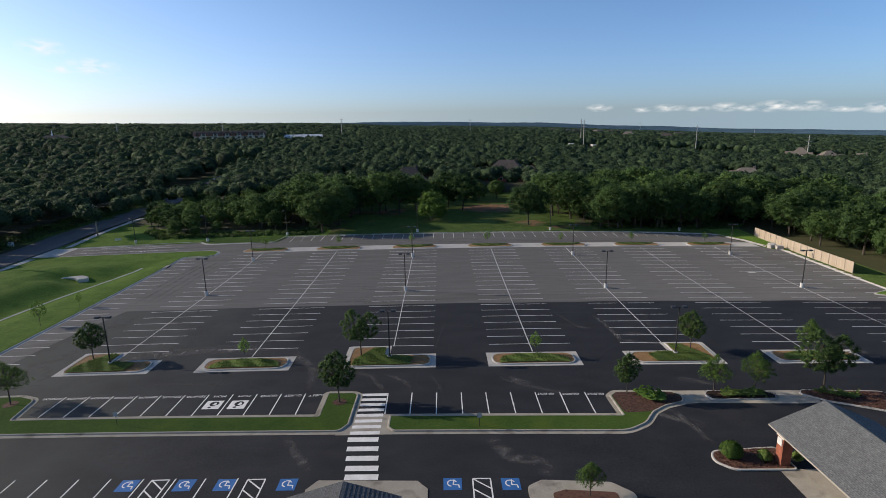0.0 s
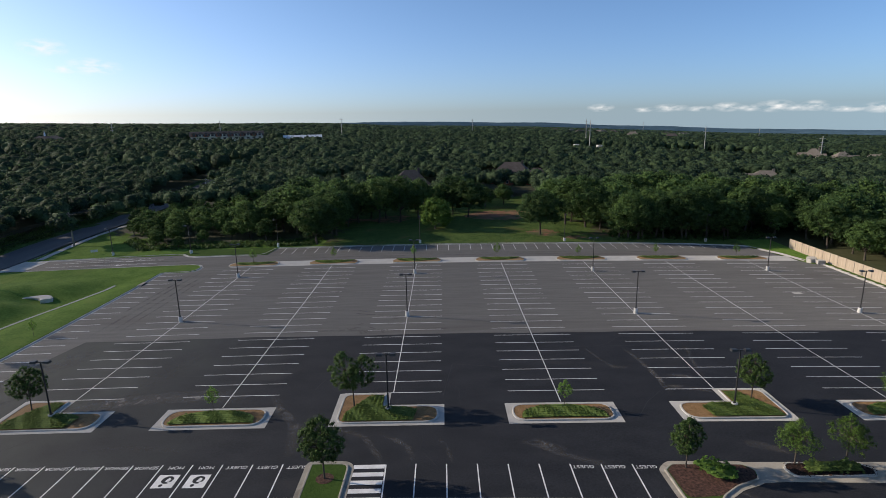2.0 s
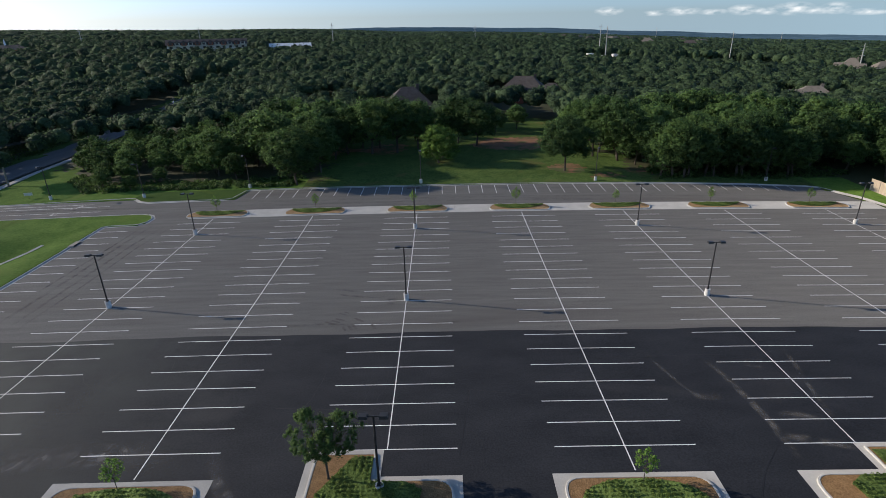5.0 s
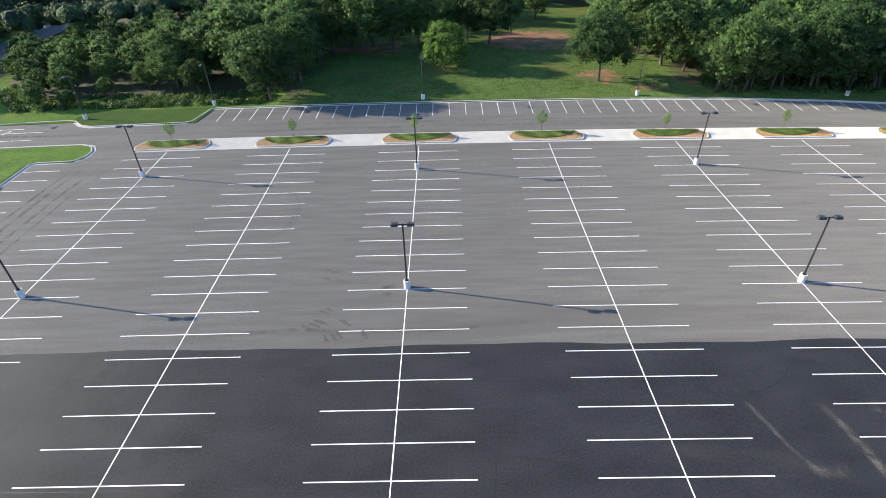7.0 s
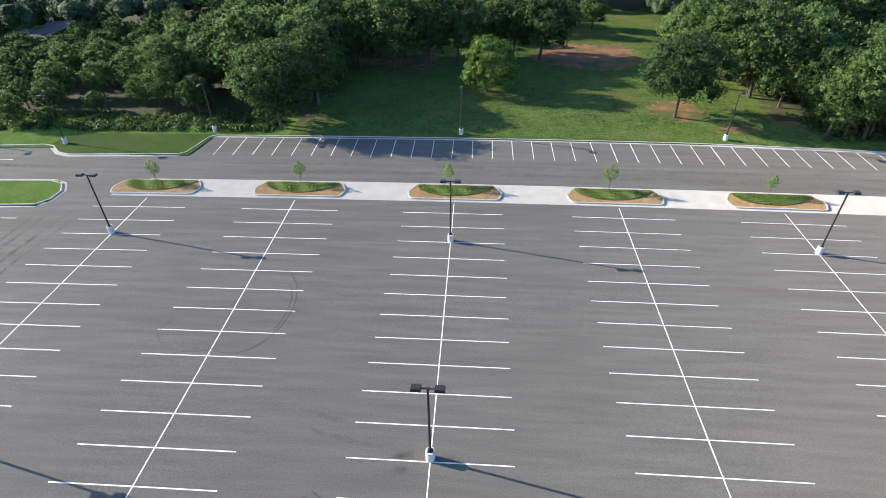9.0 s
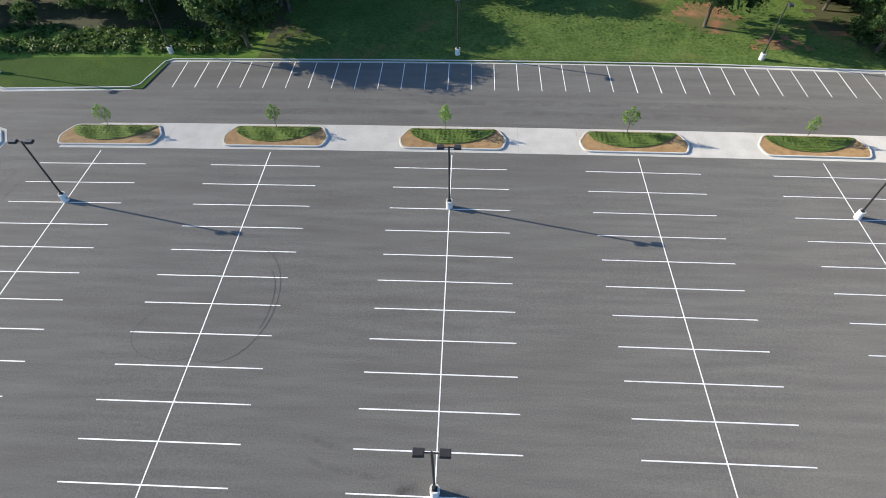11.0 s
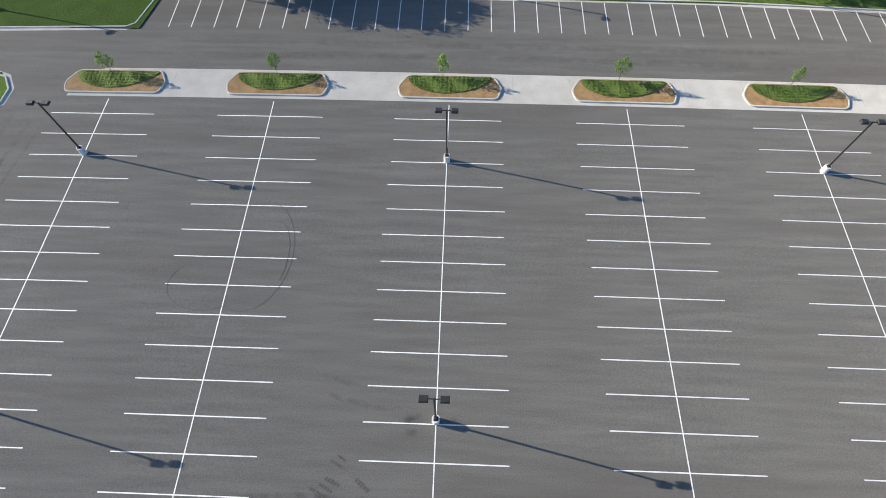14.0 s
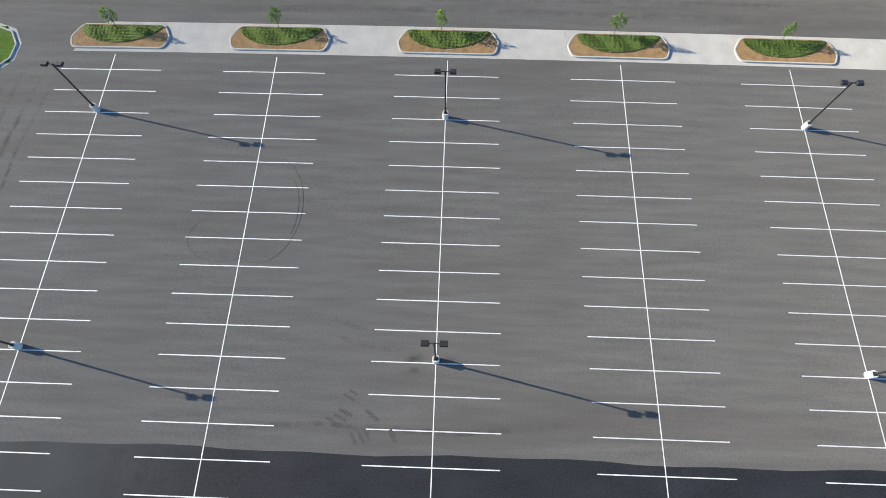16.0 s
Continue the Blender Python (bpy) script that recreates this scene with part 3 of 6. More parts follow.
for r in range(-2, 5):
    first = -9
    x = ROWS[r]
    start = -24.6 if r % 2 == 0 else -27.2
    stripe((x, start), (x, 32.2), parent=lot_old)
    for j in range(first, 12):
        dx = rng.uniform(-0.08, 0.08)
        stripe((x - 5.49 + dx, j * STALL), (x + 5.49 + dx, j * STALL), parent=lot_old)
for j in range(-11, 11):
    stripe((-54.2, j * STALL), (-48.9, j * STALL), parent=lot_old)
for j in range(-3, 11):
    stripe((81.6, j * STALL), (86.8, j * STALL), parent=lot_old)
# angled look of the far single row
for k in range(41):
    x = -32.9 + k * 2.67
    stripe((x, 43.4), (x, 48.7), parent=lot_old)

# ---- far concrete strip and its islands ----
strip = sheet("concrete_strip", [(-41.0, 32.6), (83.5, 32.6), (83.5, 36.75), (-38.0, 36.75), (-40, 35.8)], M_CONC, 0.008)
tagged(strip, "pale concrete strip between the planted islands", "pavement", kind="structure")
for k in range(20):
    x = -36 + k * 6.1
    stripe((x, 32.65), (x, 36.7), 0.02, 0.012, "joint", strip, M_CONC2)


def leaf_quads(centres, normals, size, rs, spread=0.8, aspect=0.75):
    """Numpy quads facing roughly along normals."""
    n = len(centres)
    nr = normals + rs.normal(0, spread, (n, 3))
    nr /= np.linalg.norm(nr, axis=1)[:, None] + 1e-9
    up = rs.normal(0, 1, (n, 3))
    u = np.cross(nr, up)
    u /= np.linalg.norm(u, axis=1)[:, None] + 1e-9
    w = np.cross(nr, u)
    s = (size * rs.uniform(0.6, 1.3, n))[:, None]
    a, b = u * s * 0.5, w * s * 0.5 * aspect
    v = np.stack([centres - a, centres - b * 0.9 + nr * s * 0.10, centres + a, centres + b + nr * s * 0.05], 1).reshape(-1, 3)
    q = np.arange(4 * n).reshape(n, 4)
    turn = np.einsum("ij,ij->i", np.cross(v[q[:, 1]] - v[q[:, 0]], v[q[:, 3]] - v[q[:, 0]]), normals) < 0
    q[turn] = q[turn][:, ::-1]
    return v, q


def soft_normals(face, lobe, mix):
    """Unit normals between each leaf's own and its leaf mass's, four vertices a leaf."""
    n = face / (np.linalg.norm(face, axis=1)[:, None] + 1e-9) * (1 - mix) + lobe * mix
    n /= np.linalg.norm(n, axis=1)[:, None] + 1e-9
    return np.repeat(n, 4, axis=0)


CUBE = np.array([(i, j, k) for i in (-1, 1) for j in (-1, 1) for k in (-1, 1)], dtype=float) / math.sqrt(3)
CUBE_QUADS = np.array(((0, 1, 3, 2), (4, 6, 7, 5), (0, 4, 5, 1), (2, 3, 7, 6), (0, 2, 6, 4), (1, 5, 7, 3)))


def cores(mid, axes):
    """Rounded inner masses of shaded twigs and leaves: vertices, quads and normals."""
    n = len(mid)
    v = mid[:, None, :] + CUBE[None] * axes[:, None, :]
    nn = np.repeat(CUBE[None], n, 0) / axes[:, None, :]
    nn /= np.linalg.norm(nn, axis=-1, keepdims=True)
    return v.reshape(-1, 3), (CUBE_QUADS[None] + 8 * np.arange(n)[:, None, None]).reshape(-1, 4), nn.reshape(-1, 3)


def leaf_faces(v, q):
    return np.cross(v[q[:, 2]] - v[q[:, 0]], v[q[:, 3]] - v[q[:, 1]])


def in_poly(px, py, poly):
    c = np.zeros(px.shape, bool)
    for (x0, y0), (x1, y1) in zip(poly, poly[1:] + poly[:1]):
        hit = ((y0 > py) != (y1 > py)) & (px < (x1 - x0) * (py - y0) / (y1 - y0 + 1e-12) + x0)
        c ^= hit
    return c


def planting(name, poly, seed, mat=None, height=0.42, density=70, size=0.26, label="dense low green groundcover plants", cell=0.7):
    """Low plants growing over an outline: clumped small leaves, uneven in height."""
    rs = np.random.RandomState(seed)
    xs, ys = [p[0] for p in poly], [p[1] for p in poly]
    area = (max(xs) - min(xs)) * (max(ys) - min(ys))
    n = int(area * density)
    px, py = rs.uniform(min(xs), max(xs), n), rs.uniform(min(ys), max(ys), n)
    cx, cy = np.round(px / cell + 0.35 * np.sin(py * 5)) * cell, np.round(py / (cell * 0.86) + 0.3 * np.sin(px * 3)) * cell * 0.86
    k = rs.uniform(0.1, 0.7, n)
    px, py = px + (cx - px) * k * 0.6, py + (cy - py) * k * 0.6
    keep = in_poly(px, py, poly)
    px, py, cx, cy = px[keep], py[keep], cx[keep], cy[keep]
    d = np.hypot(px - cx, py - cy)
    bulk = 0.8 + 0.35 * np.sin(cx * 2.3 + cy * 1.7)
    z = height * bulk * np.clip(1.0 - (d / (cell * 0.72)) ** 2, 0.15, 1) * rs.uniform(0.6, 1.05, len(px))
    z += np.array([gz(a, b) for a, b in zip(px, py)]) + 0.14
    cent = np.stack([px, py, z], 1)
    nrm = np.stack([(px - cx) * 1.2, (py - cy) * 1.2, np.full(len(px), 1.1)], 1)
    v, q = leaf_quads(cent, nrm, size, rs, 0.42)
    up = np.tile([0.0, 0.0, 1.0], (len(q), 1))
    ob = part(name, quads_mesh(name, v, q, soft_normals(leaf_faces(v, q), up, 0.35)), mat or M_COVER)
    tagged(ob, label, "groundcover", kind="stuff")
    mat_under = sheet("foliage_mat", poly, mat or M_COVER, 0.15 + height * 0.35)
    mat_under.parent = ob
    return ob


def young_tree(seed, height, crown_w, leaf_mat, leaves, label, crown_base=0.3, size=0.15, trunk_r=0.05, lobes=((0, 0, 0, 1.0),), narrow=0.75, full=0.0):
    """A planted tree: tapered trunk, branches, and small leaves in clusters that fill an uneven oval crown."""
    rs = np.random.RandomState(seed)
    t = root("young_tree", 0, 0, 0, label, "tree", "planted trees")
    bm = bmesh.new()
    fork = Vector((rs.uniform(-0.05, 0.05), rs.uniform(-0.05, 0.05), height * crown_base))
    tube(bm, (0, 0, -0.1), fork, trunk_r, trunk_r * 0.75, 7)
    cs, ns, cm, ca = [], [], [], []
    for dx, dy, dz, sc in lobes:
        h0, h1 = height * crown_base + dz, height * crown_base + dz + height * (1 - crown_base) * sc
        axis_top = Vector((dx, dy, h0 + (h1 - h0) * 0.8))
        tube(bm, fork, axis_top, trunk_r * 0.6, trunk_r * 0.15, 6)
        n = int(70 * sc)
        per = int(leaves * sc / n / len(lobes))
        for k in range(n):
            f = (k + 0.5) / n
            a = k * 2.39996 + rs.uniform(-0.5, 0.5)
            prof = math.sin(math.pi * min(1, f ** narrow * 0.93 + 0.07))
            r = crown_w * 0.5 * sc * prof * rs.uniform(0.35, 1.12) ** 0.6
            c = np.array([dx + math.cos(a) * r, dy + math.sin(a) * r, h0 + (h1 - h0) * f])
            if k % 3 == 0:
                s0 = fork.lerp(axis_top, max(0.05, f * 0.8))
                tube(bm, s0, Vector(c), trunk_r * 0.3, trunk_r * 0.08, 4, False)
            d = rs.normal(0, 1, (per, 3))
            d /= np.linalg.norm(d, axis=1)[:, None]
            cr = crown_w * rs.uniform(0.045, 0.115)
            cm.append(c)
            ca.append([cr * full] * 3)
            cs.append(c + d * cr * rs.uniform(0.4, 1.1, (per, 1)))
            ns.append(d + np.array([math.cos(a) * 0.5, math.sin(a) * 0.5, 0.6]))
    part("trunk", bm, M_BARK, t)
    ns = np.concatenate(ns)
    v, q = leaf_quads(np.concatenate(cs), ns, size, rs, 0.6)
    nn = soft_normals(leaf_faces(v, q), ns / np.linalg.norm(ns, axis=1)[:, None], 0.3)
    if full:
        cv, cq, cn = cores(np.array(cm), np.array(ca))
        v, q, nn = np.concatenate([cv, v]), np.concatenate([cq, q + len(cv)]), np.concatenate([cn, nn])
    part("crown", quads_mesh("crown", v, q, nn), leaf_mat, t)
    return t


def place(tree, x, y, z=None, rz=0.0, s=1.0, label=""):
    ob = copy_thing(tree, pose(x, y, gz(x, y) + 0.12 if z is None else z, 0, 0, rz) @ Matrix.Scale(s, 4))
    if label:
        ob["label"] = label
    return ob


def remove_thing(ob):
    for o in (*ob.children_recursive, ob):
        bpy.data.objects.remove(o)


SAPLING = young_tree(3, 3.2, 1.6, M_LEAF_YOUNG, 1050, "slender young sapling with sparse fresh green leaves", 0.36, 0.135, 0.03, ((0, 0, 0, 0.95), (0.52, 0.12, 0.25, 0.55), (-0.48, -0.1, 0.5, 0.5)))
ROUND_TREE = young_tree(4, 5.4, 3.4, M_LEAF_DARK, 11500, "young oval-crowned tree with dense dark green leaves", 0.32, 0.105, 0.08, ((0, 0, 0, 0.97), (0.8, 0.2, 0.3, 0.74), (-0.85, -0.2, 0.25, 0.68), (0.1, 0.75, 0.4, 0.62)), 1.0, 0.45)
SPREAD_TREE = young_tree(8, 4.9, 3.7, M_LEAF_MID, 7000, "young round-headed tree with light green leaves", 0.40, 0.105, 0.08, ((0, 0, 0, 0.95), (0.9, 0.1, -0.1, 0.72), (-0.85, -0.2, 0.0, 0.7), (0.0, 0.8, 0.0, 0.66)), 0.6, 0.25)
PATIO_TREE = young_tree(9, 5.8, 3.5, M_LEAF_DARK, 15000, "young tree with two dark green crowns, one taller", 0.36, 0.11, 0.09, ((-1.0, 0, 0.1, 1.0), (1.15, 0.2, 0.2, 0.84), (0, -0.4, 0.1, 0.6)), 1.0, 0.45)


def rect_island(x0, x1, y0, y1):
    return [(x0, y0), (x1, y0), (x1, y1), (x0, y1)]


def far_island(cx, k):
    o = rounded([(cx - 5.3, 33.0), (cx + 5.0, 33.0), (cx + 5.5, 34.6), (cx + 4.6, 36.4), (cx - 4.7, 36.4), (cx - 5.7, 34.6)], [0.9, 0.8, 1.1, 1.0, 1.2, 1.2])
    t = root("planted_island", cx, 34.6, gz(cx, 34.6), "kerbed island with pine straw and green groundcover", "planter island", "islands of the concrete strip")
    kb = sweep("kerb", o, KERB_ONLY, M_CONC, True)
    bed = sheet("mulch_bed", [(cx + (x - cx) * 0.975, 34.6 + (y - 34.6) * 0.92) for x, y in o], M_STRAW, 0.13)
    for ob in (kb, bed):
        ob.parent = t
        ob.matrix_parent_inverse = t.matrix_basis.inverted()
    lens = [(cx - 0.05 + 4.5 * math.cos(a) - 0.6 * math.sin(a), 36.05 - 2.35 * max(0, math.sin(a)) ** 1.15) for a in np.linspace(0, math.pi, 15)]
    planting("groundcover", lens, 40 + k, height=0.17, density=480, size=0.085, cell=0.46)
    place(SAPLING, cx - 0.6 + 0.3 * math.sin(k * 2.1), 36.0 if k else 35.6, None, 50 * k, (1.0, 0.95, 1.0, 1.05, 0.85, 0.95, 0.9)[k % 7] * 1.0)


for k in range(7):
    far_island(ROWS[k - 2] + 0.1, k)

# ---- near islands ----


def near_island(cx, k, kind):
    y0, y1, yt = -31.5, -27.4, -24.7
    t = root("planted_island", cx, -29.3, gz(cx, -29.3), "kerbed island with apron, mulch and thick groundcover", "planter island", "islands along the cross aisle")
    if kind == "plain":
        apron = rect_island(cx - 5.9, cx + 5.9, y0, y1)
        inner = rounded(rect_island(cx - 5.3, cx + 5.3, y0 + 0.45, y1 - 0.4), 1.5)
        cover = [(cx + 4.45 * math.cos(a), y0 + 0.7 + (2.65 if math.sin(a) > 0 else 0.2) * abs(math.sin(a)) ** 0.7) for a in np.linspace(0, 2 * math.pi, 22)[:-1]]
    else:
        s = -1 if kind == "left" else 1
        apron = [(cx - 5.9 * s, y0), (cx + 5.9 * s, y0), (cx + 5.9 * s, yt), (cx + 0.1 * s, yt), (cx + 0.1 * s, y1), (cx - 5.9 * s, y1)]
        inner = rounded([(cx - 5.3 * s, y0 + 0.45), (cx + 5.3 * s, y0 + 0.45), (cx + 5.3 * s, yt - 0.4), (cx + 0.6 * s, yt - 0.4), (cx + 0.6 * s, y1 - 0.4), (cx - 5.3 * s, y1 - 0.4)],
                        [1.5, 1.2, 1.0, 0.2, 0.2, 1.5])
        cover = [(cx - 2.6 * s, y0 + 0.7), (cx + 4.7 * s, y0 + 0.7), (cx + 4.5 * s, y0 + 2.4), (cx + 2.4 * s, yt - 1.0), (cx + 0.8 * s, yt - 0.9), (cx + 0.8 * s, y1 - 0.6), (cx - 1.8 * s, y1 - 0.7), (cx - 3.0 * s, y1 - 1.5)]
        if s < 0:
            apron, inner, cover = apron[::-1], inner[::-1], cover[::-1]
    objs = [sheet("apron", apron, M_CONC, 0.012), sweep("kerb", inner, KERB_ONLY, M_CONC, True)]
    c = Vector((sum(p[0] for p in inner) / len(inner), sum(p[1] for p in inner) / len(inner)))
    objs.append(sheet("mulch_bed", inner, M_RUST, 0.12))
    for ob in objs:
        ob.parent = t
        ob.matrix_parent_inverse = t.matrix_basis.inverted()
    planting("groundcover", cover, 60 + k, height=0.25, density=620, size=0.088, cell=0.46)


for k, kind in enumerate(("left", "plain", "left", "plain", "right", "plain", "right")):
    near_island((-36.0, -18.4, -0.15, 18.2, 36.05, 54.2, 72.1)[k], k, kind)
place(ROUND_TREE, -39.3, -27.2, None, 20, 1.0)
place(SAPLING, -18.9, -28.4, None, 70, 1.0)
place(PATIO_TREE, -4.0, -27.6, None, 5, 1.05)
place(SAPLING, 18.6, -28.4, None, 120, 1.0)
place(ROUND_TREE, 39.2, -27.3, None, 100, 1.0)
place(SPREAD_TREE, 53.8, -28.6, None, 200, 0.95)
place(SAPLING, 73.5, -28.6, None, 200, 1.0)

# ---- lamps ----


def lamp(single=False, rz=0.0):
    t = root("parking_lamp", 0, 0, 0, "dark bronze twin-head parking lot lamp on a white concrete base" if not single else "dark bronze single-head parking lot lamp on a white concrete base", "lamp post", "parking lot lamps")
    bm = bmesh.new()
    tube(bm, (0, 0, -0.2), (0, 0, 0.86), 0.31, 0.31, 20)
    part("base", bevelled(bm, 0.04, 2), M_PED, t, "white-painted round concrete base")
    bm = bmesh.new()
    box(bm, -0.17, 0.17, -0.17, 0.17, 0.86, 0.89)
    box(bm, -0.10, 0.10, -0.10, 0.10, 0.88, 1.0)
    part("base_plate", bm, M_POLE, t)
    bm = bmesh.new()
    tube(bm, (0, 0, 0.88), (0, 0, 6.95), 0.088, 0.075, 8)
    part("pole", bm, M_POLE, t)
    bm = bmesh.new()
    heads = (1,) if single else (-1, 1)
    box(bm, -0.45 if not single else 0, 0.45, -0.03, 0.03, 6.84, 6.92)
    part("arm", bm, M_POLE, t)
    for s in heads:
        bm = bmesh.new()
        v = box(bm, min(s * 0.38, s * 1.02), max(s * 0.38, s * 1.02), -0.25, 0.25, 6.80, 7.02)
        for q in v:
            if q.co.z > 6.9:
                q.co.y *= 0.8
                q.co.x = s * (0.69 + (abs(q.co.x) - 0.69) * 0.85)
        h = part("head", bevelled(bm, 0.03, 2), M_POLE, t)
        bm = bmesh.new()
        box(bm, min(s * 0.46, s * 0.92), max(s * 0.46, s * 0.92), -0.16, 0.16, 6.785, 6.80)
        part("lens", bm, M_LENS, h, "pale glass lens")
    return t


TWIN, SINGLE = lamp(), lamp(True)
for x, y in [(ROWS[r], yy) for r in (-2, 0, 2, 4) for yy in (0.25, 9 * STALL + 0.25)] + [(-36.4, -28.3), (-0.2, -28.5), (36.7, -28.5), (73.2, -28.5)]:
    copy_thing(TWIN, pose(x, y, gz(x, y) - (0.48 if y < -20 else 0.0)))
for x, y, rz in ((-35.6, 50.6, 250), (0.1, 50.6, 270), (36.4, 50.6, 270), (71.5, 49.8, 270), (-55.6, 46.3, 200), (-75.5, 47.6, 250)):
    copy_thing(SINGLE, pose(x, y, gz(x, y) + 0.05, 0, 0, rz))
remove_thing(TWIN)
remove_thing(SINGLE)

# ---- kerbs round the lot ----
kerb_west = sweep("kerb_west", [(-54.4, -44), (-54.4, 29.5), (-53.6, 30.0), (-48.7, 30.2), (-47.6, 31.4), (-47.5, 33.4), (-48.6, 35.2), (-50.5, 35.9), (-89.0, 35.6)], KERB, M_CONC)
tagged(kerb_west, "pale concrete kerb along the lawn", "kerb", kind="structure")
kerb_north = sweep("kerb_north", [(-89.5, 44.6), (-58.6, 45.9), (-57.0, 45.5), (-55.0, 43.6), (-53.0, 42.9), (-37.8, 43.2), (-36.8, 43.8), (-35.6, 48.6), (-34.8, 49.1), (30.0, 49.2), (52.0, 48.6), (66.0, 47.6), (77.5, 46.2), (79.5, 45.4), (83.5, 39.0), (85.5, 32.5), (87.0, 29.0), (87.1, -4.0)][::-1], [(-o, u) for o, u in KERB[::-1]], M_CONC)
tagged(kerb_north, "pale concrete kerb round the far end of the lot", "kerb", kind="structure")
sheet("verge", [(-36.2, 43.0), (-35.0, 49.3), (-36.6, 49.6), (-57, 49.6), (-57.5, 45.9), (-55.0, 43.9), (-53.0, 43.1)], M_TURF, 0.10)
bpy.data.objects["verge"]["kind"] = "structure"
tip = sheet("verge_tip", [(-53.6, 30.05), (-48.7, 30.28), (-47.68, 31.45), (-47.6, 33.4), (-48.65, 35.1), (-50.5, 35.82), (-56, 35.9), (-55, 30.0)], M_LAWN, 0.10)
tagged(tip, "mown grass tip beside the entrance drive", "grass", kind="structure")
corner = sheet("verge_corner", [(77.5, 46.4), (79.6, 45.6), (83.7, 39.1), (85.7, 32.6), (87.2, 29.0), (89, 29), (89, 52), (77.5, 52)], M_LAWN, 0.10)
tagged(corner, "mown grass at the corner of the lot", "grass", kind="structure")
top_verge = sheet("verge_strip", [(28, 49.35), (52.0, 48.75), (66.0, 47.75), (77.6, 46.4), (79.6, 45.6), (80, 51.5), (28, 51.5)], M_MEADOW, 0.105)
tagged(top_verge, "mown grass strip along the far kerb", "grass", kind="structure")

side = [(82.4, -3.6), (87.1, -1.2), (87.1, -6.4)]
side_kerb = sweep("kerb_east_island", rounded(side, 0.4), KERB_ONLY, M_CONC, True)
tagged(side_kerb, "pale concrete kerb round a small grass island", "kerb", kind="structure")
side_grass = sheet("east_island_grass", side, M_LAWN, 0.11)
tagged(side_grass, "small triangle of mown grass beside the kerb", "grass", kind="structure")

# concrete flume and inlet in the drainage swale
def swale(x, y):
    return float(terrain(np.array(x), np.array(y)) + basin(np.array(x), np.array(y))) + 0.1


flume = sweep("drain_flume", [(float(flume_x(y)), y) for y in (-26, -18, -10, -2, 5, 11, 16, 21, 23.5)], [(-0.27, -0.2), (-0.27, 0.05), (-0.15, 0.035), (0, 0.01), (0.15, 0.035), (0.27, 0.05), (0.27, -0.2)], M_CONC, base=swale)
tagged(flume, "narrow concrete drainage flume across the grass", "drain", kind="structure")
APRON_Z = swale(-71.0, 13.2) + 0.36
apron_s = sweep("drain_apron", [(-71.3 + 3.4 * math.cos(a), 13.4 + 3.0 * math.sin(a)) for a in np.linspace(2.5, 0.3, 9)], [(-0.95, -0.9), (-0.95, 0.0), (-0.75, 0.06), (0.75, 0.06), (0.95, 0.0), (0.95, -0.9)], M_CONC, base=lambda x, y: APRON_Z)
tagged(apron_s, "pale concrete outlet apron in the grass basin", "drain", kind="structure")

# ---- road, sidewalk and entrance ----


def road_x(y):
    return -100.8 - 0.075 * max(0.0, y - 45)


def land_z(x, y):
    return float(terrain(np.array(float(x)), np.array(float(y))))


road = sweep("road", [(road_x(y), y) for y in range(-200, 300, 6)], [(-4.9, -0.3), (-4.9, 0.0), (-2.4, 0.04), (0, 0.06), (2.4, 0.04), (4.9, 0.0), (4.9, -0.3)], M_ROAD, base=lambda x, y: land_z(x, y) + 0.14)
tagged(road, "two-lane grey asphalt road beside the woods", "road", kind="structure")
walkway = sweep("sidewalk", [(-93.6, y) for y in (-60, -20, 10, 30, 34)] , [(-0.9, -0.2), (-0.9, 0.12), (0.9, 0.12), (0.9, -0.2)], M_CONC, base=lambda x, y: land_z(x, y) + 0.06)
tagged(walkway, "pale concrete sidewalk along the road", "sidewalk", kind="structure")
walkway2 = sweep("sidewalk_north", [(-92.6, 46), (-93.8, 56), (-95.6, 70), (-97.0, 90)], [(-0.8, -0.2), (-0.8, 0.12), (0.8, 0.12), (0.8, -0.2)], M_CONC, base=lambda x, y: land_z(x, y) + 0.06)
tagged(walkway2, "pale concrete sidewalk along the road", "sidewalk", kind="structure")
mouth = sheet("entrance_apron", [(-89.0, 35.6), (-89.0, 44.6), (-91.5, 46.5), (-95.6, 53), (-95.6, 28), (-91.5, 33.5)], M_CONC, 0.03)
tagged(mouth, "pale concrete entrance apron at the road", "pavement", kind="structure")
for y, a, b in ((38.6, -86, -60), (41.6, -86, -60), (43.2, -82, -64)):
    stripe((a, y), (b, y), 0.1, parent=lot_old)

# ---- front: stalls, grass strips, crosswalk ----


def F(x, y):
    return (x, y - 0.024 * x)


def fpoly(pts):
    return [F(x, y) for x, y in pts]


def chips(poly, seed, density=34):
    """Loose chunks of bark lying on a mulch bed."""
    rs = np.random.RandomState(seed)
    xs, ys = np.array([p[0] for p in poly]), np.array([p[1] for p in poly])
    n = int((xs.max() - xs.min()) * (ys.max() - ys.min()) * density)
    px, py = rs.uniform(xs.min(), xs.max(), n), rs.uniform(ys.min(), ys.max(), n)
    inside = in_poly(px, py, poly)
    px, py = px[inside], py[inside]
    pz = np.array([gz(a, b) for a, b in zip(px, py)]) + 0.165 + rs.uniform(0, 0.05, len(px))
    v, q = leaf_quads(np.stack([px, py, pz], 1), np.tile([0.0, 0.0, 1.0], (len(px), 1)), rs.uniform(0.09, 0.24, len(px)), rs, 0.5, 0.55)
    ob = part("bark_chip", quads_mesh("bark_chip", v, q), M_BARK_MULCH)
    ob["kind"] = "stuff"
    return ob


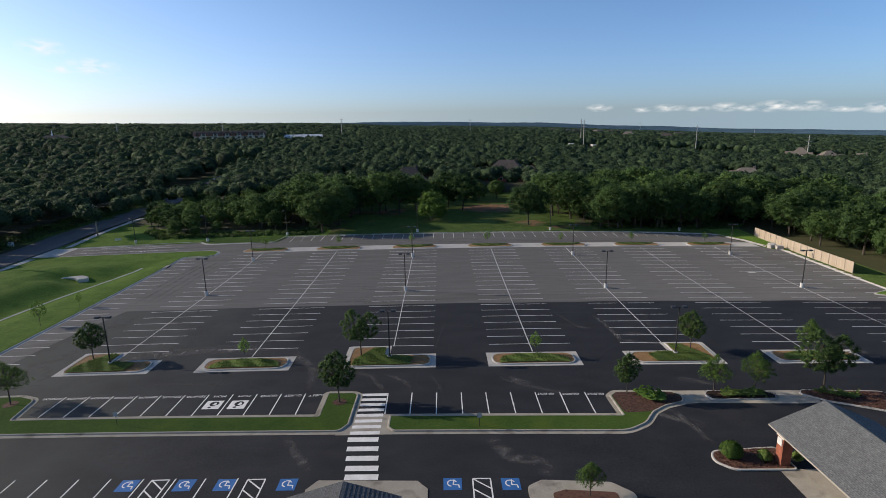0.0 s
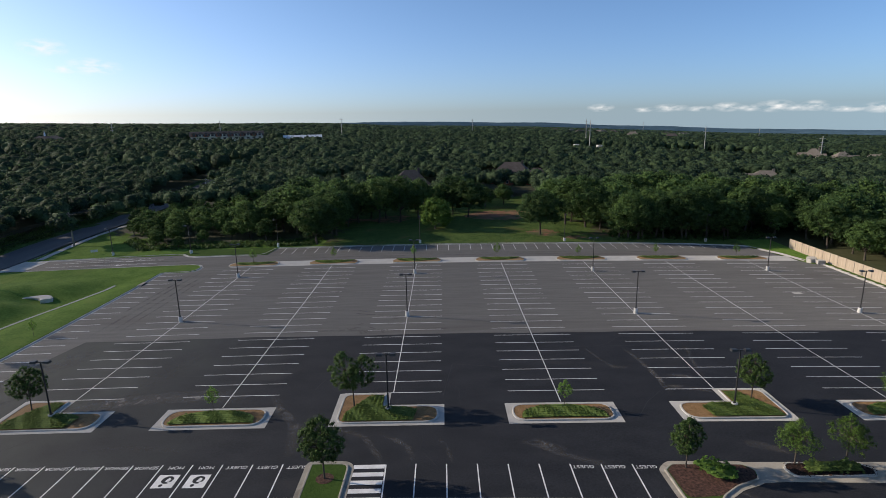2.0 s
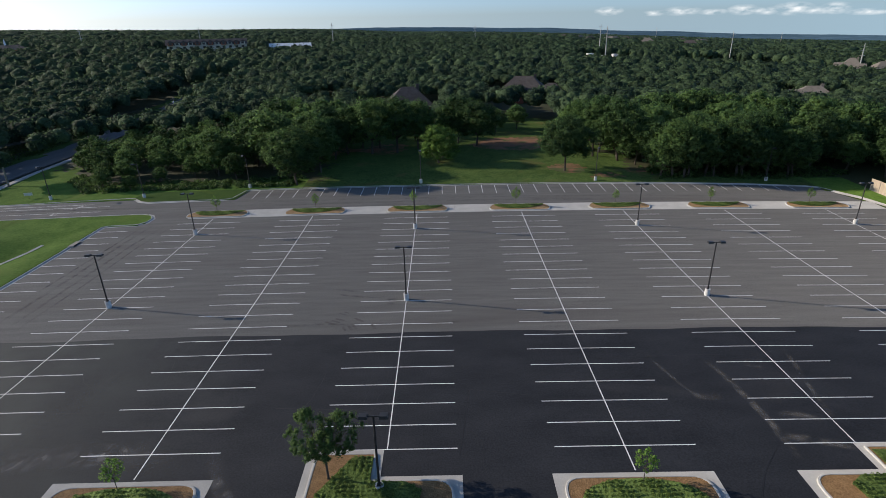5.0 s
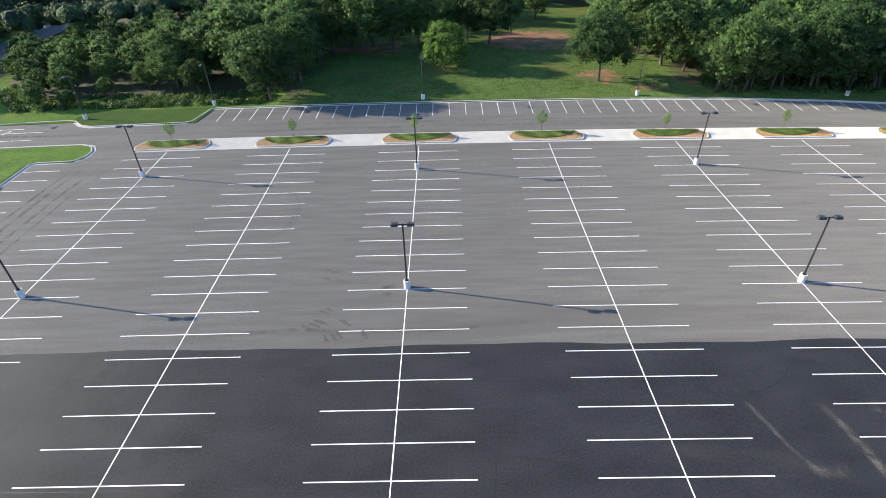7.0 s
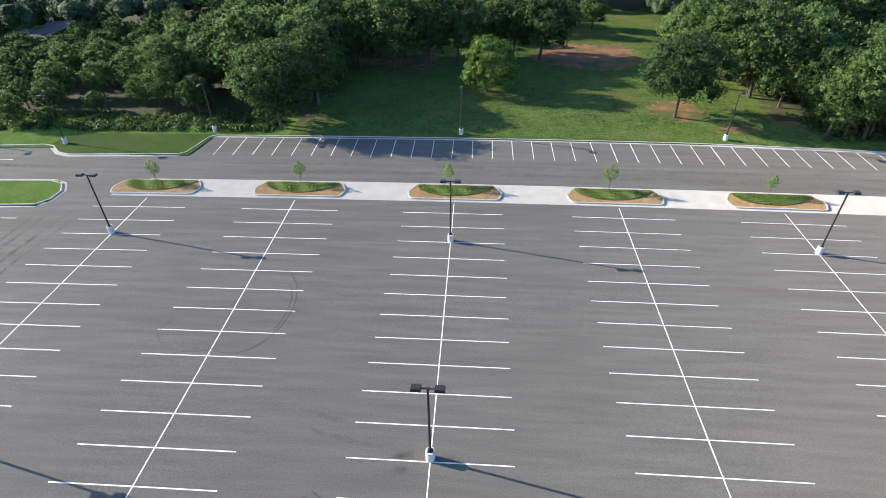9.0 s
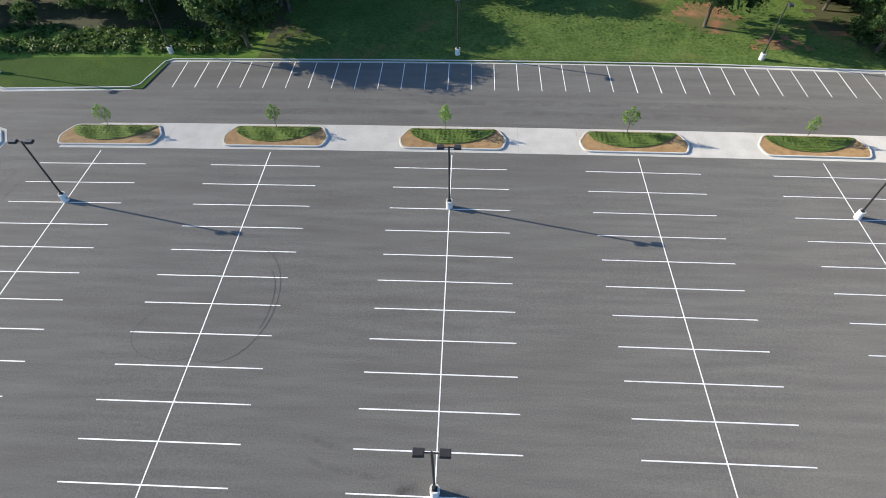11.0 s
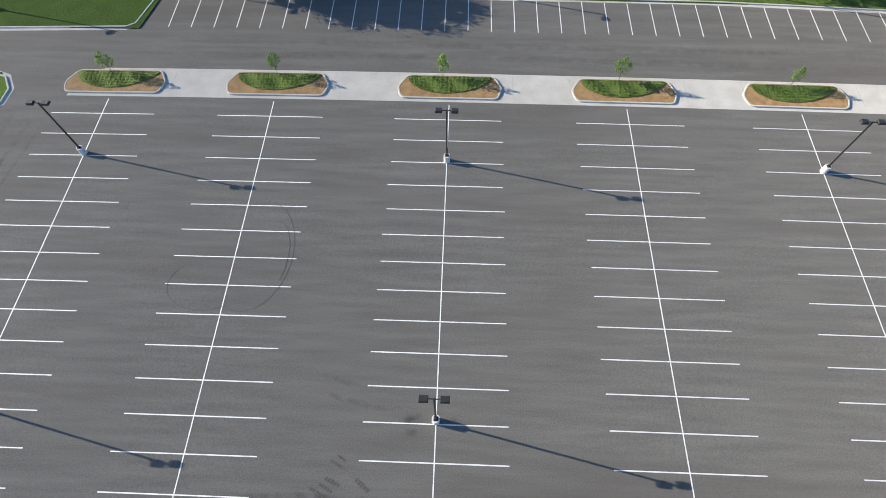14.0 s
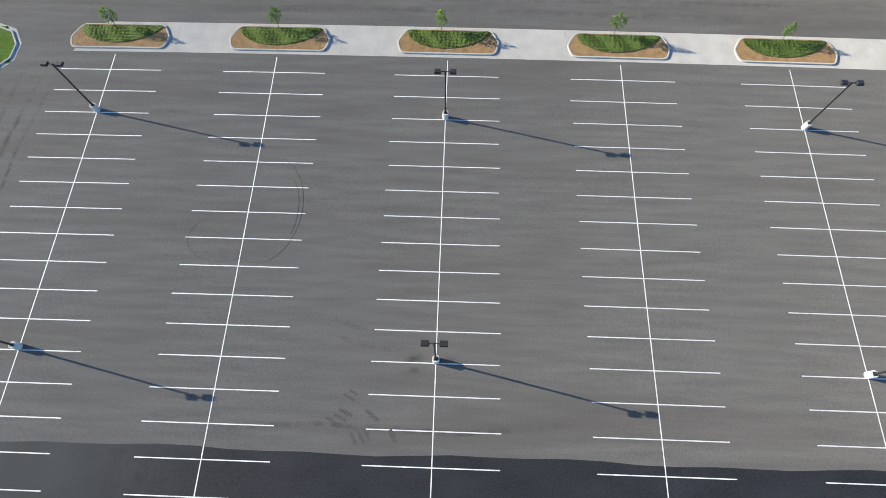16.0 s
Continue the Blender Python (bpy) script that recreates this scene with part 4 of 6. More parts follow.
def bed(name, poly, r, mat, label, kerb=KERB_ONLY, kmat=M_CONC2):
    o = rounded(fpoly(poly), r)
    cx, cy = sum(p[0] for p in o) / len(o), sum(p[1] for p in o) / len(o)
    t = root(name, cx, cy, gz(cx, cy), label, "planting strip", "front planting strips")
    objs = [sweep("kerb", o, kerb, kmat, True), sheet("lawn" if mat == M_TURF else "mulch_bed", o, mat, 0.13)]
    if mat == M_BARK_MULCH:
        objs.append(chips(o, len(o) + int(cx * 10)))
    for ob in objs:
        ob.parent = t
        ob.matrix_parent_inverse = t.matrix_basis.inverted()
    return t


WIDE_KERB = [(-0.45, -0.12), (-0.45, 0.02), (-0.04, 0.02), (0.0, 0.13), (0.03, 0.15), (0.15, 0.15), (0.18, 0.13), (0.18, -0.12)]
bed("grass_strip", [(-52, -45.5), (-3.6, -45.5), (-2.85, -44.2), (-2.75, -37.75), (-6.3, -37.75), (-6.3, -42.65), (-38.7, -42.65), (-39.4, -38.3), (-41.5, -37.6), (-52, -37.6)],
    [0, 0.9, 0.4, 0.9, 0.3, 0.1, 0.2, 1.2, 1.0, 0], M_TURF, "mown grass strip with concrete kerb and gutter", WIDE_KERB)
bed("grass_strip", [(1.7, -45.5), (24.6, -45.5), (26.9, -44.1), (28.4, -42.0), (30.1, -40.8), (32.4, -39.9), (32.8, -38.6), (32.0, -37.75), (25.7, -37.75), (24.85, -38.6), (25.0, -42.65), (1.1, -42.65), (1.1, -44.8)],
    [0.5, 3.0, 3.0, 3.0, 3.0, 1.0, 0.8, 0.6, 0.8, 0.6, 0.1, 0.2, 0.3], M_TURF, "mown grass strip ending in a mulched bed", WIDE_KERB)
mulch = sheet("bark_mulch", rounded(fpoly([(25.3, -42.3), (28.1, -42.0), (30.0, -40.75), (32.2, -39.75), (32.5, -38.7), (31.8, -37.95), (25.8, -37.95), (25.1, -38.7)]), 0.6), M_BARK_MULCH, 0.145)
tagged(mulch, "dark bark mulch in the kerbed bed", "mulch", kind="stuff")
link = sheet("concrete_walk", fpoly([(31.7, -37.4), (47.0, -37.2), (47.0, -39.9), (44.5, -40.1), (34.3, -40.1), (32.0, -40.3)]), M_CONC2, 0.012)
tagged(link, "weathered concrete walk between the beds", "pavement", kind="structure")
bed("mulch_island", [(35.6, -39.6), (42.6, -39.3), (43.1, -38.4), (42.2, -37.5), (35.8, -37.5), (35.2, -38.4)], 0.6, M_BARK_MULCH, "kerbed mulch bed with shrubs and two young trees", kmat=M_CONC)
bed("mulch_island", [(47.6, -39.7), (52.6, -41.8), (58.6, -43.5), (60.6, -40.0), (54.6, -37.4), (46.4, -37.2), (45.6, -38.0)], 0.8, M_BARK_MULCH, "kerbed mulch bed with shrubs beside the drive", kmat=M_CONC)
planting("shrubs", fpoly([(36.8, -39.2), (41.6, -39.1), (41.8, -37.8), (37.2, -37.8)]), 71, height=0.75, density=60, size=0.3, label="dense green day-lily shrubs in the mulch bed")
planting("shrubs", rounded(fpoly([(28.5, -40.2), (30.4, -40.3), (30.8, -38.6), (29.1, -37.6), (27.4, -37.9)]), 0.5), 72, M_LEAF_YOUNG, 0.8, 60, 0.3, "yellow-green flowering shrub on bark mulch")
planting("shrubs", fpoly([(47.2, -38.0), (50.6, -39.6), (52.1, -38.6), (47.6, -37.5)]), 73, height=0.75, density=60, size=0.3, label="green shrubs in the mulch bed")


def mulch_ring(x, y, r=0.78):
    o = sheet("mulch_ring", [(x + r * math.cos(a), y + r * math.sin(a) * 0.95) for a in np.linspace(0, 2 * math.pi, 18)[:-1]], M_BARK_MULCH, 0.15)
    tagged(o, "ring of dark bark mulch round a tree", "mulch", kind="stuff")


for x, y in ((-4.6, -39.8), (-41.4, -38.4)):
    mulch_ring(x, y)
place(ROUND_TREE, -4.6, -39.8, None, 140, 1.12)
place(SPREAD_TREE, -41.4, -38.4, None, 30, 1.05)
place(ROUND_TREE, 26.8, -39.0, None, 30, 0.9)
place(SPREAD_TREE, 36.6, -38.6, None, 95, 0.9)
place(SPREAD_TREE, 41.2, -38.4, None, 250, 0.95)
place(PATIO_TREE, 48.6, -38.8, None, 350, 1.2)
place(SPREAD_TREE, 18.3, -55.3, None, 10, 0.62)
place(SAPLING, -56.6, -13.2, swale(-56.6, -13.2), 10, 1.35, "thin young tree with sparse leaves on the grass slope")
place(SAPLING, -56.4, -4.2, swale(-56.4, -4.2), 80, 0.85, "thin young tree with sparse leaves on the grass slope")
for proto in (SAPLING, ROUND_TREE, SPREAD_TREE, PATIO_TREE):
    remove_thing(proto)

# stall lines and lettering
LEFT_X = [-6.1 - STALL * k for k in range(1, 12)]
RIGHT_X = [3.16 + STALL * k for k in range(8)]
for x in LEFT_X + RIGHT_X:
    stripe(F(x, -37.75), F(x, -42.55), 0.11, 0.014, parent=lot_new)
for x in (-30.5, -27.7, -24.9, -22.1, -19.2, -16.4, -13.8, -11.0):
    stripe(F(x, -52.45), F(x, -57.0), 0.11, 0.014, parent=lot_new)


def lettering(text, x, y, width, height):
    cu = bpy.data.curves.new("letters", "FONT")
    cu.body, cu.align_x, cu.align_y, cu.size = text, "CENTER", "CENTER", 1.0
    tmp = bpy.data.objects.new("tmp", cu)
    scene.collection.objects.link(tmp)
    bpy.context.view_layer.update()
    me = bpy.data.meshes.new_from_object(tmp.evaluated_get(bpy.context.evaluated_depsgraph_get()))
    bpy.data.objects.remove(tmp)
    co = np.array([v.co for v in me.vertices])
    c, s = (co.max(0) + co.min(0)) / 2, co.max(0) - co.min(0)
    for v in me.vertices:
        v.co.x = -(v.co.x - c[0]) / s[0] * width + x
        v.co.y = -(v.co.y - c[1]) / s[1] * height + y
        v.co.z = gz(v.co.x, v.co.y) + 0.016
    part("lettering", me, M_PAINT, lot_new, "white stencilled word " + text)


for k in range(12):
    x = -6.1 - STALL * (k + 0.5)
    word = "GUEST" if k < 3 else "MOM" if k < 5 else "SENIOR"
    lettering(word, *F(x + 0.05, -38.15), 1.35 if word == "MOM" else 2.2 if word == "SENIOR" else 1.9, 0.42)
for k in range(5, 8):
    lettering("GUEST", *F(3.16 + STALL * (k + 0.5) - 0.3, -38.15), 1.9, 0.42)


def ring(cx, cy, r, w, a0, a1, mat, dz, n=14, name="mark"):
    vs, fs = [], []
    for i in range(n + 1):
        a = a0 + (a1 - a0) * i / n
        for rr in (r - w / 2, r + w / 2):
            x, y = cx + rr * math.cos(a), cy + rr * math.sin(a)
            vs.append((x, y, gz(x, y) + dz))
    for i in range(n):
        fs.append((2 * i, 2 * i + 2, 2 * i + 3, 2 * i + 1))
    return part(name, pymesh(name, vs, fs), mat, lot_new)


# lane arrows on the entrance drive
def arrow(x, y, turn, name="lane_arrow"):
    bm = bmesh.new()
    c, d = math.cos(turn), math.sin(turn)
    for poly in (((-1.1, -0.09), (0.35, -0.09), (0.35, 0.09), (-1.1, 0.09)), ((0.35, -0.32), (1.1, 0.0), (0.35, 0.32))):
        bm.faces.new([bm.verts.new((x + u * c - v * d, y + u * d + v * c, gz(x, y) + 0.014)) for u, v in poly])
    part(name, bm, M_PAINT, lot_old)


arrow(-67.6, 41.2, 0.0)
arrow(-65.9, 42.1, 1.2)
arrow(-68.3, 37.8, math.pi)

bm = bmesh.new()
box(bm, -54.75, -54.0, 20.9, 23.1, gz(-54, 22) - 0.05, gz(-54, 22) + 0.19)
inlet = part("kerb_inlet", bevelled(bm, 0.03), M_CONC2)
tagged(inlet, "concrete kerb inlet with a dark drain mouth", "drain")
bm = bmesh.new()
box(bm, -54.02, -53.93, 21.2, 22.8, gz(-54, 22) + 0.01, gz(-54, 22) + 0.14)
part("drain_mouth", bm, M_WIRE, inlet)

# two white stencil panels with a dark round sign
for k in (3, 4):
    x, y = F(-6.1 - STALL * (k + 0.5), -40.0)
    stripe((x - 0.92, y), (x + 0.92, y), 1.75, 0.014, "stencil_panel", lot_new)
    ring(x + 0.1, y + 0.18, 0.40, 0.24, 0, 6.283, M_NEW, 0.019)
    ring(x + 0.02, y + 0.2, 0.13, 0.24, 1.2, 4.4, M_NEW, 0.0195)
    ring(x + 0.42, y + 0.05, 0.22, 0.16, 4.0, 7.0, M_PAINT, 0.0215)
    ring(x - 0.18, y - 0.55, 0.09, 0.18, 0, 6.283, M_NEW, 0.019)
# blue accessible bays with a white wheel sign, and hatched aisles
for x in (-20.15, -15.28, -11.85, -6.53, 7.35, 12.2):
    cx, cy = F(x, -53.3)
    stripe((cx - 0.77, cy), (cx + 0.77, cy), 1.5, 0.014, "blue_panel", lot_new, M_BLUE)
    ring(cx - 0.05, cy + 0.1, 0.38, 0.11, 0.4, 4.6, M_PAINT, 0.019)
    stripe((cx + 0.05, cy - 0.1), (cx + 0.1, cy + 0.55), 0.11, 0.019, "mark", lot_new)
    stripe((cx + 0.05, cy - 0.1), (cx + 0.5, cy - 0.12), 0.11, 0.019, "mark", lot_new)
    stripe((cx + 0.5, cy - 0.12), (cx + 0.55, cy - 0.5), 0.11, 0.019, "mark", lot_new)
for x in (-17.65, -9.35, 9.8):
    cx, cy = F(x, -52.6)
    for a, b in (((-0.75, 0), (0.75, 0)), ((-0.75, 0), (-0.75, -4)), ((0.75, 0), (0.75, -4)), ((-0.75, 0), (0.75, -1.3)), ((-0.75, -1.3), (0.75, -2.6)), ((-0.75, -2.6), (0.75, -3.9))):
        stripe((cx + a[0], cy + a[1]), (cx + b[0], cy + b[1]), 0.12, 0.014, "stripe", lot_new)
# crosswalk: bars on the asphalt, over the concrete landing, and across the drive
landing = sheet("crosswalk_landing", [(-2.75, -42.2), (1.1, -42.3), (1.0, -44.6), (1.7, -46.0), (-3.95, -46.0), (-2.85, -44.2)], M_CONC2, 0.014)
tagged(landing, "weathered concrete crosswalk landing between the grass strips", "pavement", kind="structure")
for k in range(8):
    y = -38.1 - k * 1.08
    s = -0.03 * k
    stripe((-2.4 + s * 0.5, y), (0.4, y), 0.55, 0.02 if k > 3 else 0.014, "crosswalk_bar", lot_new)
stripe((0.47, -37.85), (0.55, -42.2), 0.12, 0.012, parent=lot_new)
for y in (-46.75, -48.25, -49.7, -51.15, -52.35):
    stripe((-2.55 + (y + 46.7) * -0.12, y), (0.4 + (y + 46.7) * -0.11, y - 0.05), 0.72, 0.014, "crosswalk_bar", lot_new)

# ---- porch and plaza at the building front ----
plaza = sheet("plaza", [(-4.9, -60), (-4.8, -53.9), (-4.0, -52.75), (4.4, -53.05), (5.3, -54.1), (5.3, -60)], M_CONC2, 0.06, thick=0.2)
tagged(plaza, "weathered concrete plaza before the porch", "pavement", kind="structure")
isl = sheet("entry_island", rounded([(13.4, -60), (13.5, -54.0), (14.8, -53.2), (20.5, -53.6), (22, -55), (22, -60)], 0.7), M_CONC2, 0.08, thick=0.2)
tagged(isl, "weathered concrete walk with a planted pit", "pavement", kind="structure")
pit = sheet("mulch_pit", rounded([(15.4, -57), (15.4, -54.9), (16.5, -54.5), (20.6, -54.9), (20.6, -57)], 0.4), M_BARK_MULCH, 0.1)
tagged(pit, "dark mulch pit in the concrete walk", "mulch", kind="stuff")


def shingle_courses(bm, a, b, c, d, step=0.32):
    """A roof slope a-b (eave) to d-c (ridge) as overlapping courses."""
    a, b, c, d = (Vector(p) for p in (a, b, c, d))
    n = max(3, int(((d - a).length + (c - b).length) / 2 / step))
    up = (b - a).cross(d - a).normalized()
    up = up if up.z > 0 else -up
    prev = None
    for k in range(n):
        for t, lift in ((k / n, 0.03), ((k + 1) / n, 0.006)):
            pair = [bm.verts.new(a.lerp(d, t) + up * lift), bm.verts.new(b.lerp(c, t) + up * lift)]
            if prev:
                bm.faces.new((prev[0], prev[1], pair[1], pair[0]))
            prev = pair


def gable_canopy():
    t = root("entrance_canopy", 40.0, -60, gz(40.0, -60), "drive-through canopy with grey shingle gable roof on brick piers", "canopy")
    t.matrix_basis = Matrix()
    y0, y1, xe, xr, xf, ze, zr = -50.2, -78.0, 35.3, 40.0, 44.7, 3.0, 5.15
    for nm, e, f in (("roof_slope", xe, xr), ("roof_slope", xf, xr)):
        bm = bmesh.new()
        shingle_courses(bm, (e, y0, ze), (e, y1, ze), (f, y1, zr), (f, y0, zr))
        part(nm, bm, M_SHINGLE, t)
    bm = bmesh.new()
    for e, f in ((xe, xr), (xf, xr)):
        v = [bm.verts.new(p) for p in ((e, y0, ze - 0.03), (f, y0, zr - 0.03), (f, y1, zr - 0.03), (e, y1, ze - 0.03), (e, y0, ze - 0.13), (f, y0, zr - 0.13), (f, y1, zr - 0.13), (e, y1, ze - 0.13))]
        for q in ((0, 1, 2, 3), (7, 6, 5, 4), (0, 3, 7, 4), (0, 4, 5, 1), (2, 6, 7, 3), (1, 5, 6, 2)):
            bm.faces.new([v[i] for i in q])
    part("fascia", bm, M_CONC2, t, "weathered tan fascia and soffit")
    for px in (36.15, 43.85):
        for py in (-51.4, -62.0, -73.0):
            bm = bmesh.new()
            z = gz(px, py)
            box(bm, px - 0.42, px + 0.42, py - 0.42, py + 0.42, z - 0.1, 2.45)
            pier = part("pier", bevelled(bm, 0.02), M_BRICK, t, "red brick pier")
            bm = bmesh.new()
            box(bm, px - 0.5, px + 0.5, py - 0.5, py + 0.5, 2.45, 2.85)
            part("capital", bevelled(bm, 0.03), M_WALL, pier, "cream capital")
            if px < 40 and py > -52:
                bm = bmesh.new()
                box(bm, px - 0.50, px - 0.43, py - 0.3, py + 0.3, 1.7, 2.35)
                part("plaque", bevelled(bm, 0.01), M_PED, pier, "white plaque")
    return t


gable_canopy()


def porch():
    t = root("porch", 0, -62, 0, "building porch with grey shingle gable roof", "porch")
    t.matrix_basis = Matrix()
    ax, az = -0.3, 5.3
    ez, y1 = 4.0, -78.0
    xl, xr, yf = -4.5, 3.7, -60.0
    for e in (xl, xr):
        bm = bmesh.new()
        shingle_courses(bm, (e, yf, ez), (e, y1, ez), (ax, y1, az), (ax, yf, az))
        part("roof_slope", bm, M_SHINGLE, t)
    bm = bmesh.new()
    v = [bm.verts.new(p) for p in ((xl + 0.2, yf - 0.5, ez - 0.05), (xr - 0.2, yf - 0.5, ez - 0.05), (ax, yf - 0.5, az - 0.06), (xl + 0.2, yf - 0.6, ez - 0.05), (xr - 0.2, yf - 0.6, ez - 0.05), (ax, yf - 0.6, az - 0.06))]
    for f in ((0, 2, 1), (3, 4, 5), (0, 1, 4, 3), (1, 2, 5, 4), (2, 0, 3, 5)):
        bm.faces.new([v[i] for i in f])
    part("gable", bm, M_WALL, t)
    bm = bmesh.new()
    box(bm, xl + 0.1, xr - 0.1, y1, yf - 0.1, ez - 0.25, ez - 0.02)
    part("soffit", bm, M_WALL, t)
    for px in (xl + 0.7, xr - 0.7):
        bm = bmesh.new()
        box(bm, px - 0.3, px + 0.3, yf - 1.0, yf - 0.4, -0.05, ez - 0.2)
        part("pier", bevelled(bm, 0.02), M_BRICK, t, "red brick pier")
    bm = bmesh.new()
    box(bm, xl + 0.4, xr - 0.4, y1, yf - 5, -0.05, ez - 0.2)
    part("wall", bm, M_BRICK, t)


porch()
bed("mulch_island", [(30.9, -48.9), (36.8, -48.3), (36.8, -51.3), (31.7, -51.4), (30.5, -50.3)], [1.3, 0.2, 0.2, 1.2, 1.0], M_BARK_MULCH, "kerbed mulch bed with clipped round bushes", WIDE_KERB, M_CONC)
dwalk = sheet("canopy_walk", [(35.4, -52.2), (44.3, -52.0), (44.3, -80), (35.2, -80)], M_CONC2, 0.03)
tagged(dwalk, "weathered concrete drive under the canopy", "pavement", kind="structure")


def bush(x, y, r, seed, mat):
    rs = np.random.RandomState(seed)
    n = int(4200 * r * r)
    d = rs.normal(0, 1, (n, 3))
    d /= np.linalg.norm(d, axis=1)[:, None]
    d[:, 2] = np.abs(d[:, 2]) - 0.15
    rr = r * (1 + 0.06 * np.sin(d[:, 0] * 9) * np.cos(d[:, 1] * 8) + rs.normal(0, 0.03, n))
    v, q = leaf_quads(d * rr[:, None] + np.array([0, 0, r * 0.62]), d, 0.10, rs, 0.35)
    nn = soft_normals(leaf_faces(v, q), d, 0.6)
    cv, cq, cn = cores(np.array([[0, 0, r * 0.60]]), np.array([[r * 0.95] * 3]))
    t = root("bush", x, y, gz(x, y) + 0.12, "clipped round evergreen bush on mulch", "bush", "clipped bushes")
    part("leaves", quads_mesh("leaves", np.concatenate([cv, v]), np.concatenate([cq, q + len(cv)]), np.concatenate([cn, nn])), mat, t)
    bm = bmesh.new()
    tube(bm, (0, 0, -0.05), (0, 0, r * 0.7), 0.05, 0.02, 6)
    part("stem", bm, M_BARK, t)


bush(32.2, -50.4, 0.95, 1, M_LEAF_MID)
bush(34.9, -50.9, 0.62, 2, M_COVER)
bush(37.7, -51.0, 0.5, 3, M_COVER)

# small signs on posts
def sign(x, y, rz, label, board=(0.42, 0.5), h=1.5, mat=None):
    t = root("sign", x, y, gz(x, y) + 0.1, label, "sign", rz=rz)
    bm = bmesh.new()
    tube(bm, (0, 0, -0.1), (0, 0, h), 0.03, 0.03, 6)
    part("post", bm, M_POLE, t)
    bm = bmesh.new()
    box(bm, -board[0] / 2, board[0] / 2, -0.03, -0.015, h - board[1], h)
    part("panel", bm, mat or M_CONC, t)


sign(*F(-26.6, -44.0), 0, "small grey sign on a dark post in grass")
sign(*F(10.2, -44.8), 0, "small grey sign on a dark post in grass")
sign(-81, 49.0, 20, "low board sign on the lawn by the entrance", (1.5, 0.6), 1.25, M_PED)

# cable boxes and rocks
def block(name, x, y, sx, sy, sz, mat, label, cat, seed=0, z=None):
    bm = bmesh.new()
    box(bm, -sx / 2, sx / 2, -sy / 2, sy / 2, -0.1, sz)
    bevelled(bm, min(sx, sy) * 0.12, 2)
    rs = random.Random(seed)
    if seed:
        bmesh.ops.subdivide_edges(bm, edges=bm.edges[:], cuts=1)
        for v in bm.verts:
            v.co += Vector((rs.uniform(-0.07, 0.07), rs.uniform(-0.07, 0.07), rs.uniform(-0.05, 0.05)))
    ob = part(name, bm, mat)
    ob.matrix_basis = pose(x, y, gz(x, y) + 0.06 if z is None else z, 0, 0, rs.uniform(-20, 20))
    return tagged(ob, label, cat)


block("utility_box", -109.5, 48, 1.2, 0.8, 1.3, M_WHITE, "white utility cabinet beside the road", "cabinet", 0, land_z(-109.5, 48))
for k, (x, y) in enumerate(((85.6, 31.4), (86.7, 30.2), (86.4, 32.6))):
    block("boulder", x, y, 1.5, 1.1, 0.8, M_STONE, "rough pale limestone boulder by the kerb", "rock", 7 + k)
for k in range(11):
    x, y = 87.0, 27.5 - k * 2.1
    block("wheel_stop", x, y, 0.35, 1.75, 0.2, M_CONC, "pale concrete wheel stop before the fence", "wheel stop")

stripe((68.0, 10.25), (69.6, 10.3), 0.8, 0.009, "pale_patch", lot_old, M_CONC)

# ---- cedar fence ----
fence = root("fence", 88.6, 24, 0, "tan cedar board fence with visible posts", "fence")
fence.matrix_basis = Matrix()
for k in range(15):
    y0 = 9.6 + k * 2.28
    step = 0.10 * (k // 4)
    z = gz(88.6, y0) + 0.05
    bm = bmesh.new()
    box(bm, 88.56, 88.68, y0 - 0.05, y0 + 0.05, z - 0.3, z + 2.42)
    part("post", bm, M_WOOD, fence)
    for j in range(13):
        bm = bmesh.new()
        yy = y0 + 0.06 + j * 0.172
        box(bm, 88.60, 88.625, yy + 0.004, yy + 0.166, z - 0.05, z + 2.35 + 0.02 * ((j * 7 + k) % 3))
        part("board", bm, M_FENCE, fence)
    bm = bmesh.new()
    for zz in (0.4, 1.3, 2.1):
        box(bm, 88.63, 88.68, y0, y0 + 2.28, z + zz, z + zz + 0.09)
    part("rail", bm, M_WOOD, fence)

# ---- tyre marks ----
def arc_mark(cx, cy, rx, ry, a0, a1, w=0.10):
    n = 40
    vs, fs = [], []
    for i in range(n + 1):
        a = a0 + (a1 - a0) * i / n
        for s in (-w / 2, w / 2):
            x, y = cx + (rx + s) * math.cos(a), cy + (ry + s) * math.sin(a)
            vs.append((x, y, gz(x, y) + 0.013))
    fs = [(2 * i, 2 * i + 2, 2 * i + 3, 2 * i + 1) for i in range(n)]
    return part("tyre_mark", pymesh("tyre_mark", vs, fs), M_TYRE, lot_old)


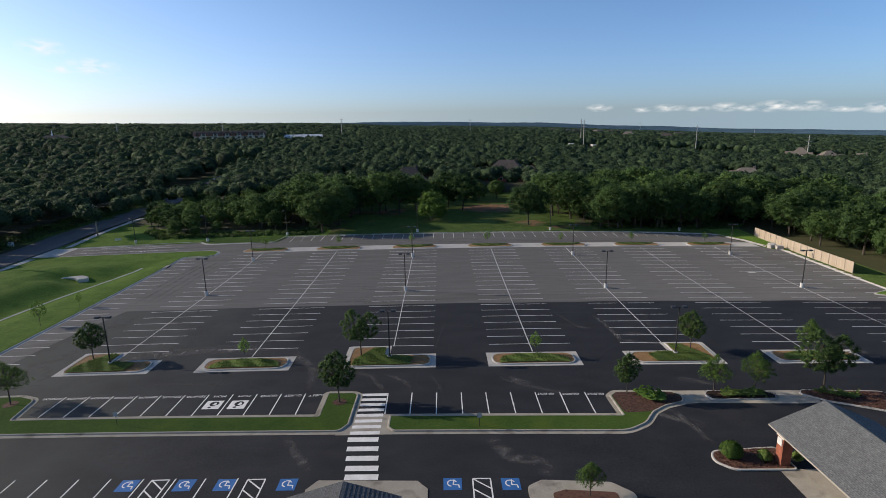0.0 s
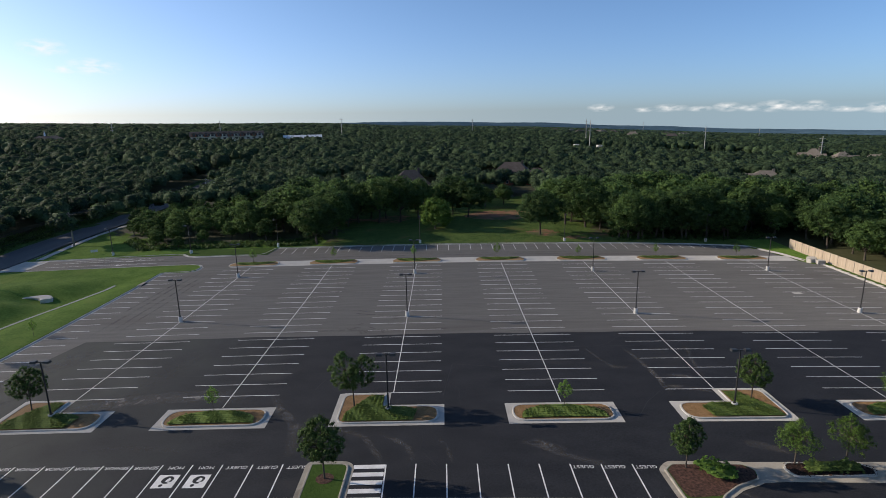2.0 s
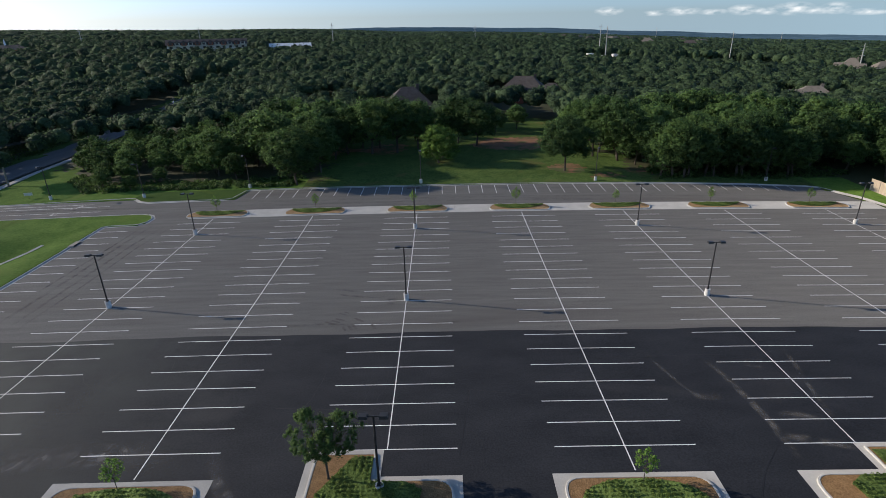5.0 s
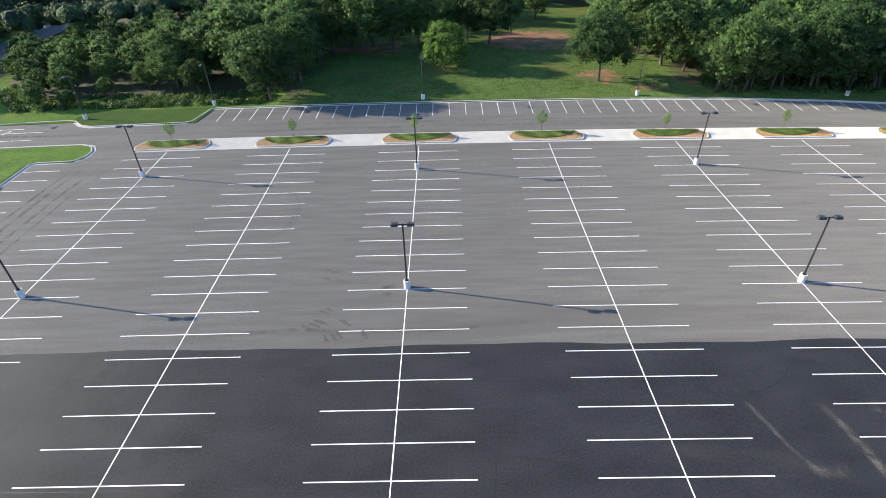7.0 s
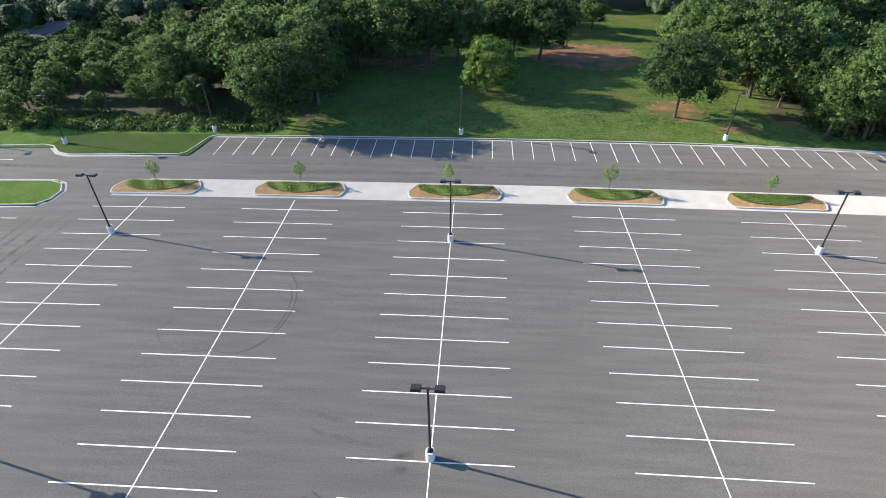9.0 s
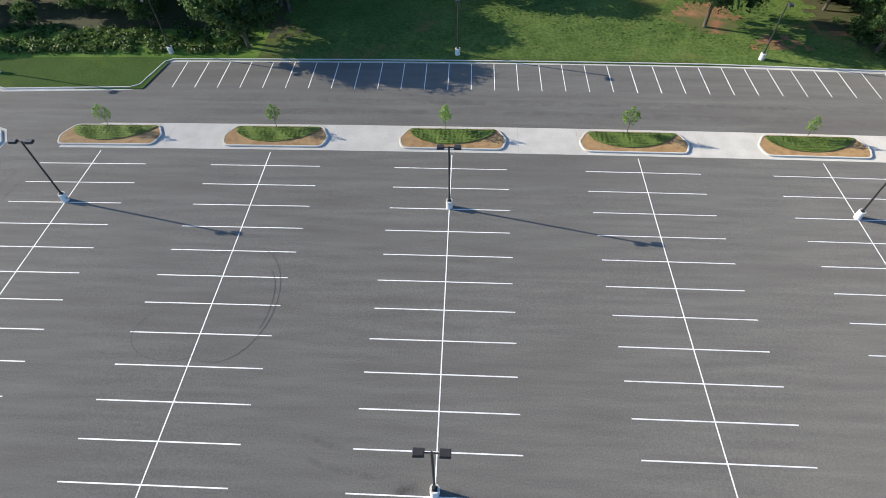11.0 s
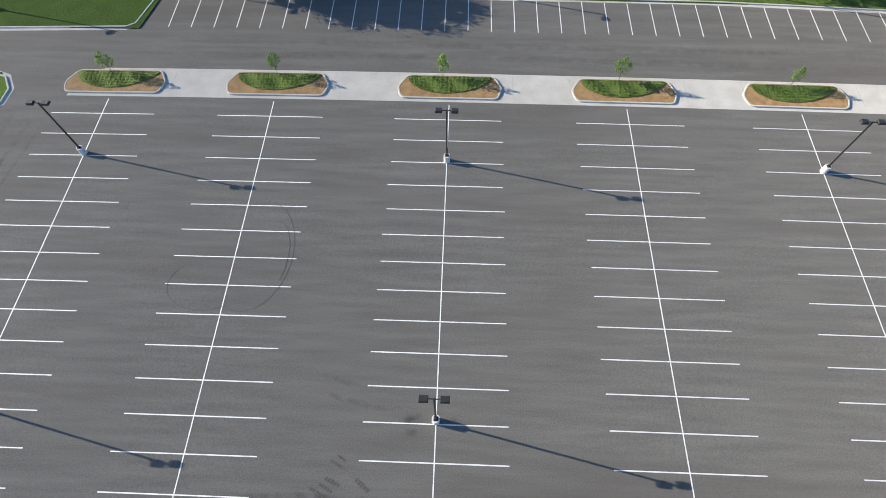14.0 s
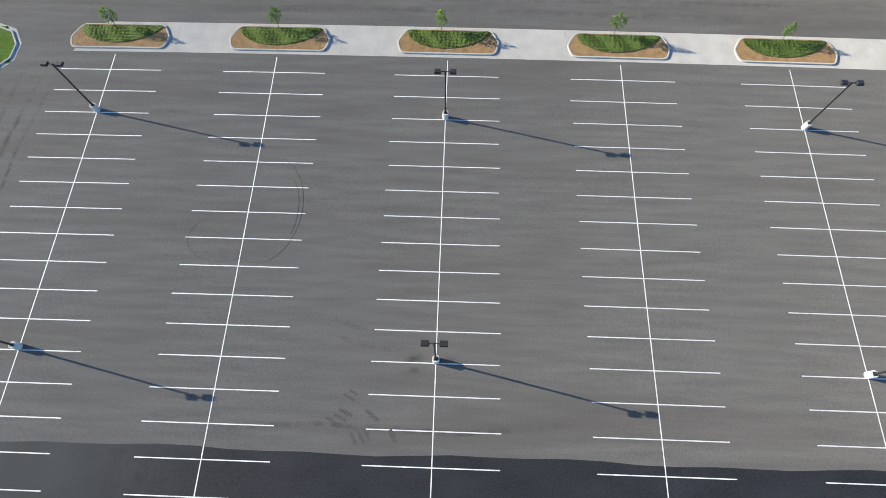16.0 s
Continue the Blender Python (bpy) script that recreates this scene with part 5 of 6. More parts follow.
arc_mark(-16.9, 14.2, 3.6, 5.6, -1.9, 1.3, 0.05)
arc_mark(-20.3, 11.0, 3.4, 2.4, 2.4, 5.4, 0.05)
arc_mark(-15.0, 14.0, 1.3, 3.4, -0.8, 1.5, 0.05)
for x, y, up in ((1.31, 17.9, 1), (4.13, 17.9, 1), (1.16, 17.9, -1), (4.07, 17.9, -1)):
    arc_mark(x, y, 0.75, 0.85, 0.9 * up, 2.2 * up, 0.06)
for x, y, dx, dy, w in ((-8.79, -4.72, 1.09, -0.53, 0.24), (-7.8, -4.01, 1.13, -0.52, 0.30), (-5.6, -4.01, 1.05, -0.82, 0.30), (-7.14, -2.43, 0.68, -0.37, 0.16), (-7.59, -2.8, 0.95, -0.46, 0.18),
                        (-8.18, -4.42, 1.04, -0.53, 0.20), (-6.7, -5.85, 0.46, -0.85, 0.26), (-6.09, -5.67, 0.54, -0.95, 0.28), (-5.63, -5.5, 0.53, -0.9, 0.26), (-3.49, -5.45, 0.43, -1.0, 0.34)):
    for k in range(5):
        stripe((x + dx * k / 5, y + dy * k / 5), (x + dx * (k + 0.8) / 5, y + dy * (k + 0.8) / 5), w * (0.85 + 0.3 * ((k * 7) % 3) / 2), 0.013, "tyre_mark", lot_old, M_TYRE)

# ---- houses and far buildings ----


def house(name, x, y, rz, w, d, wall_h, roof_h, roof_mat, label, wall_mat=M_BRICK, wings=(), z=None):
    """A hip-roofed house with wings, gables, windows and a chimney."""
    zz = land_z(x, y) if z is None else z
    t = root(name, x, y, zz, label, "house", "houses among the trees", rz)

    def block_roof(cx, cy, bw, bd, h, rh, hip):
        bm = bmesh.new()
        box(bm, cx - bw / 2, cx + bw / 2, cy - bd / 2, cy + bd / 2, -6.5, h)
        wl_ = part("wall", bm, wall_mat, t)
        e = 0.5
        bm = bmesh.new()
        hx = max(0.2, bw / 2 - hip)
        base = [bm.verts.new(p) for p in ((cx - bw / 2 - e, cy - bd / 2 - e, h), (cx + bw / 2 + e, cy - bd / 2 - e, h), (cx + bw / 2 + e, cy + bd / 2 + e, h), (cx - bw / 2 - e, cy + bd / 2 + e, h))]
        rg = [bm.verts.new((cx - hx, cy, h + rh)), bm.verts.new((cx + hx, cy, h + rh))]
        for f in ((0, 1, 5, 4), (2, 3, 4, 5), (1, 2, 5), (3, 0, 4), (3, 2, 1, 0)):
            bm.faces.new([(base + rg)[i] for i in f])
        part("roof", bm, roof_mat, t)
        for k in range(max(1, int(bw / 3.5))):
            wx = cx - bw / 2 + (k + 0.5) * bw / max(1, int(bw / 3.5))
            bm = bmesh.new()
            box(bm, wx - 0.6, wx + 0.6, cy - bd / 2 - 0.06, cy - bd / 2 + 0.05, 0.9, 2.3)
            win = part("window", bm, M_WALL, wl_)
            bm = bmesh.new()
            box(bm, wx - 0.5, wx + 0.5, cy - bd / 2 - 0.09, cy - bd / 2 - 0.05, 1.0, 2.2)
            part("pane", bm, M_GLASS, t)

    block_roof(0, 0, w, d, wall_h, roof_h, d * 0.42)
    for wing in wings:
        block_roof(*wing)
    bm = bmesh.new()
    box(bm, w * 0.2, w * 0.2 + 1.1, d * 0.2, d * 0.2 + 0.9, wall_h, wall_h + roof_h + 0.5)
    part("chimney", bevelled(bm, 0.04), roof_mat, t)
    return t


HOUSES = [(-7.7, 146, 17), (40.5, 182, 20), (152, 161, 17), (298, 343, 22), (326, 350, 18), (359, 358, 18), (-19.7, 142, 11)]
house("house", -7.7, 146, 8, 17, 15, 4.0, 6.2, M_ROOF_BROWN, "brick house with steep dark brown hip roof among oaks", wings=((-13, 1, 14, 9, 3.2, 3.0, 3.5), (0, -9.5, 7, 6, 3.2, 2.6, 2.5)), z=land_z(-7.7, 146))
house("house", 40.5, 184, -14, 20, 15, 4.2, 6.0, M_ROOF_BROWN, "large brick house with steep brown hip roof and gables", wings=((12, -3, 12, 10, 3.6, 4.0, 4.5), (-3, -7.5, 8, 8, 4.0, 4.0, 1.0)), z=land_z(40.5, 184))
house("house", 152, 161, -20, 15, 12, 3.2, 4.2, M_ROOF_TAN, "tan-roofed house with a pale gable among trees", M_WALL, wings=((-7, -4, 7, 8, 3.2, 3.2, 0.6),), z=land_z(152, 161) + 0.8)
house("house", 298, 343, -35, 13, 12, 4.2, 5.6, M_ROOF_TAN, "large tan-roofed house above the woods", M_WALL, wings=((-7, -3, 8, 8, 3.4, 3.4, 0.6), (6, -4, 6, 8, 3.2, 3.0, 0.6)), z=land_z(298, 343) + 1.8)
house("house", 326, 350, -12, 13, 12, 4.2, 4.6, M_ROOF_TAN, "tan-roofed house with brick chimney above the woods", M_WALL, wings=((8, -3, 7, 8, 3.0, 3.2, 0.6), (-8, -3, 7, 7, 2.6, 2.6, 0.6)), z=land_z(326, 350) + 0.5)
house("house", 359, 358, -40, 16, 12, 3.2, 3.8, M_ROOF_TAN, "low tan-roofed house above the woods", M_WALL, z=land_z(359, 358) + 0.5)
rs_h = random.Random(12)
for k in range(22):
    az, r = radians(rs_h.uniform(9, 24)), rs_h.uniform(900, 1300)
    x, y = 6 + r * math.sin(az), -92 + r * math.cos(az)
    HOUSES.append((x, y, 16))
    house("house", x, y, rs_h.uniform(-40, 40), rs_h.uniform(14, 20), 11, 4.5, 4.2, rs_h.choice((M_ROOF_TAN, M_ROOF_BROWN)), "distant suburban house with a shingle roof", M_ROOF_TAN, z=land_z(x, y) + 1)


def long_building():
    x, y, rz = -205, 456, 20
    t = root("apartment_building", x, y, land_z(x, y), "long cream apartment building with brown gabled roof", "building", rz=rz)
    bm = bmesh.new()
    box(bm, -33, 33, -8, 8, -4, 7.5)
    wall = part("wall", bm, M_WALL, t)
    bm = bmesh.new()
    v = [bm.verts.new(p) for p in ((-34, -9, 7.5), (34, -9, 7.5), (34, 9, 7.5), (-34, 9, 7.5), (-34, 0, 12.0), (34, 0, 12.0))]
    for f in ((0, 1, 5, 4), (2, 3, 4, 5), (1, 2, 5), (3, 0, 4), (3, 2, 1, 0)):
        bm.faces.new([v[i] for i in f])
    part("roof", bm, M_ROOF_BROWN, t)
    for k in range(12):
        cx = -29.7 + k * 5.4
        bm = bmesh.new()
        box(bm, cx - 2.0, cx + 2.0, -9.2, -4, 7.0, 9.4)
        part("dormer", bm, M_WALL if k % 2 else M_BRICK, t)
        bm = bmesh.new()
        v = [bm.verts.new(p) for p in ((cx - 2.3, -9.5, 9.4), (cx + 2.3, -9.5, 9.4), (cx, -9.5, 11.2), (cx - 2.3, -3, 9.4), (cx + 2.3, -3, 9.4), (cx, -3, 11.2))]
        for f in ((0, 1, 2), (5, 4, 3), (0, 2, 5, 3), (1, 4, 5, 2), (0, 3, 4, 1)):
            bm.faces.new([v[i] for i in f])
        part("dormer_roof", bm, M_ROOF_BROWN, t)
        for zz in (1.2, 4.6, 7.6):
            bm = bmesh.new()
            box(bm, cx - 1.2, cx + 1.2, -9.35 if zz > 7 else -8.1, -8.0, zz, zz + 1.7)
            part("window", bm, M_GLASS, wall)


long_building()


def shed():
    x, y = -139, 487
    t = root("metal_building", x, y, land_z(x, y) - 1.5, "long low building with a pale blue-white metal roof", "building", rz=14)
    bm = bmesh.new()
    box(bm, -19, 19, -9, 9, -3, 5)
    part("wall", bm, M_WALL, t)
    bm = bmesh.new()
    v = [bm.verts.new(p) for p in ((-19.6, -10, 5), (19.6, -10, 5), (19.6, 10, 5), (-19.6, 10, 5), (-19.6, 0, 9.5), (19.6, 0, 9.5))]
    for f in ((0, 1, 5, 4), (2, 3, 4, 5), (1, 2, 5), (3, 0, 4), (3, 2, 1, 0)):
        bm.faces.new([v[i] for i in f])
    part("roof", bm, M_WHITE, t)


shed()
hall = house("brick_hall", -338, 395, 30, 27, 18, 5.0, 3.6, M_ROOF_BROWN, "reddish brick hall with a low brown roof and white steeple", M_BRICK, z=land_z(-338, 395))
bm = bmesh.new()
tube(bm, (-2, 0, 7.5), (-2, 0, 9.6), 0.8, 0.7, 8)
tube(bm, (-2, 0, 9.6), (-2, 0, 13.2), 0.75, 0.05, 8)
part("steeple", bm, M_WHITE, hall, "slender white steeple")
for tx, ty, tw, th in ((131, 421, 5.0, 5.0), (139, 419, 3.2, 3.6), (153, 424, 4.2, 4.8), (158, 421, 2.6, 2.6)):
    block("storage_tank", tx, ty, tw, tw * 0.9, th, M_PED, "white storage tank on a bare dirt pad", "tank", 0, land_z(tx, ty) + 1)
HOUSES += [(-205, 456, 50), (-139, 487, 26), (-338, 395, 24)]


def mast(x, y, h, label, w=0.48, arms=True):
    z = land_z(x, y)
    t = root("power_pole", x, y, z, label, "power pole", "power line poles")
    bm = bmesh.new()
    tube(bm, (0, 0, -0.5), (0, 0, h), w, w * 0.5, 7)
    part("pole", bm, M_CONC if arms else M_WOOD, t)
    if arms:
        for k in range(3):
            bm = bmesh.new()
            tube(bm, (-2.0, 0, h - 2 - 3 * k), (2.0, 0, h - 2.2 - 3 * k), w * 0.25, w * 0.25, 5)
            part("arm", bm, M_CONC, t)


for az, r, rise in ((-30.6, 650, 0.88), (-21.7, 640, 0.86), (-10.2, 640, 1.02), (3.2, 760, 0.62), (14.6, 600, 0.39), (14.9, 470, 0.27), (25.4, 560, -0.42), (34.4, 520, -1.39), (30.1, 1400, -0.65), (20.2, 1700, 0.0)):
    a = radians(az)
    mx, my = 6 + r * math.sin(a), -92 + r * math.cos(a)
    mast(mx, my, 29 + r * math.tan(radians(rise)) - land_z(mx, my), "tall slender pale steel power pole above the woods")

# roadside wooden poles and their cables
POLES = [(-93.2, 59.5), (-97.2, 97), (-92.5, 142), (-93.0, 20), (-93, -20)]


def wood_pole(x, y):
    z = land_z(x, y)
    t = root("utility_pole", x, y, z, "weathered wooden utility pole with crossarm beside the road", "utility pole", "roadside utility poles")
    bm = bmesh.new()
    tube(bm, (0, 0, -0.5), (0, 0, 9.4), 0.21, 0.14, 8)
    part("pole", bm, M_WOOD, t)
    bm = bmesh.new()
    box(bm, -1.2, 1.2, -0.06, 0.06, 8.6, 8.75)
    part("crossarm", bm, M_WOOD, t)
    for s in (-1.1, -0.4, 0.4, 1.1):
        bm = bmesh.new()
        tube(bm, (s, 0, 8.75), (s, 0, 8.95), 0.05, 0.04, 6)
        part("insulator", bm, M_PED, t)
    bm = bmesh.new()
    tube(bm, (0.0, -0.35, 7.2), (0.0, -0.35, 8.0), 0.22, 0.22, 10)
    part("transformer", bm, M_LENS, t, "grey transformer can")


for p in POLES[:4]:
    wood_pole(*p)
order = [POLES[4], POLES[3], POLES[0], POLES[1], POLES[2]]
for a, b in zip(order, order[1:]):
    for s, h in ((-1.1, 8.95), (0.4, 8.95), (1.1, 8.95), (0.1, 6.6)):
        bm = bmesh.new()
        pa, pb = Vector((a[0] + s, a[1], land_z(*a) + h)), Vector((b[0] + s, b[1], land_z(*b) + h))
        pts = [pa.lerp(pb, k / 10) - Vector((0, 0, 0.9 * 4 * (k / 10) * (1 - k / 10))) for k in range(11)]
        for p, q in zip(pts, pts[1:]):
            tube(bm, p, q, 0.035, 0.035, 4, False)
        tagged(part("power_cable", bm, M_WIRE), "thin black power cable between wooden poles", "cable", "roadside power cables")

# ---- woods ----


def oak(seed, h, w, label, leaves=4400, lift=0.20, leaf=0.033, leaf_mat=None):
    """An oak: leaning trunk, forked limbs, and many leaf clusters with gaps between them."""
    rs = np.random.RandomState(seed)
    t = root("oak_tree", 0, 0, 0, label, "tree", "oaks at the wood's edge")
    bm = bmesh.new()
    fork = Vector((rs.uniform(-0.4, 0.4), rs.uniform(-0.4, 0.4), h * (lift + 0.04)))
    tube(bm, (0, 0, -0.5), fork, 0.24, 0.18, 8)
    cl, cr = [], []
    nl = 8
    for k in range(nl):
        a = 2 * math.pi * k / nl + rs.uniform(-0.3, 0.3)
        e = fork + Vector((math.cos(a) * w * 0.30, math.sin(a) * w * 0.30, h * rs.uniform(0.16, 0.42)))
        tube(bm, fork, e, 0.11, 0.04, 5)
    n = 96
    for k in range(n):
        f = (k + 0.5) / n
        ph = k * 2.39996 + rs.uniform(-0.4, 0.4)
        zz = 1 - 1.72 * f
        rad = math.sqrt(max(0.02, 1 - zz * zz)) * rs.uniform(0.62, 1.12)
        cl.append((math.cos(ph) * rad * w * 0.42, math.sin(ph) * rad * w * 0.42, h * (lift + 0.36) + zz * h * 0.36 * rs.uniform(0.78, 1.14)))
        cr.append(w * rs.uniform(0.055, 0.135))
    part("trunk", bm, M_BARK, t)
    per = leaves // n
    cs, ns = [], []
    mid = np.array([0, 0, h * (lift + 0.3)])
    for c, r in zip(cl, cr):
        d = rs.normal(0, 1, (per, 3))
        out = (np.array(c) - mid) / (np.linalg.norm(np.array(c) - mid) + 1e-6)
        d = d / np.linalg.norm(d, axis=1)[:, None] + out * 0.55 + np.array([0, 0, 0.25])
        d /= np.linalg.norm(d, axis=1)[:, None]
        cs.append(np.array(c) + d * r * rs.uniform(0.7, 1.3, (per, 1)) * np.array([1.15, 1.15, 0.8]))
        ns.append(d)
    # sparse inner leaves that close the middle
    d = rs.normal(0, 1, (per * 7, 3))
    d /= np.linalg.norm(d, axis=1)[:, None]
    cs.append(mid + np.array([0, 0, h * 0.06]) + d * np.array([w * 0.27, w * 0.27, h * 0.24]))
    ns.append(d)
    cs, ns = np.concatenate(cs), np.concatenate(ns)
    v, q = leaf_quads(cs, ns, w * leaf, rs, 0.5)
    whole = cs - mid
    whole /= np.linalg.norm(whole, axis=1)[:, None] + 1e-9
    ns = ns * 0.75 + whole * 0.25
    nn = soft_normals(leaf_faces(v, q), ns, 0.45)
    cm = np.concatenate([np.array(cl), [mid + np.array([0, 0, h * 0.05])]])
    ca = np.concatenate([np.array(cr)[:, None] * np.array([[1.0, 1.0, 0.72]]), [[w * 0.42, w * 0.42, h * 0.30]]])
    cv, cq, cn = cores(cm, ca * 0.66)
    v, q, nn = np.concatenate([cv, v]), np.concatenate([cq, q + len(cv)]), np.concatenate([cn, nn])
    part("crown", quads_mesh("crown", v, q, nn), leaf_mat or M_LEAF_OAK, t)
    return t


LABEL = "broad oak with dense dark green crown at the wood's edge"
SIZES = ((9.0, 8.0), (10.5, 9.0), (8.0, 7.4), (11.0, 8.6), (9.5, 9.8), (7.4, 6.4))
OAKS = [oak(20 + k, h, w, LABEL) for k, (h, w) in enumerate(SIZES)]
INNER = [oak(50 + k, h, w, "broad oak with dense dark green crown inside the wood", 1300, leaf=0.055) for k, (h, w) in enumerate(SIZES)]
WIDE_OAK = oak(33, 11.8, 11.6, "wide spreading dark green oak standing alone in the meadow", 8000, 0.22, 0.026)
LOW_OAK = oak(31, 9.6, 8.0, "bushy oak with bright green crown reaching to the grass", 6800, 0.02, 0.028, M_LEAF_BRIGHT)


def wooded(x, y, margin=0.0):
    """Whether the woods cover this spot."""
    if y < 51.5 + margin and -106.6 - margin < x < (97 if y < -14 else 93.5):
        return False
    if abs(x - road_x(y)) < 6.3 + margin and y < 260:
        return False
    if 108 < y < 165 and road_x(y) < x < road_x(y) + 21:
        return False
    if -93 < x < -70 and y < 56 + (-70 - x) * 0.9 + margin:
        return False
    if -24 + margin * 0.5 < x < 45 and y < 106:
        return False
    if 12 < x < 40 and y < 132:
        return False
    if 45 <= x < 97 and y < (62 if x < 50 else 51.8) + margin * 0.5 + max(0, x - 80) * 0.3:
        return False
    for ex, ey, ea, eb in ((235, 395, 50, 55), (143, 405, 36, 48), (-41, 160, 13, 17), (-205, 418, 48, 40), (-139, 455, 26, 40)):
        if ((x - ex) / ea) ** 2 + ((y - ey) / eb) ** 2 < 1:
            return False
    for hx, hy, hr in HOUSES:
        far = math.hypot(hx - 6, hy + 92)
        ux, uy = (hx - 6) / far, (hy + 92) / far
        along, side = (x - hx) * ux + (y - hy) * uy, (x - hx) * uy - (y - hy) * ux
        if abs(side) < hr * 0.8 and -(hr * 0.9 + 0.05 * far) < along < hr * 0.8:
            return False
    return True


rt = random.Random(77)
placed = 0
MEADOW_TREES = ((4.0, 67.2, 7, 1.2, 40), (31.6, 58.0, 6, 1.0, 60), (13.8, 86, 4, 1.25, 10), (9.0, 90, 1, 1.25, 90),
    (-7.0, 80, 3, 1.3, 0), (-13.5, 79, 4, 1.42, 33), (5, 88, 2, 1.3, 15), (-12, 86, 3, 1.2, 50), (-1.8, 84, 1, 1.2, 250),
    (-17, 87, 1, 1.1, 140), (-19.5, 79, 4, 1.25, 200), (46.2, 67.5, 1, 1.38, 0), (41.5, 72, 3, 1.2, 140),
    (53.2, 52.4, 3, 1.12, 70), (57.0, 53.2, 2, 1.0, 10))
EDGE_TREES = ((-22, 74, 3, 0.95, 300), (21, 106, 2, 0.9, 20), (17, 112, 5, 0.9, 120), (28, 112, 0, 0.85, 220),
    (-3, 96, 5, 0.8, 250), (5, 99, 5, 0.9, 200), (-26.6, 53.0, 6, 1.0, 70), (-22.8, 60.5, 3, 1.1, 10),
    (-25.5, 63.5, 1, 1.2, 110), (-26, 71, 4, 1.2, 20), (-25, 79, 3, 1.15, 200), (38.5, 79, 3, 1.15, 0),
    (44, 76, 1, 1.1, 100), (40, 88, 3, 0.95, 45), (62.5, 53.6, 0, 0.95, 30), (68.2, 53.0, 5, 1.15, 130), (73.6, 53.4, 2, 1.1, 250), (79.0, 53.2, 0, 1.0, 80))
for x, y, k, s, rz in MEADOW_TREES + EDGE_TREES:
    src = LOW_OAK if k == 7 else WIDE_OAK if k == 6 else OAKS[k]
    copy_thing(src, pose(x, y, land_z(x, y) + 0.05, 0, 0, rz) @ Matrix.Scale(s, 4))
    placed += 1
cand = []
for j in range(-12, 10):
    for i in range(-15, 22):
        x, y = i * 6.1 + rt.uniform(-2.0, 2.0) + (3.0 if j % 2 else 0), 53 + j * 5.4 + rt.uniform(-1.9, 1.9)
        if wooded(x, y) and -90 < x < 128 and -12 < y < 104:
            off = math.hypot(max(0, -54 - x, x - 88), max(0, y - 50))
            if (off > 5 or x < 80) and not (-36 < x < -26 and y < 60) and not (-60 < x <= -36 and y < 55.2):
                cand.append((off, x, y, rt.randrange(6), rt.uniform(0.85, 1.22), rt.uniform(0, 360)))
cand.sort()
REST = []
for off, x, y, k, sc, rz in cand:
    if placed < 300:
        sc *= (0.68 if x < -55 else 0.78 if x < -48 else 0.9 if x < -40 else 1.08) * (0.72 if x < -34 and y < 57.5 else 0.85 if x < -29 and y < 61 else 1.0)
        copy_thing((OAKS if off < 15 else INNER)[k], pose(x, y, land_z(x, y), 0, 0, rz) @ Matrix.Scale(sc, 4))
        placed += 1
    else:
        REST.append((x, y, 8.2 * sc, 9.4 * sc))
for o in (*OAKS, *INNER, LOW_OAK, WIDE_OAK):
    remove_thing(o)


def cube_dome(k):
    """A unit dome of quads: a cube's sides and top, k by k, rounded to a sphere."""
    index, verts, quads = {}, [], []

    def vert(p):
        key = tuple(np.round(p, 5))
        if key not in index:
            index[key] = len(verts)
            verts.append(np.array(p) / np.linalg.norm(p))
        return index[key]

    for axis_no, sign in ((0, 1), (0, -1), (1, 1), (1, -1), (2, 1)):
        for i in range(k):
            for j in range(k):
                ring = []
                for di, dj in ((0, 0), (1, 0), (1, 1), (0, 1)):
                    p = [0.0, 0.0, 0.0]
                    p[axis_no] = sign * 1.0
                    p[(axis_no + 1) % 3], p[(axis_no + 2) % 3] = -1 + 2 * (i + di) / k, -1 + 2 * (j + dj) / k
                    ring.append(vert(p))
                quads.append(ring if sign > 0 else ring[::-1])
    return np.array(verts), np.array(quads)


def domes(mid, axes, k, rs, rough):
    """Lumpy crowns: a dome at each place, its surface pushed in and out, with smoothed normals."""
    tv, tq = cube_dome(k)
    n, m = len(mid), len(tv)
    push = 1 + rs.uniform(-rough, rough, (n, m, 1))
    v = mid[:, None, :] + tv[None] * axes[:, None, :] * push
    fn = np.cross(v[:, tq[:, 2]] - v[:, tq[:, 0]], v[:, tq[:, 3]] - v[:, tq[:, 1]])
    nn = np.zeros_like(v)
    for f, ring in enumerate(tq):
        for i in ring:
            nn[:, i] += fn[:, f]
    nn /= np.linalg.norm(nn, axis=-1, keepdims=True) + 1e-9
    return v.reshape(-1, 3), (tq[None] + m * np.arange(n)[:, None, None]).reshape(-1, 4), nn.reshape(-1, 3)


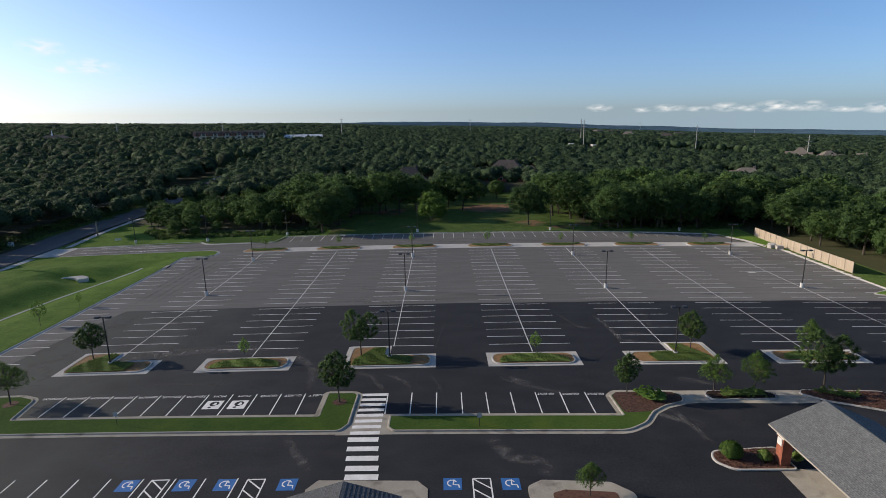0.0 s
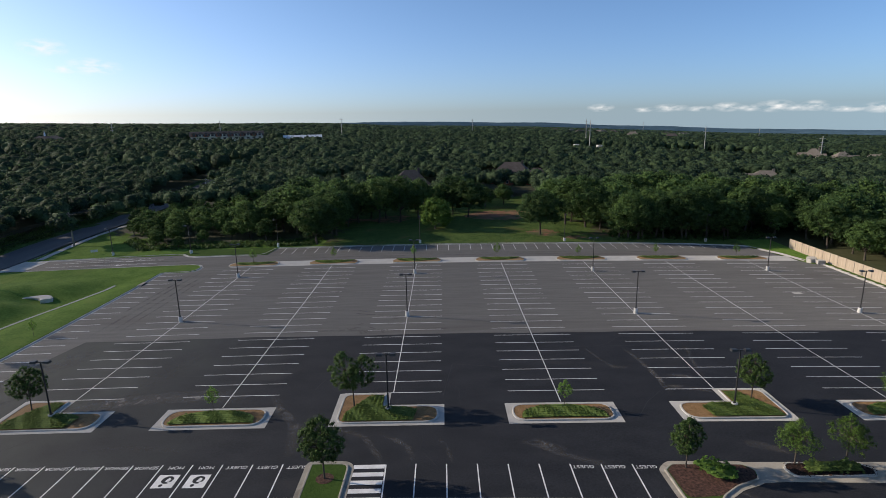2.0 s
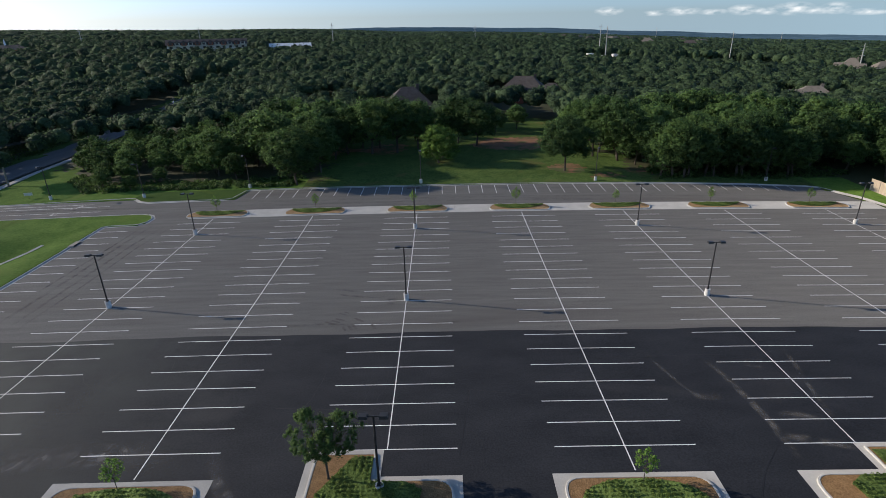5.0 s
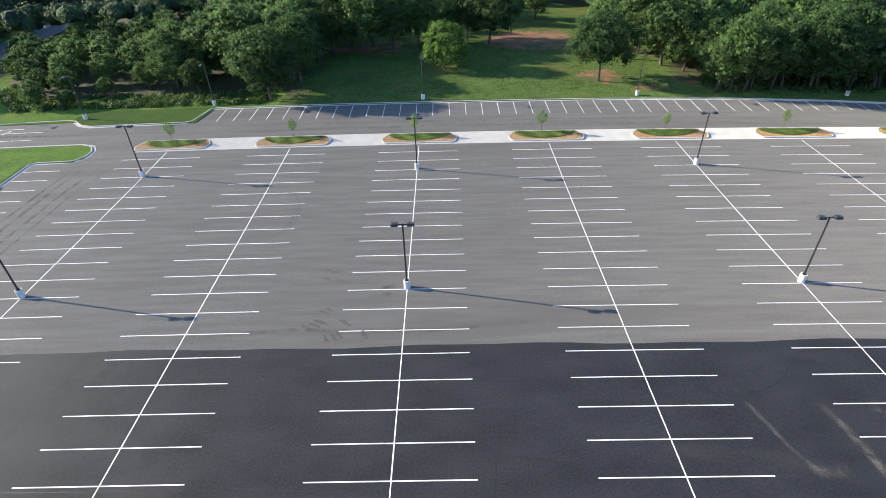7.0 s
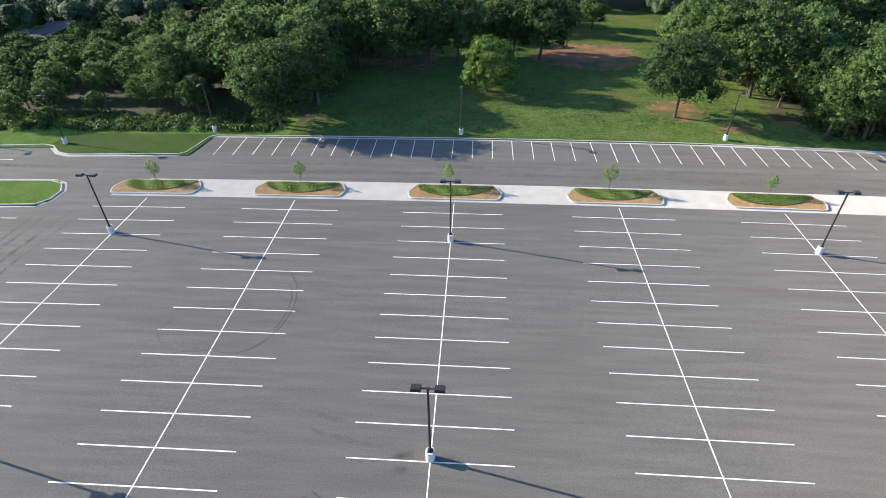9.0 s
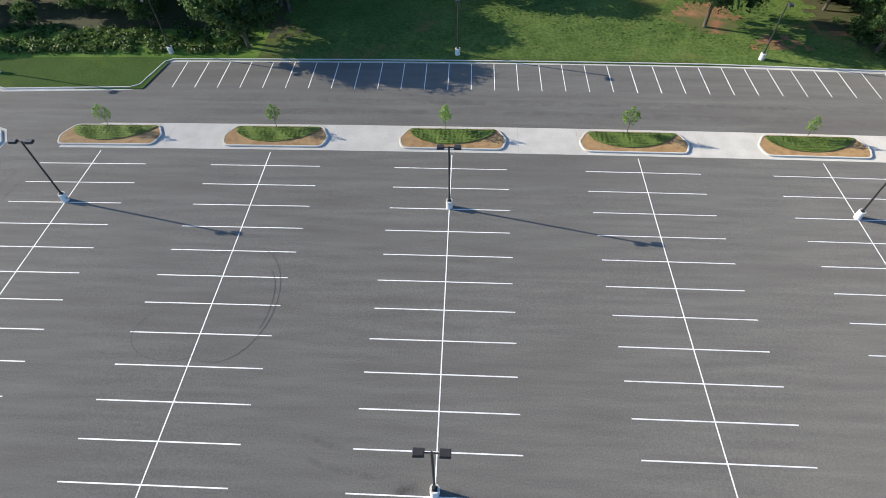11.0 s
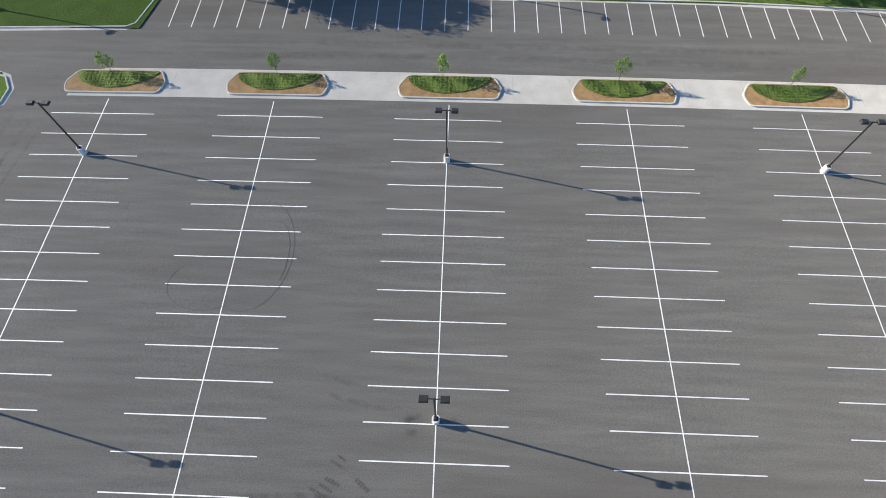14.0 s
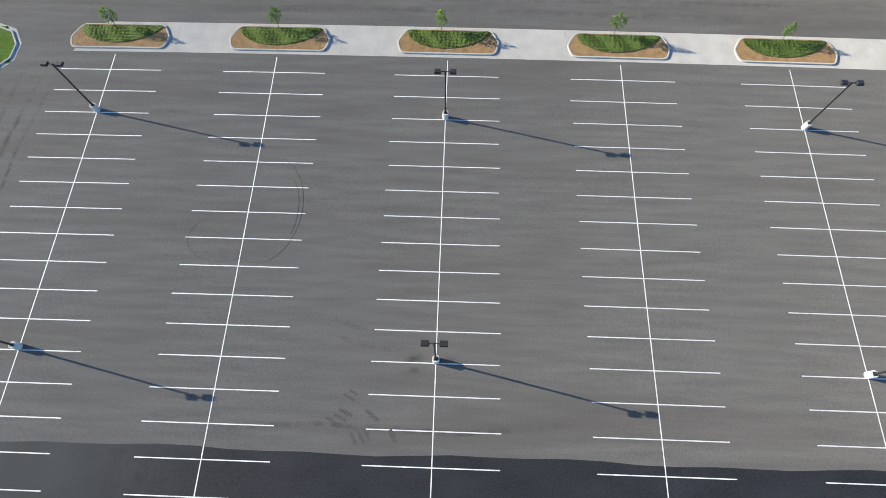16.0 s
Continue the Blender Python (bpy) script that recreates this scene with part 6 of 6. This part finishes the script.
def wood_stuff(name, spots, leaves, leaf, seed, label, flat=1.0, lobes=1, fine=2, rough=0.22, inner=0.84):
    """Many crowns in one mesh: each of several lumpy lobes, with leaf sprays standing out of them."""
    rs = np.random.RandomState(seed)
    spots = np.repeat(np.array(spots), lobes, axis=0)
    n = len(spots)
    x, y, w, h = spots[:, 0], spots[:, 1], spots[:, 2], spots[:, 3]
    z = terrain(x, y)
    if lobes > 1:
        k = np.arange(n) % lobes
        a = k * 6.283 / lobes + np.repeat(rs.uniform(0, 6.28, n // lobes), lobes) + rs.uniform(-0.5, 0.5, n)
        out = w * rs.uniform(0.16, 0.32, n) * (k > 0)
        x, y = x + np.cos(a) * out, y + np.sin(a) * out
        w = w * np.where(k > 0, rs.uniform(0.42, 0.66, n), 0.74)
        drop = np.where(k > 0, rs.uniform(0.03, 0.26, n), 0.0) * h
        mid = np.stack([x, y, z + h - drop - w * 0.38], 1)
        axes = np.stack([w * 0.5, w * 0.5, w * 0.42], 1) * rs.uniform(0.85, 1.15, (n, 3))
    else:
        mid = np.stack([x, y, z + h * 0.5], 1)
        axes = np.stack([w * 0.5 * rs.uniform(0.85, 1.15, n), w * 0.5 * rs.uniform(0.85, 1.15, n), h * 0.5 * flat], 1)
    cv, cqs, cn = domes(mid, axes * inner, fine, rs, rough)
    ld = rs.normal(0, 1, (n, leaves, 3))
    ld[..., 2] = np.abs(ld[..., 2]) - 0.25
    ld /= np.linalg.norm(ld, axis=-1, keepdims=True)
    p = mid[:, None, :] + ld * axes[:, None, :] * (rs.uniform(0.80, 1.12, (n, leaves, 1)) + 0.10 * np.sin(ld[..., :1] * 7 + ld[..., 1:2] * 6 + 3 * ld[..., 2:]))
    size = np.repeat(w * leaf, leaves)
    lobe = ld.reshape(-1, 3)
    v, q = leaf_quads(p.reshape(-1, 3), lobe, size, rs, 0.55, 0.8)
    nn = soft_normals(leaf_faces(v, q), lobe, 0.45)
    v, q, nn = np.concatenate([cv, v]), np.concatenate([cqs, q + len(cv)]), np.concatenate([cn, nn])
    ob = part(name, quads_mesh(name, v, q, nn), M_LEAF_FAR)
    tagged(ob, label, "woods", kind="stuff")


def scatter(r0, r1, spacing, width, height, seed):
    rs = random.Random(seed)
    out = []
    n = int(r1 * 1.6 / spacing)
    for i in range(-n, n):
        for j in range(int(-0.6 * r1 / spacing), int(r1 / spacing) + 1):
            x = (i + (0.5 if j % 2 else 0)) * spacing + rs.uniform(-0.55, 0.55) * spacing
            y = -92 + j * spacing + rs.uniform(-0.55, 0.55) * spacing
            dx, dy = x - 6, y + 92
            r = math.hypot(dx, dy)
            if not r0 <= r < r1 or abs(math.atan2(dx, dy)) > 0.84:
                continue
            if not wooded(x, y, 1.0):
                continue
            if -90 < x < 128 and -12 < y < 104:
                continue
            s = rs.uniform(0.66, 1.0) + 0.42 * rs.random() ** 3
            if rs.random() < 0.04:
                continue
            out.append((x, y, width * s, height * (0.72 + 0.28 * s) * rs.uniform(0.92, 1.08)))
    return out


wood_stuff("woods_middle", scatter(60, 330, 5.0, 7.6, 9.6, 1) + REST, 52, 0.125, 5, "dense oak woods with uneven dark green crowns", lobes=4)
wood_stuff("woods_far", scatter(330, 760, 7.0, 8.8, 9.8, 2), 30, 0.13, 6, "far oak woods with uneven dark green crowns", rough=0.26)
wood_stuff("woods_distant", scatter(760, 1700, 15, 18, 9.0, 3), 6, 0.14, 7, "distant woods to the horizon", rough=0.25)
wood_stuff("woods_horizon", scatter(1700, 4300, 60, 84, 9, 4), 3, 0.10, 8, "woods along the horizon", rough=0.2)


def ridge():
    """The line of hills behind the last woods, coloured blue for distance haze."""
    rs = np.random.RandomState(5)
    az = np.linspace(-50, 52, 420)
    top = np.interp(az, [a for a, _ in SKYLINE], [b for _, b in SKYLINE])
    soft = np.convolve(rs.normal(0, 1, len(az) + 20), np.ones(21) / 21, "valid")
    top = top + 0.10 * soft - 0.22 * smooth(-6, -16, az)
    x, y = np.sin(np.radians(az)), np.cos(np.radians(az))
    rows = []
    for r, f in ((4200, -1.3), (4400, -0.25), (4550, 0.0), (4700, -0.5)):
        rows.append(np.stack([6 + r * x, -92 + r * y, 29 + r * np.tan(np.radians(top + f))], 1))
    n = len(az)
    q = [(a * n + i, a * n + i + 1, (a + 1) * n + i + 1, (a + 1) * n + i) for a in range(3) for i in range(n - 1)]
    me = pymesh("backdrop_ridge", np.concatenate(rows).tolist(), q)
    me.shade_smooth()
    tagged(part("backdrop_ridge", me, M_RIDGE), "far wooded ridge with distance haze painted blue", "hills", kind="structure")


ridge()


def thicket(name, spots, seed):
    """Undergrowth along the wood's edge."""
    rs = np.random.RandomState(seed)
    cs, ns = [], []
    for x, y, r in spots:
        n = int(60 * r)
        d = rs.normal(0, 1, (n, 3))
        d /= np.linalg.norm(d, axis=1)[:, None]
        d[:, 2] = np.abs(d[:, 2])
        cs.append(np.array([x, y, land_z(x, y)]) + d * r * rs.uniform(0.6, 1.1, (n, 1)) * np.array([1, 1, 0.9]))
        ns.append(d)
    v, q = leaf_quads(np.concatenate(cs), np.concatenate(ns), 0.42, rs, 0.5)
    tagged(part(name, quads_mesh(name, v, q), M_LEAF_DARK), "tangled green undergrowth along the wood's edge", "undergrowth", kind="stuff")


rb = random.Random(9)
spots = []
for k in range(240):
    x = rb.uniform(-80, -26)
    spots.append((x, 51.0 + max(0, (-70 - x)) * 0.9 + rb.uniform(0, 1) ** 1.5 * 6, rb.uniform(0.4, 1.2)))
for k in range(190):
    x = rb.uniform(49, 92)
    spots.append((x, 51.6 + max(0, x - 80) * 0.3 + rb.uniform(0, 1) ** 1.4 * 9, rb.uniform(0.4, 1.25)))
for k in range(170):
    y = rb.uniform(0, 150)
    spots.append((road_x(y) - 7.6 - rb.uniform(0, 1) ** 1.3 * 9, y, rb.uniform(1.4, 2.6)))
thicket("undergrowth", spots, 3)


def tufts(name, seed, n=16000):
    """Rough grass tufts over the meadow."""
    rs = np.random.RandomState(seed)
    x, y = rs.uniform(-23, 46, n), rs.uniform(52, 106, n)
    keep = (np.sin(x * 0.5 + 1.1 * np.sin(y * 0.33)) + np.sin(y * 0.61 + x * 0.2) > -0.6) & (np.hypot((x - 25) / 10, (y - 90) / 8) > 1)
    x, y = x[keep], y[keep]
    z = terrain(x, y) + 0.09
    rough = (np.sin(x * 0.31 + 1.3 * np.sin(y * 0.17)) * np.sin(y * 0.27 + np.sin(x * 0.13))) * 0.12 * smooth(53, 60, y)
    h = rs.uniform(0.0, 0.07, len(x)) * smooth(51.5, 56, y)
    c = np.stack([x, y, z + rough + h * 0.5], 1)
    up = np.tile([0.0, 0.0, 1.0], (len(x), 1))
    v, q = leaf_quads(c, up, 0.34, rs, 0.2)
    tagged(part(name, quads_mesh(name, v, q, soft_normals(leaf_faces(v, q), up, 0.8)), M_MEADOW), "rough yellow-green meadow grass tufts", "grass", kind="stuff")


tufts("meadow_grass", 4)

# pale dusty trails that water and tyres drew over the sealed asphalt
def dust_material(name="asphalt_dust", low=(0.13, 0.125, 0.12), high=(0.19, 0.182, 0.175)):
    m = material(name, low, high, 0.6, 9, 0.95, 0.1)
    n, l = m.node_tree.nodes, m.node_tree.links
    at, no, ra, mu, tr, ms, ge = (n.new("ShaderNode" + k) for k in ("Attribute", "TexNoise", "ValToRGB", "Math", "BsdfTransparent", "MixShader", "NewGeometry"))
    at.attribute_name = "cover"
    no.inputs["Scale"].default_value, no.inputs["Detail"].default_value = 1.1, 8
    ra.color_ramp.elements[0].position, ra.color_ramp.elements[1].position = 0.36, 0.70
    mu.operation = "MULTIPLY"
    l.new(ge.outputs["Position"], no.inputs["Vector"])
    l.new(no.outputs["Fac"], ra.inputs["Fac"])
    l.new(ra.outputs["Color"], mu.inputs[0])
    l.new(at.outputs["Fac"], mu.inputs[1])
    l.new(mu.outputs[0], ms.inputs["Fac"])
    l.new(tr.outputs["BSDF"], ms.inputs[1])
    l.new(n["Principled BSDF"].outputs["BSDF"], ms.inputs[2])
    l.new(ms.outputs["Shader"], n["Material Output"].inputs["Surface"])
    return m


M_DUST = dust_material()
M_RUB = dust_material("rubbed_asphalt", (0.07, 0.066, 0.062), (0.09, 0.085, 0.08))


def smear(path, w, strength, mat=None, parent=None):
    """A soft-edged trail along a path, lying on the asphalt."""
    pts = resample(path, 0.7, False)
    rows, cover = [], []
    n = len(pts)
    for i, p in enumerate(pts):
        q, r = pts[max(0, i - 1)], pts[min(n - 1, i + 1)]
        d = Vector((r[0] - q[0], r[1] - q[1])).normalized()
        end = min(1.0, i / (0.25 * n), (n - 1 - i) / (0.25 * n))
        for k, c in ((-1, 0), (-0.45, 0.8), (0.1, 1), (0.5, 0.6), (1, 0)):
            x, y = p[0] - d.y * k * w / 2, p[1] + d.x * k * w / 2
            rows.append((x, y, gz(x, y) + (0.0062 if mat is None else 0.0045)))
            cover.append(c * end * strength)
    me = pymesh("dust_trail", rows, [(5 * i + k, 5 * i + k + 1, 5 * i + 6 + k, 5 * i + 5 + k) for i in range(n - 1) for k in range(4)])
    me.attributes.new("cover", "FLOAT", "POINT").data.foreach_set("value", cover)
    part("dust_trail", me, mat or M_DUST, parent or lot_new)


DUST_ISLANDS = (([(-14, -24), (-11.8, -28.1), (-9.5, -31), (-8.8, -35.6), (-9.4, -37)], 1.5, 0.75),
    ([(-8, -31.9), (-4.7, -31.9), (-2, -33.5), (-0.2, -37), (0, -38.5)], 1.0, 0.6),
    ([(-1, -32.6), (0.4, -33.5), (2.3, -35.2), (2.9, -37.8)], 0.9, 0.65),
    ([(5, -33.6), (5.8, -34.9), (6.6, -37.9)], 0.7, 0.5),
    ([(13.2, -34.2), (14.5, -34.8), (17.2, -36.3)], 1.7, 0.7),
    ([(-38, -26.6), (-31.2, -25.6), (-26, -24.6), (-20, -24.6), (-15, -26.4)], 3.4, 1.0),
    ([(24.6, -12), (25.0, -14), (26.0, -17.2), (27.0, -19.2)], 0.5, 0.6),)
DUST_AISLE = (([(29.8, -13), (30.6, -16), (31.0, -19.5), (31.2, -22.3), (31.0, -26.5)], 0.9, 0.75),
    ([(38.6, -11.5), (38.2, -14), (37.3, -18), (36.6, -22)], 0.6, 0.65),
    ([(33.2, -13.6), (34.5, -14.2), (35.8, -13.8)], 1.6, 0.4),
    ([(26.2, -18.6), (27.6, -19.0), (29.0, -18.7)], 1.2, 0.45),
    ([(32.4, -21.0), (34.2, -21.4), (35.6, -22.2)], 1.0, 0.6),
    ([(30.5, -23.7), (33, -24.2), (36.5, -25.3)], 1.1, 0.7),
    ([(34, -35), (35.6, -35.8), (38, -36.8)], 1.5, 0.6),
    ([(-53, -26), (-47, -19), (-43.5, -11), (-42, -8.5)], 6.0, 0.4),
    ([(-49, -33), (-45, -26), (-41.5, -20)], 3.0, 0.4),)
DUST_FRONT = (([(62, -20), (60.5, -26), (63, -33)], 1.6, 0.45),
    ([(-8.6, -45.9), (-8.2, -46.6), (-6.9, -48.9), (-5.4, -51), (-5, -52)], 1.3, 0.8),
    ([(10, -46.2), (11.4, -47.3), (12.7, -50), (15.2, -50.6), (16.2, -53.3)], 1.9, 0.75),
    ([(28.6, -41.4), (30.6, -42.3), (31.2, -45.4), (31.8, -49)], 1.0, 0.6),
    ([(14, -34.4), (16.1, -36.5), (19.3, -38), (22, -38.2)], 1.0, 0.5),
    ([(-47.5, -27.5), (-44, -29), (-42.3, -31.6), (-43, -34)], 1.2, 0.6),
    ([(-49, -28), (-45, -31), (-44.4, -34), (-46, -37)], 1.0, 0.5),)
DUST_WEST = (([(-27, -46), (-24, -48.5), (-20, -50)], 2.4, 0.4),
    ([(-30, -35), (-25, -34.2), (-18, -35.4)], 1.2, 0.4),
    ([(26, -40), (29, -43), (33, -45.5)], 1.6, 0.7),
    ([(-34, -30), (-30, -22), (-27, -12)], 5.0, 0.25),)
for path, w, c in DUST_ISLANDS + DUST_AISLE + DUST_FRONT + DUST_WEST:
    smear(path, w, c)
for path, w, c in (([(-47.5, -6), (-46.8, 8), (-46.4, 22), (-45.6, 31)], 0.8, 0.5), ([(-45.4, -5), (-45.0, 9), (-44.6, 21), (-43.2, 31)], 0.7, 0.45), ([(-44.0, -6), (-43.4, 8), (-43.2, 20), (-41.8, 30)], 0.5, 0.4), ([(-48.6, 2), (-48.0, 14), (-47.2, 29)], 0.5, 0.6),
                   ([(-40, 39.5), (-20, 39.0), (5, 39.2), (30, 39.0), (55, 38.6)], 1.4, 0.2), ([(-42, 41.6), (-18, 41.2), (10, 41.0), (40, 41.1), (62, 40.4)], 1.4, 0.2), ([(-84, 40.7), (-66, 40.2), (-50, 39.6)], 1.0, 0.5), ([(-20, -6), (-10, -5.2), (2, -5.6), (12, -4.6)], 0.6, 0.4)):
    smear(path, w, c, M_RUB, lot_old)

M_PALE = dust_material("pale_scuff", (0.17, 0.165, 0.157), (0.22, 0.213, 0.203))
for path, w, c in (([(-9.2, 3.7), (-8.0, 3.2), (-7.1, 2.9), (-5.8, 2.65)], 0.55, 0.6), ([(-9.8, 2.5), (-8.6, 2.0), (-7.2, 1.65), (-5.6, 1.3), (-4.2, 1.0)], 0.6, 0.5), ([(-5.6, 1.2), (-4.0, 1.0), (-2.6, 1.1)], 0.5, 0.3)):
    smear(path, w, c, M_PALE, lot_old)
for path, w, c in (([(-2.8, 0.6), (-1.9, 0.3), (-0.9, 0.4)], 0.9, 0.7), ([(-2.5, -0.5), (-1.6, -0.6), (-0.6, -0.3)], 0.8, 0.6), ([(0.6, 0.5), (1.4, 0.3), (2.2, 0.4)], 0.7, 0.35)):
    smear(path, w, c, M_RUB, lot_old)

reseal = sheet("reseal_patch", [(-26.3, -7.6), (-22.2, -7.6), (-22.0, -11.3), (-23.6, -11.6), (-25.9, -11.2)], M_RESEAL, 0.0052)
tagged(reseal, "darker rectangle of fresh sealer on the asphalt", "patch", kind="structure")
for a, b in (((-47.0, -9.6), (-41.5, -12.6)), ((-44.0, -7.5), (-46.5, -14.5)), ((-33.5, -14.2), (-27.0, -11.6)), ((-22.6, -11.6), (-21.6, -16.0)), ((-31.0, -24.5), (-26.4, -11.4)), ((-34.0, -19.4), (-16.0, -19.6)), ((-10.2, -19.5), (-2.0, -20.0)), ((-8.0, -19.6), (-9.2, -23.6)), ((6.8, -17.4), (12.4, -18.4)), ((6.8, -17.4), (5.6, -25.6)), ((22.8, -12.6), (32.5, -12.4))):
    stripe(a, b, 0.06, 0.0075, "joint", lot_new, M_WIRE)

# fine cracks in the sealed asphalt
rc = random.Random(21)
for k in range(16):
    x, y, a = rc.uniform(-45, 60), rc.uniform(-36, -10), rc.choice((0, math.pi / 2)) + rc.uniform(-0.5, 0.5)
    for i in range(rc.randrange(4, 10)):
        a += rc.uniform(-0.5, 0.5)
        nx, ny = x + 1.3 * math.cos(a), y + 1.3 * math.sin(a)
        if -37 < ny < -8:
            stripe((x, y), (nx, ny), 0.035, 0.0075, "crack", lot_new, M_WIRE)
        x, y = nx, ny

for pts in (((-19.5, -30.8), (-19.9, -33.2), (-20.2, -36.3)), ((3.65, -32.8), (3.45, -35.6), (5.05, -38.2)), ((25.5, -31), (27.8, -27.5), (30.2, -25)), ((-40, -36.8), (-37, -34.4), (-34.6, -31.9))):
    for a, b in zip(pts, pts[1:]):
        stripe(a, b, 0.06, 0.0075, "crack", lot_new, M_WIRE)
